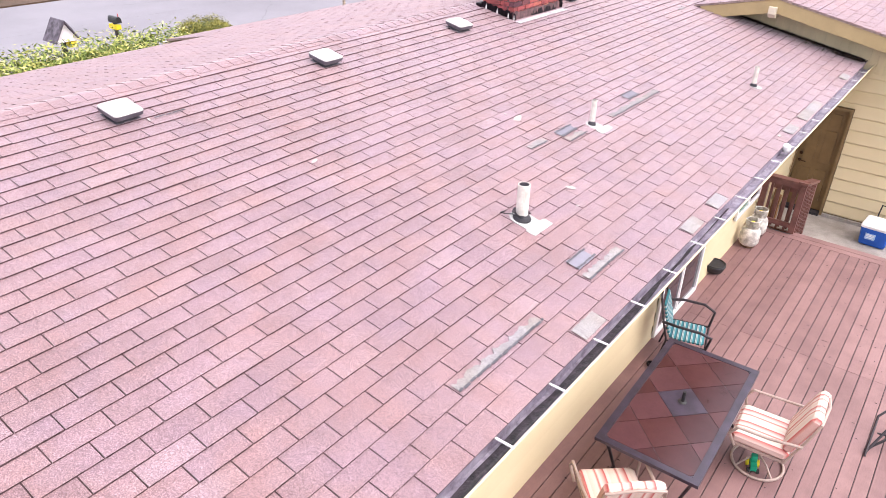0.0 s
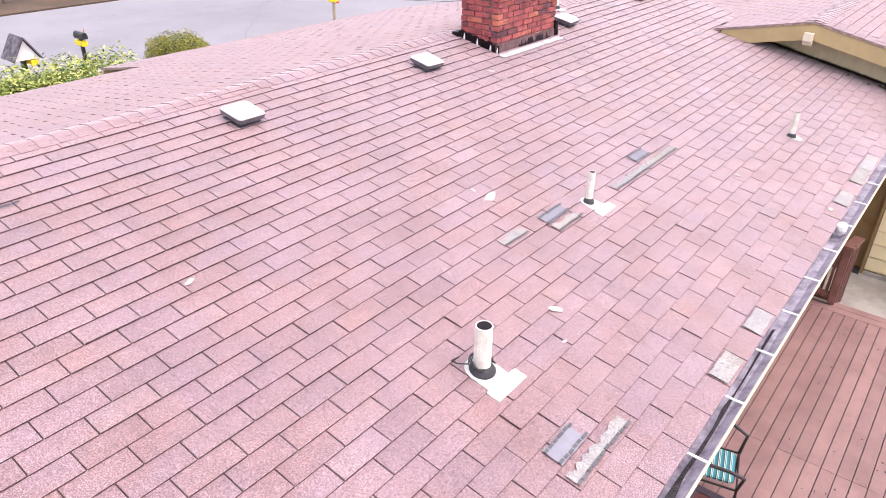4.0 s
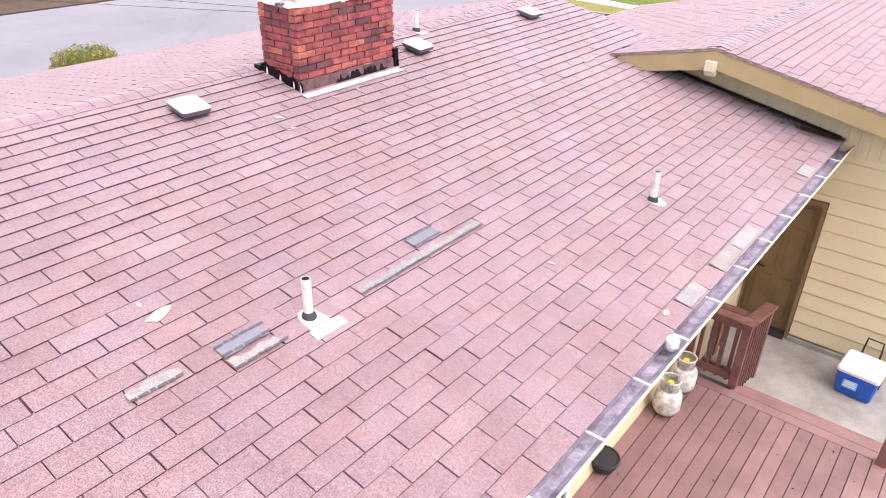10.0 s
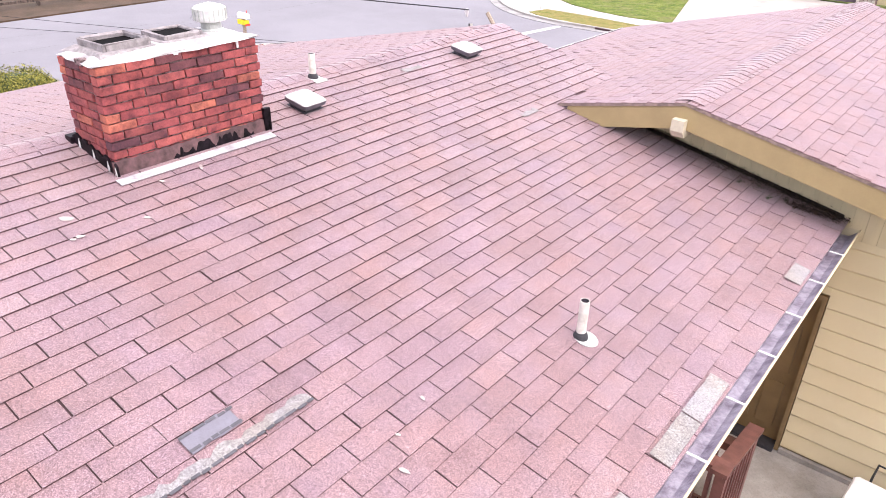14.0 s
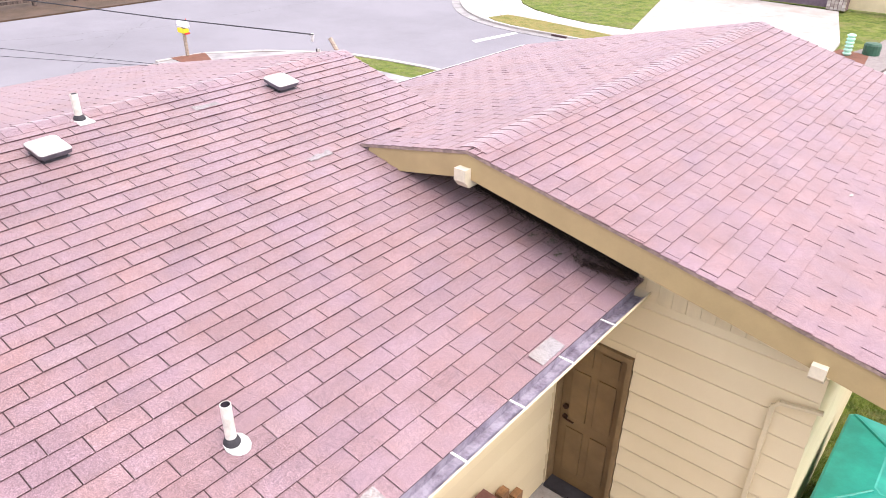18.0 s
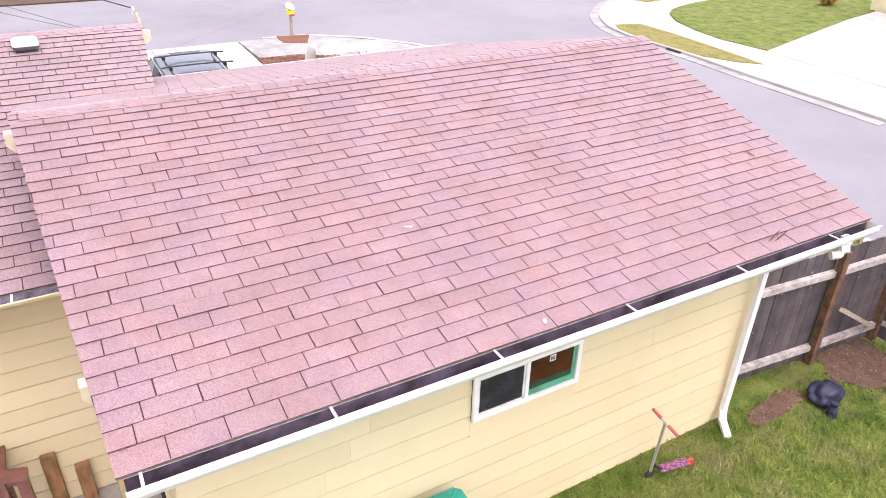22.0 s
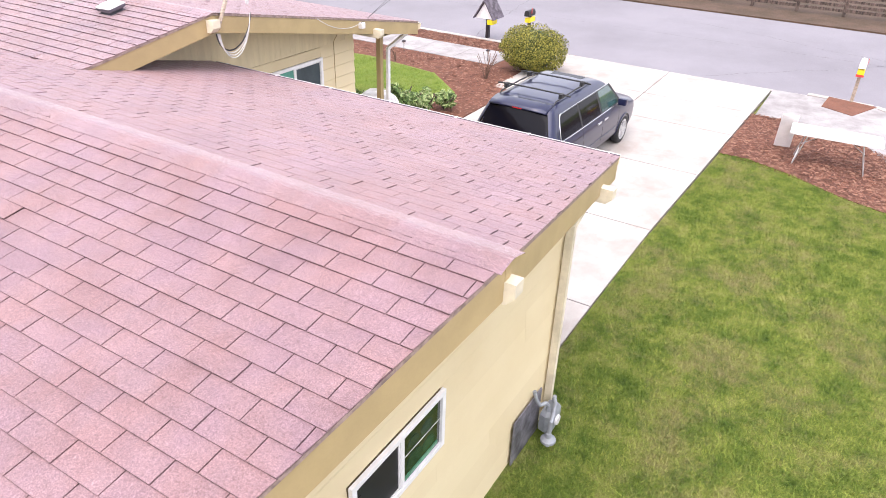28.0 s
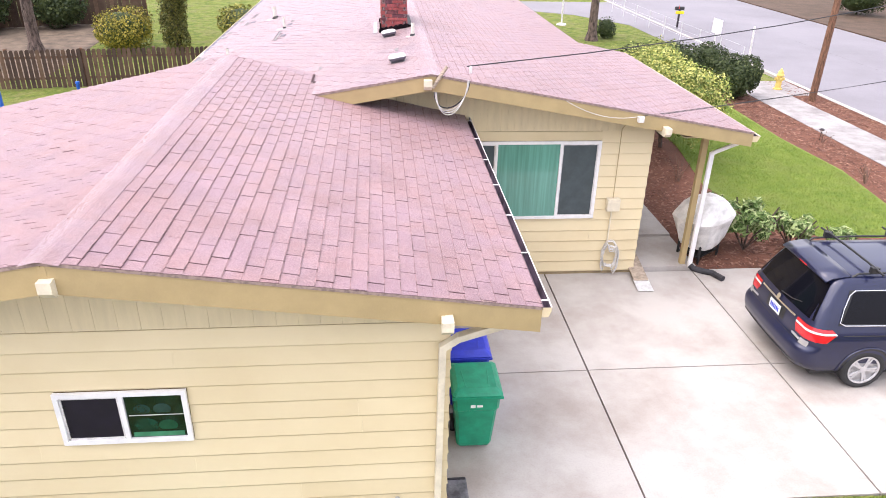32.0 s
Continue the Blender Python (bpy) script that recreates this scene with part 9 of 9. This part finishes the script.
for sx in (6.9, 5.0):
    tp = thing("play_post", "bright blue plastic play post on the lawn", "toy", (sx, 1.6 if sx > 6 else 0.0, 0))
    part("post", tube([(0, 0, 0), (0, 0, 0.95 if sx > 6 else 0.4)], 0.06, 10), cooler_blue, tp)
    part("cap", lathe([(0.075, 0.93 if sx > 6 else 0.38), (0.075, 1.0 if sx > 6 else 0.45), (0.001, 1.04 if sx > 6 else 0.48)], 12), cooler_blue, tp)


def in_poly(px, py, poly):
    inside = np.zeros(len(px), bool)
    for (x0, y0), (x1, y1) in zip(poly, poly[1:] + poly[:1]):
        c = ((y0 > py) != (y1 > py)) & (px < (x1 - x0) * (py - y0) / (y1 - y0 + 1e-12) + x0)
        inside ^= c
    return inside


def grass(name, poly, count, z, size=0.05, holes=(), mat=blade_mat, fade=0.0):
    xs, ys_ = [p[0] for p in poly], [p[1] for p in poly]
    px, py = vg.uniform(min(xs), max(xs), count), vg.uniform(min(ys_), max(ys_), count)
    k = in_poly(px, py, poly)
    for h in holes:
        k &= ~in_poly(px, py, h)
    if fade:
        # the blades thin out towards the open lawn
        k &= vg.random(count) < np.clip(np.minimum(max(xs) - px, py - min(ys_) + 0.3) / fade, 0, 1) ** 0.7
    px, py = px[k], py[k]
    a = vg.uniform(0, 6.28, len(px))
    h = size * vg.uniform(0.5, 1.4, len(px))
    w = 0.0065
    lx, ly = vg.normal(scale=0.6, size=(2, len(px))) * h
    v = np.stack([np.stack([px - w * np.cos(a), py - w * np.sin(a), np.full(len(px), z)], 1), np.stack([px + w * np.cos(a), py + w * np.sin(a), np.full(len(px), z)], 1), np.stack([px + lx, py + ly, z + h], 1)], 1).reshape(-1, 3)
    f = np.arange(len(v)).reshape(-1, 3)
    ob = raw_part(name, v.tolist(), f.tolist(), mat)
    return tagged(ob, "short blades of patchy winter grass", "grass", kind="stuff")


grass("grass", [(-16.35, 20.6), (-16.34, 20.0), (-11.0, 19.82), (-6.3, 19.81), (-6.1, 20.2), (-0.2, 20.2), (-0.2, 23.4), (-0.2, 24.5), (-15.1, 23.93), (-15.05, 23.4), (-15.35, 22.6), (-15.95, 21.6)], 270000, -0.012, 0.036)
grass("grass", [(0.0, 12.0), (12, 12), (12, 23.5), (0.0, 23.5)], 290000, -0.01, 0.045, DIRT, fade=5.0)
grass("grass", [(-14.1, 10.0), (-14.4, 6.0), (-14.2, 2.0), (-18.1, -1.5), (-18.0, 5.6), (-18.2, 8.5), (-17.8, 11.2), (-16.6, 12.6), (-15.2, 12.5)], 60000, 0.0, 0.04, mat=lush_blade)


def chips(poly, count, z):
    xs, ys_ = [p[0] for p in poly], [p[1] for p in poly]
    px, py = vg.uniform(min(xs), max(xs), count), vg.uniform(min(ys_), max(ys_), count)
    k = in_poly(px, py, poly)
    verts, faces = [], []
    for x, y in zip(px[k], py[k]):
        a, l, w = vg.uniform(0, 6.28), vg.uniform(0.02, 0.06), vg.uniform(0.008, 0.02)
        c, s, n = math.cos(a), math.sin(a), len(verts)
        z0, dz = z + vg.uniform(0.002, 0.012), vg.uniform(-0.008, 0.014)
        verts += [(x - c * l - s * w, y - s * l + c * w, z0 + dz), (x - c * l + s * w, y - s * l - c * w, z0), (x + c * l + s * w, y + s * l - c * w, z0 + 0.004), (x + c * l - s * w, y + s * l + c * w, z0 + dz + 0.004)]
        faces.append((n, n + 1, n + 2, n + 3))
    return tagged(raw_part("mulch_chips", verts, faces, chip_mat), "loose reddish bark chips", "mulch", kind="stuff")


chips(MULCH_CORNER, 12000, 0.0)
chips([(-11.8, 13.9), (-11.8, 6.0), (-14.0, 6.0), (-13.7, 9.4), (-14.1, 11.3), (-15.2, 12.7), (-16.6, 12.8), (-18.0, 11.2), (-18.4, 8.5), (-18.2, 4.0), (-19.7, 4.0), (-19.7, 13.2), (-16, 13.9)], 14000, -0.01)
chips([(-21.4, -2), (-22.5, -2), (-22.5, 13.2), (-21.4, 13.2)], 5000, -0.01)
chips([(-18.3, -2), (-19.7, -2), (-19.7, 4), (-18.2, 4)], 3000, -0.01)
chips([(-14.2, 6.0), (-11.8, 6.0), (-11.8, 0.5), (-14.0, 0.5)], 3000, -0.01)


# dead needles and moss crumbs caught under the overhanging garage eave
def litter(name, label, spots, count, spread, size, mat):
    verts, faces = [], []
    for k in range(count):
        u = vg.random()
        (xa, ya), (xb, yb) = spots
        cx, cy = xa + u * (xb - xa) + vg.normal() * spread, ya + u * (yb - ya) + vg.normal() * spread * 0.7
        a, l = vg.uniform(0, 6.28), size * vg.uniform(0.5, 1.3)
        x, y, z = on_main(cx, cy, 0.014 + abs(vg.normal()) * 0.014)
        c, s, n = math.cos(a) * l, math.sin(a) * l, len(verts)
        dz = -M_FALL * c
        verts += [(x - c, y - s, z - dz), (x + s * 0.22, y - c * 0.22, z + 0.004), (x + c, y + s, z + dz + vg.uniform(0, 0.01)), (x - s * 0.22, y + c * 0.22, z)]
        faces.append((n, n + 1, n + 2, n + 3))
    return tagged(raw_part(name, verts, faces, mat), label, "litter", kind="stuff")


crumb_mat = leaf("leaf_crumbs_and_eave_shade", [(0, (0.012, 0.007, 0.009)), (0.6, (0.032, 0.018, 0.018)), (0.9, (0.07, 0.045, 0.035)), (1, (0.16, 0.12, 0.085))])
litter("needle_litter", "drift of dead needles and moss under the eave", ((-2.02, 13.56), (-1.60, 13.74)), 900, 0.04, 0.016, crumb_mat)
# these two dark drifts are leaf litter and also paint the eave's shade
litter("needle_litter", "dark drift of rotted leaves and eave shade along the wall foot", ((-4.1, 13.80), (-1.62, 13.77)), 5200, 0.05, 0.013, crumb_mat)
litter("needle_litter", "dark crumbs of rotted leaves deepening the eave shade on the shingles", ((-4.2, 13.70), (-1.75, 13.64)), 1500, 0.075, 0.008, crumb_mat)
litter("needle_litter", "dry pale needles on the moss under the eave", ((-2.02, 13.55), (-1.66, 13.70)), 90, 0.03, 0.012, twig_mat)
for x, y in ((-2.52, 13.55), (-2.36, 13.62), (-2.22, 13.5), (-2.08, 13.6)):
    litter("moss_crumbs", "dark moss crumbs in a shingle joint", ((x, y - 0.05), (x + 0.01, y + 0.05)), 40, 0.012, 0.01, leaf_dark)
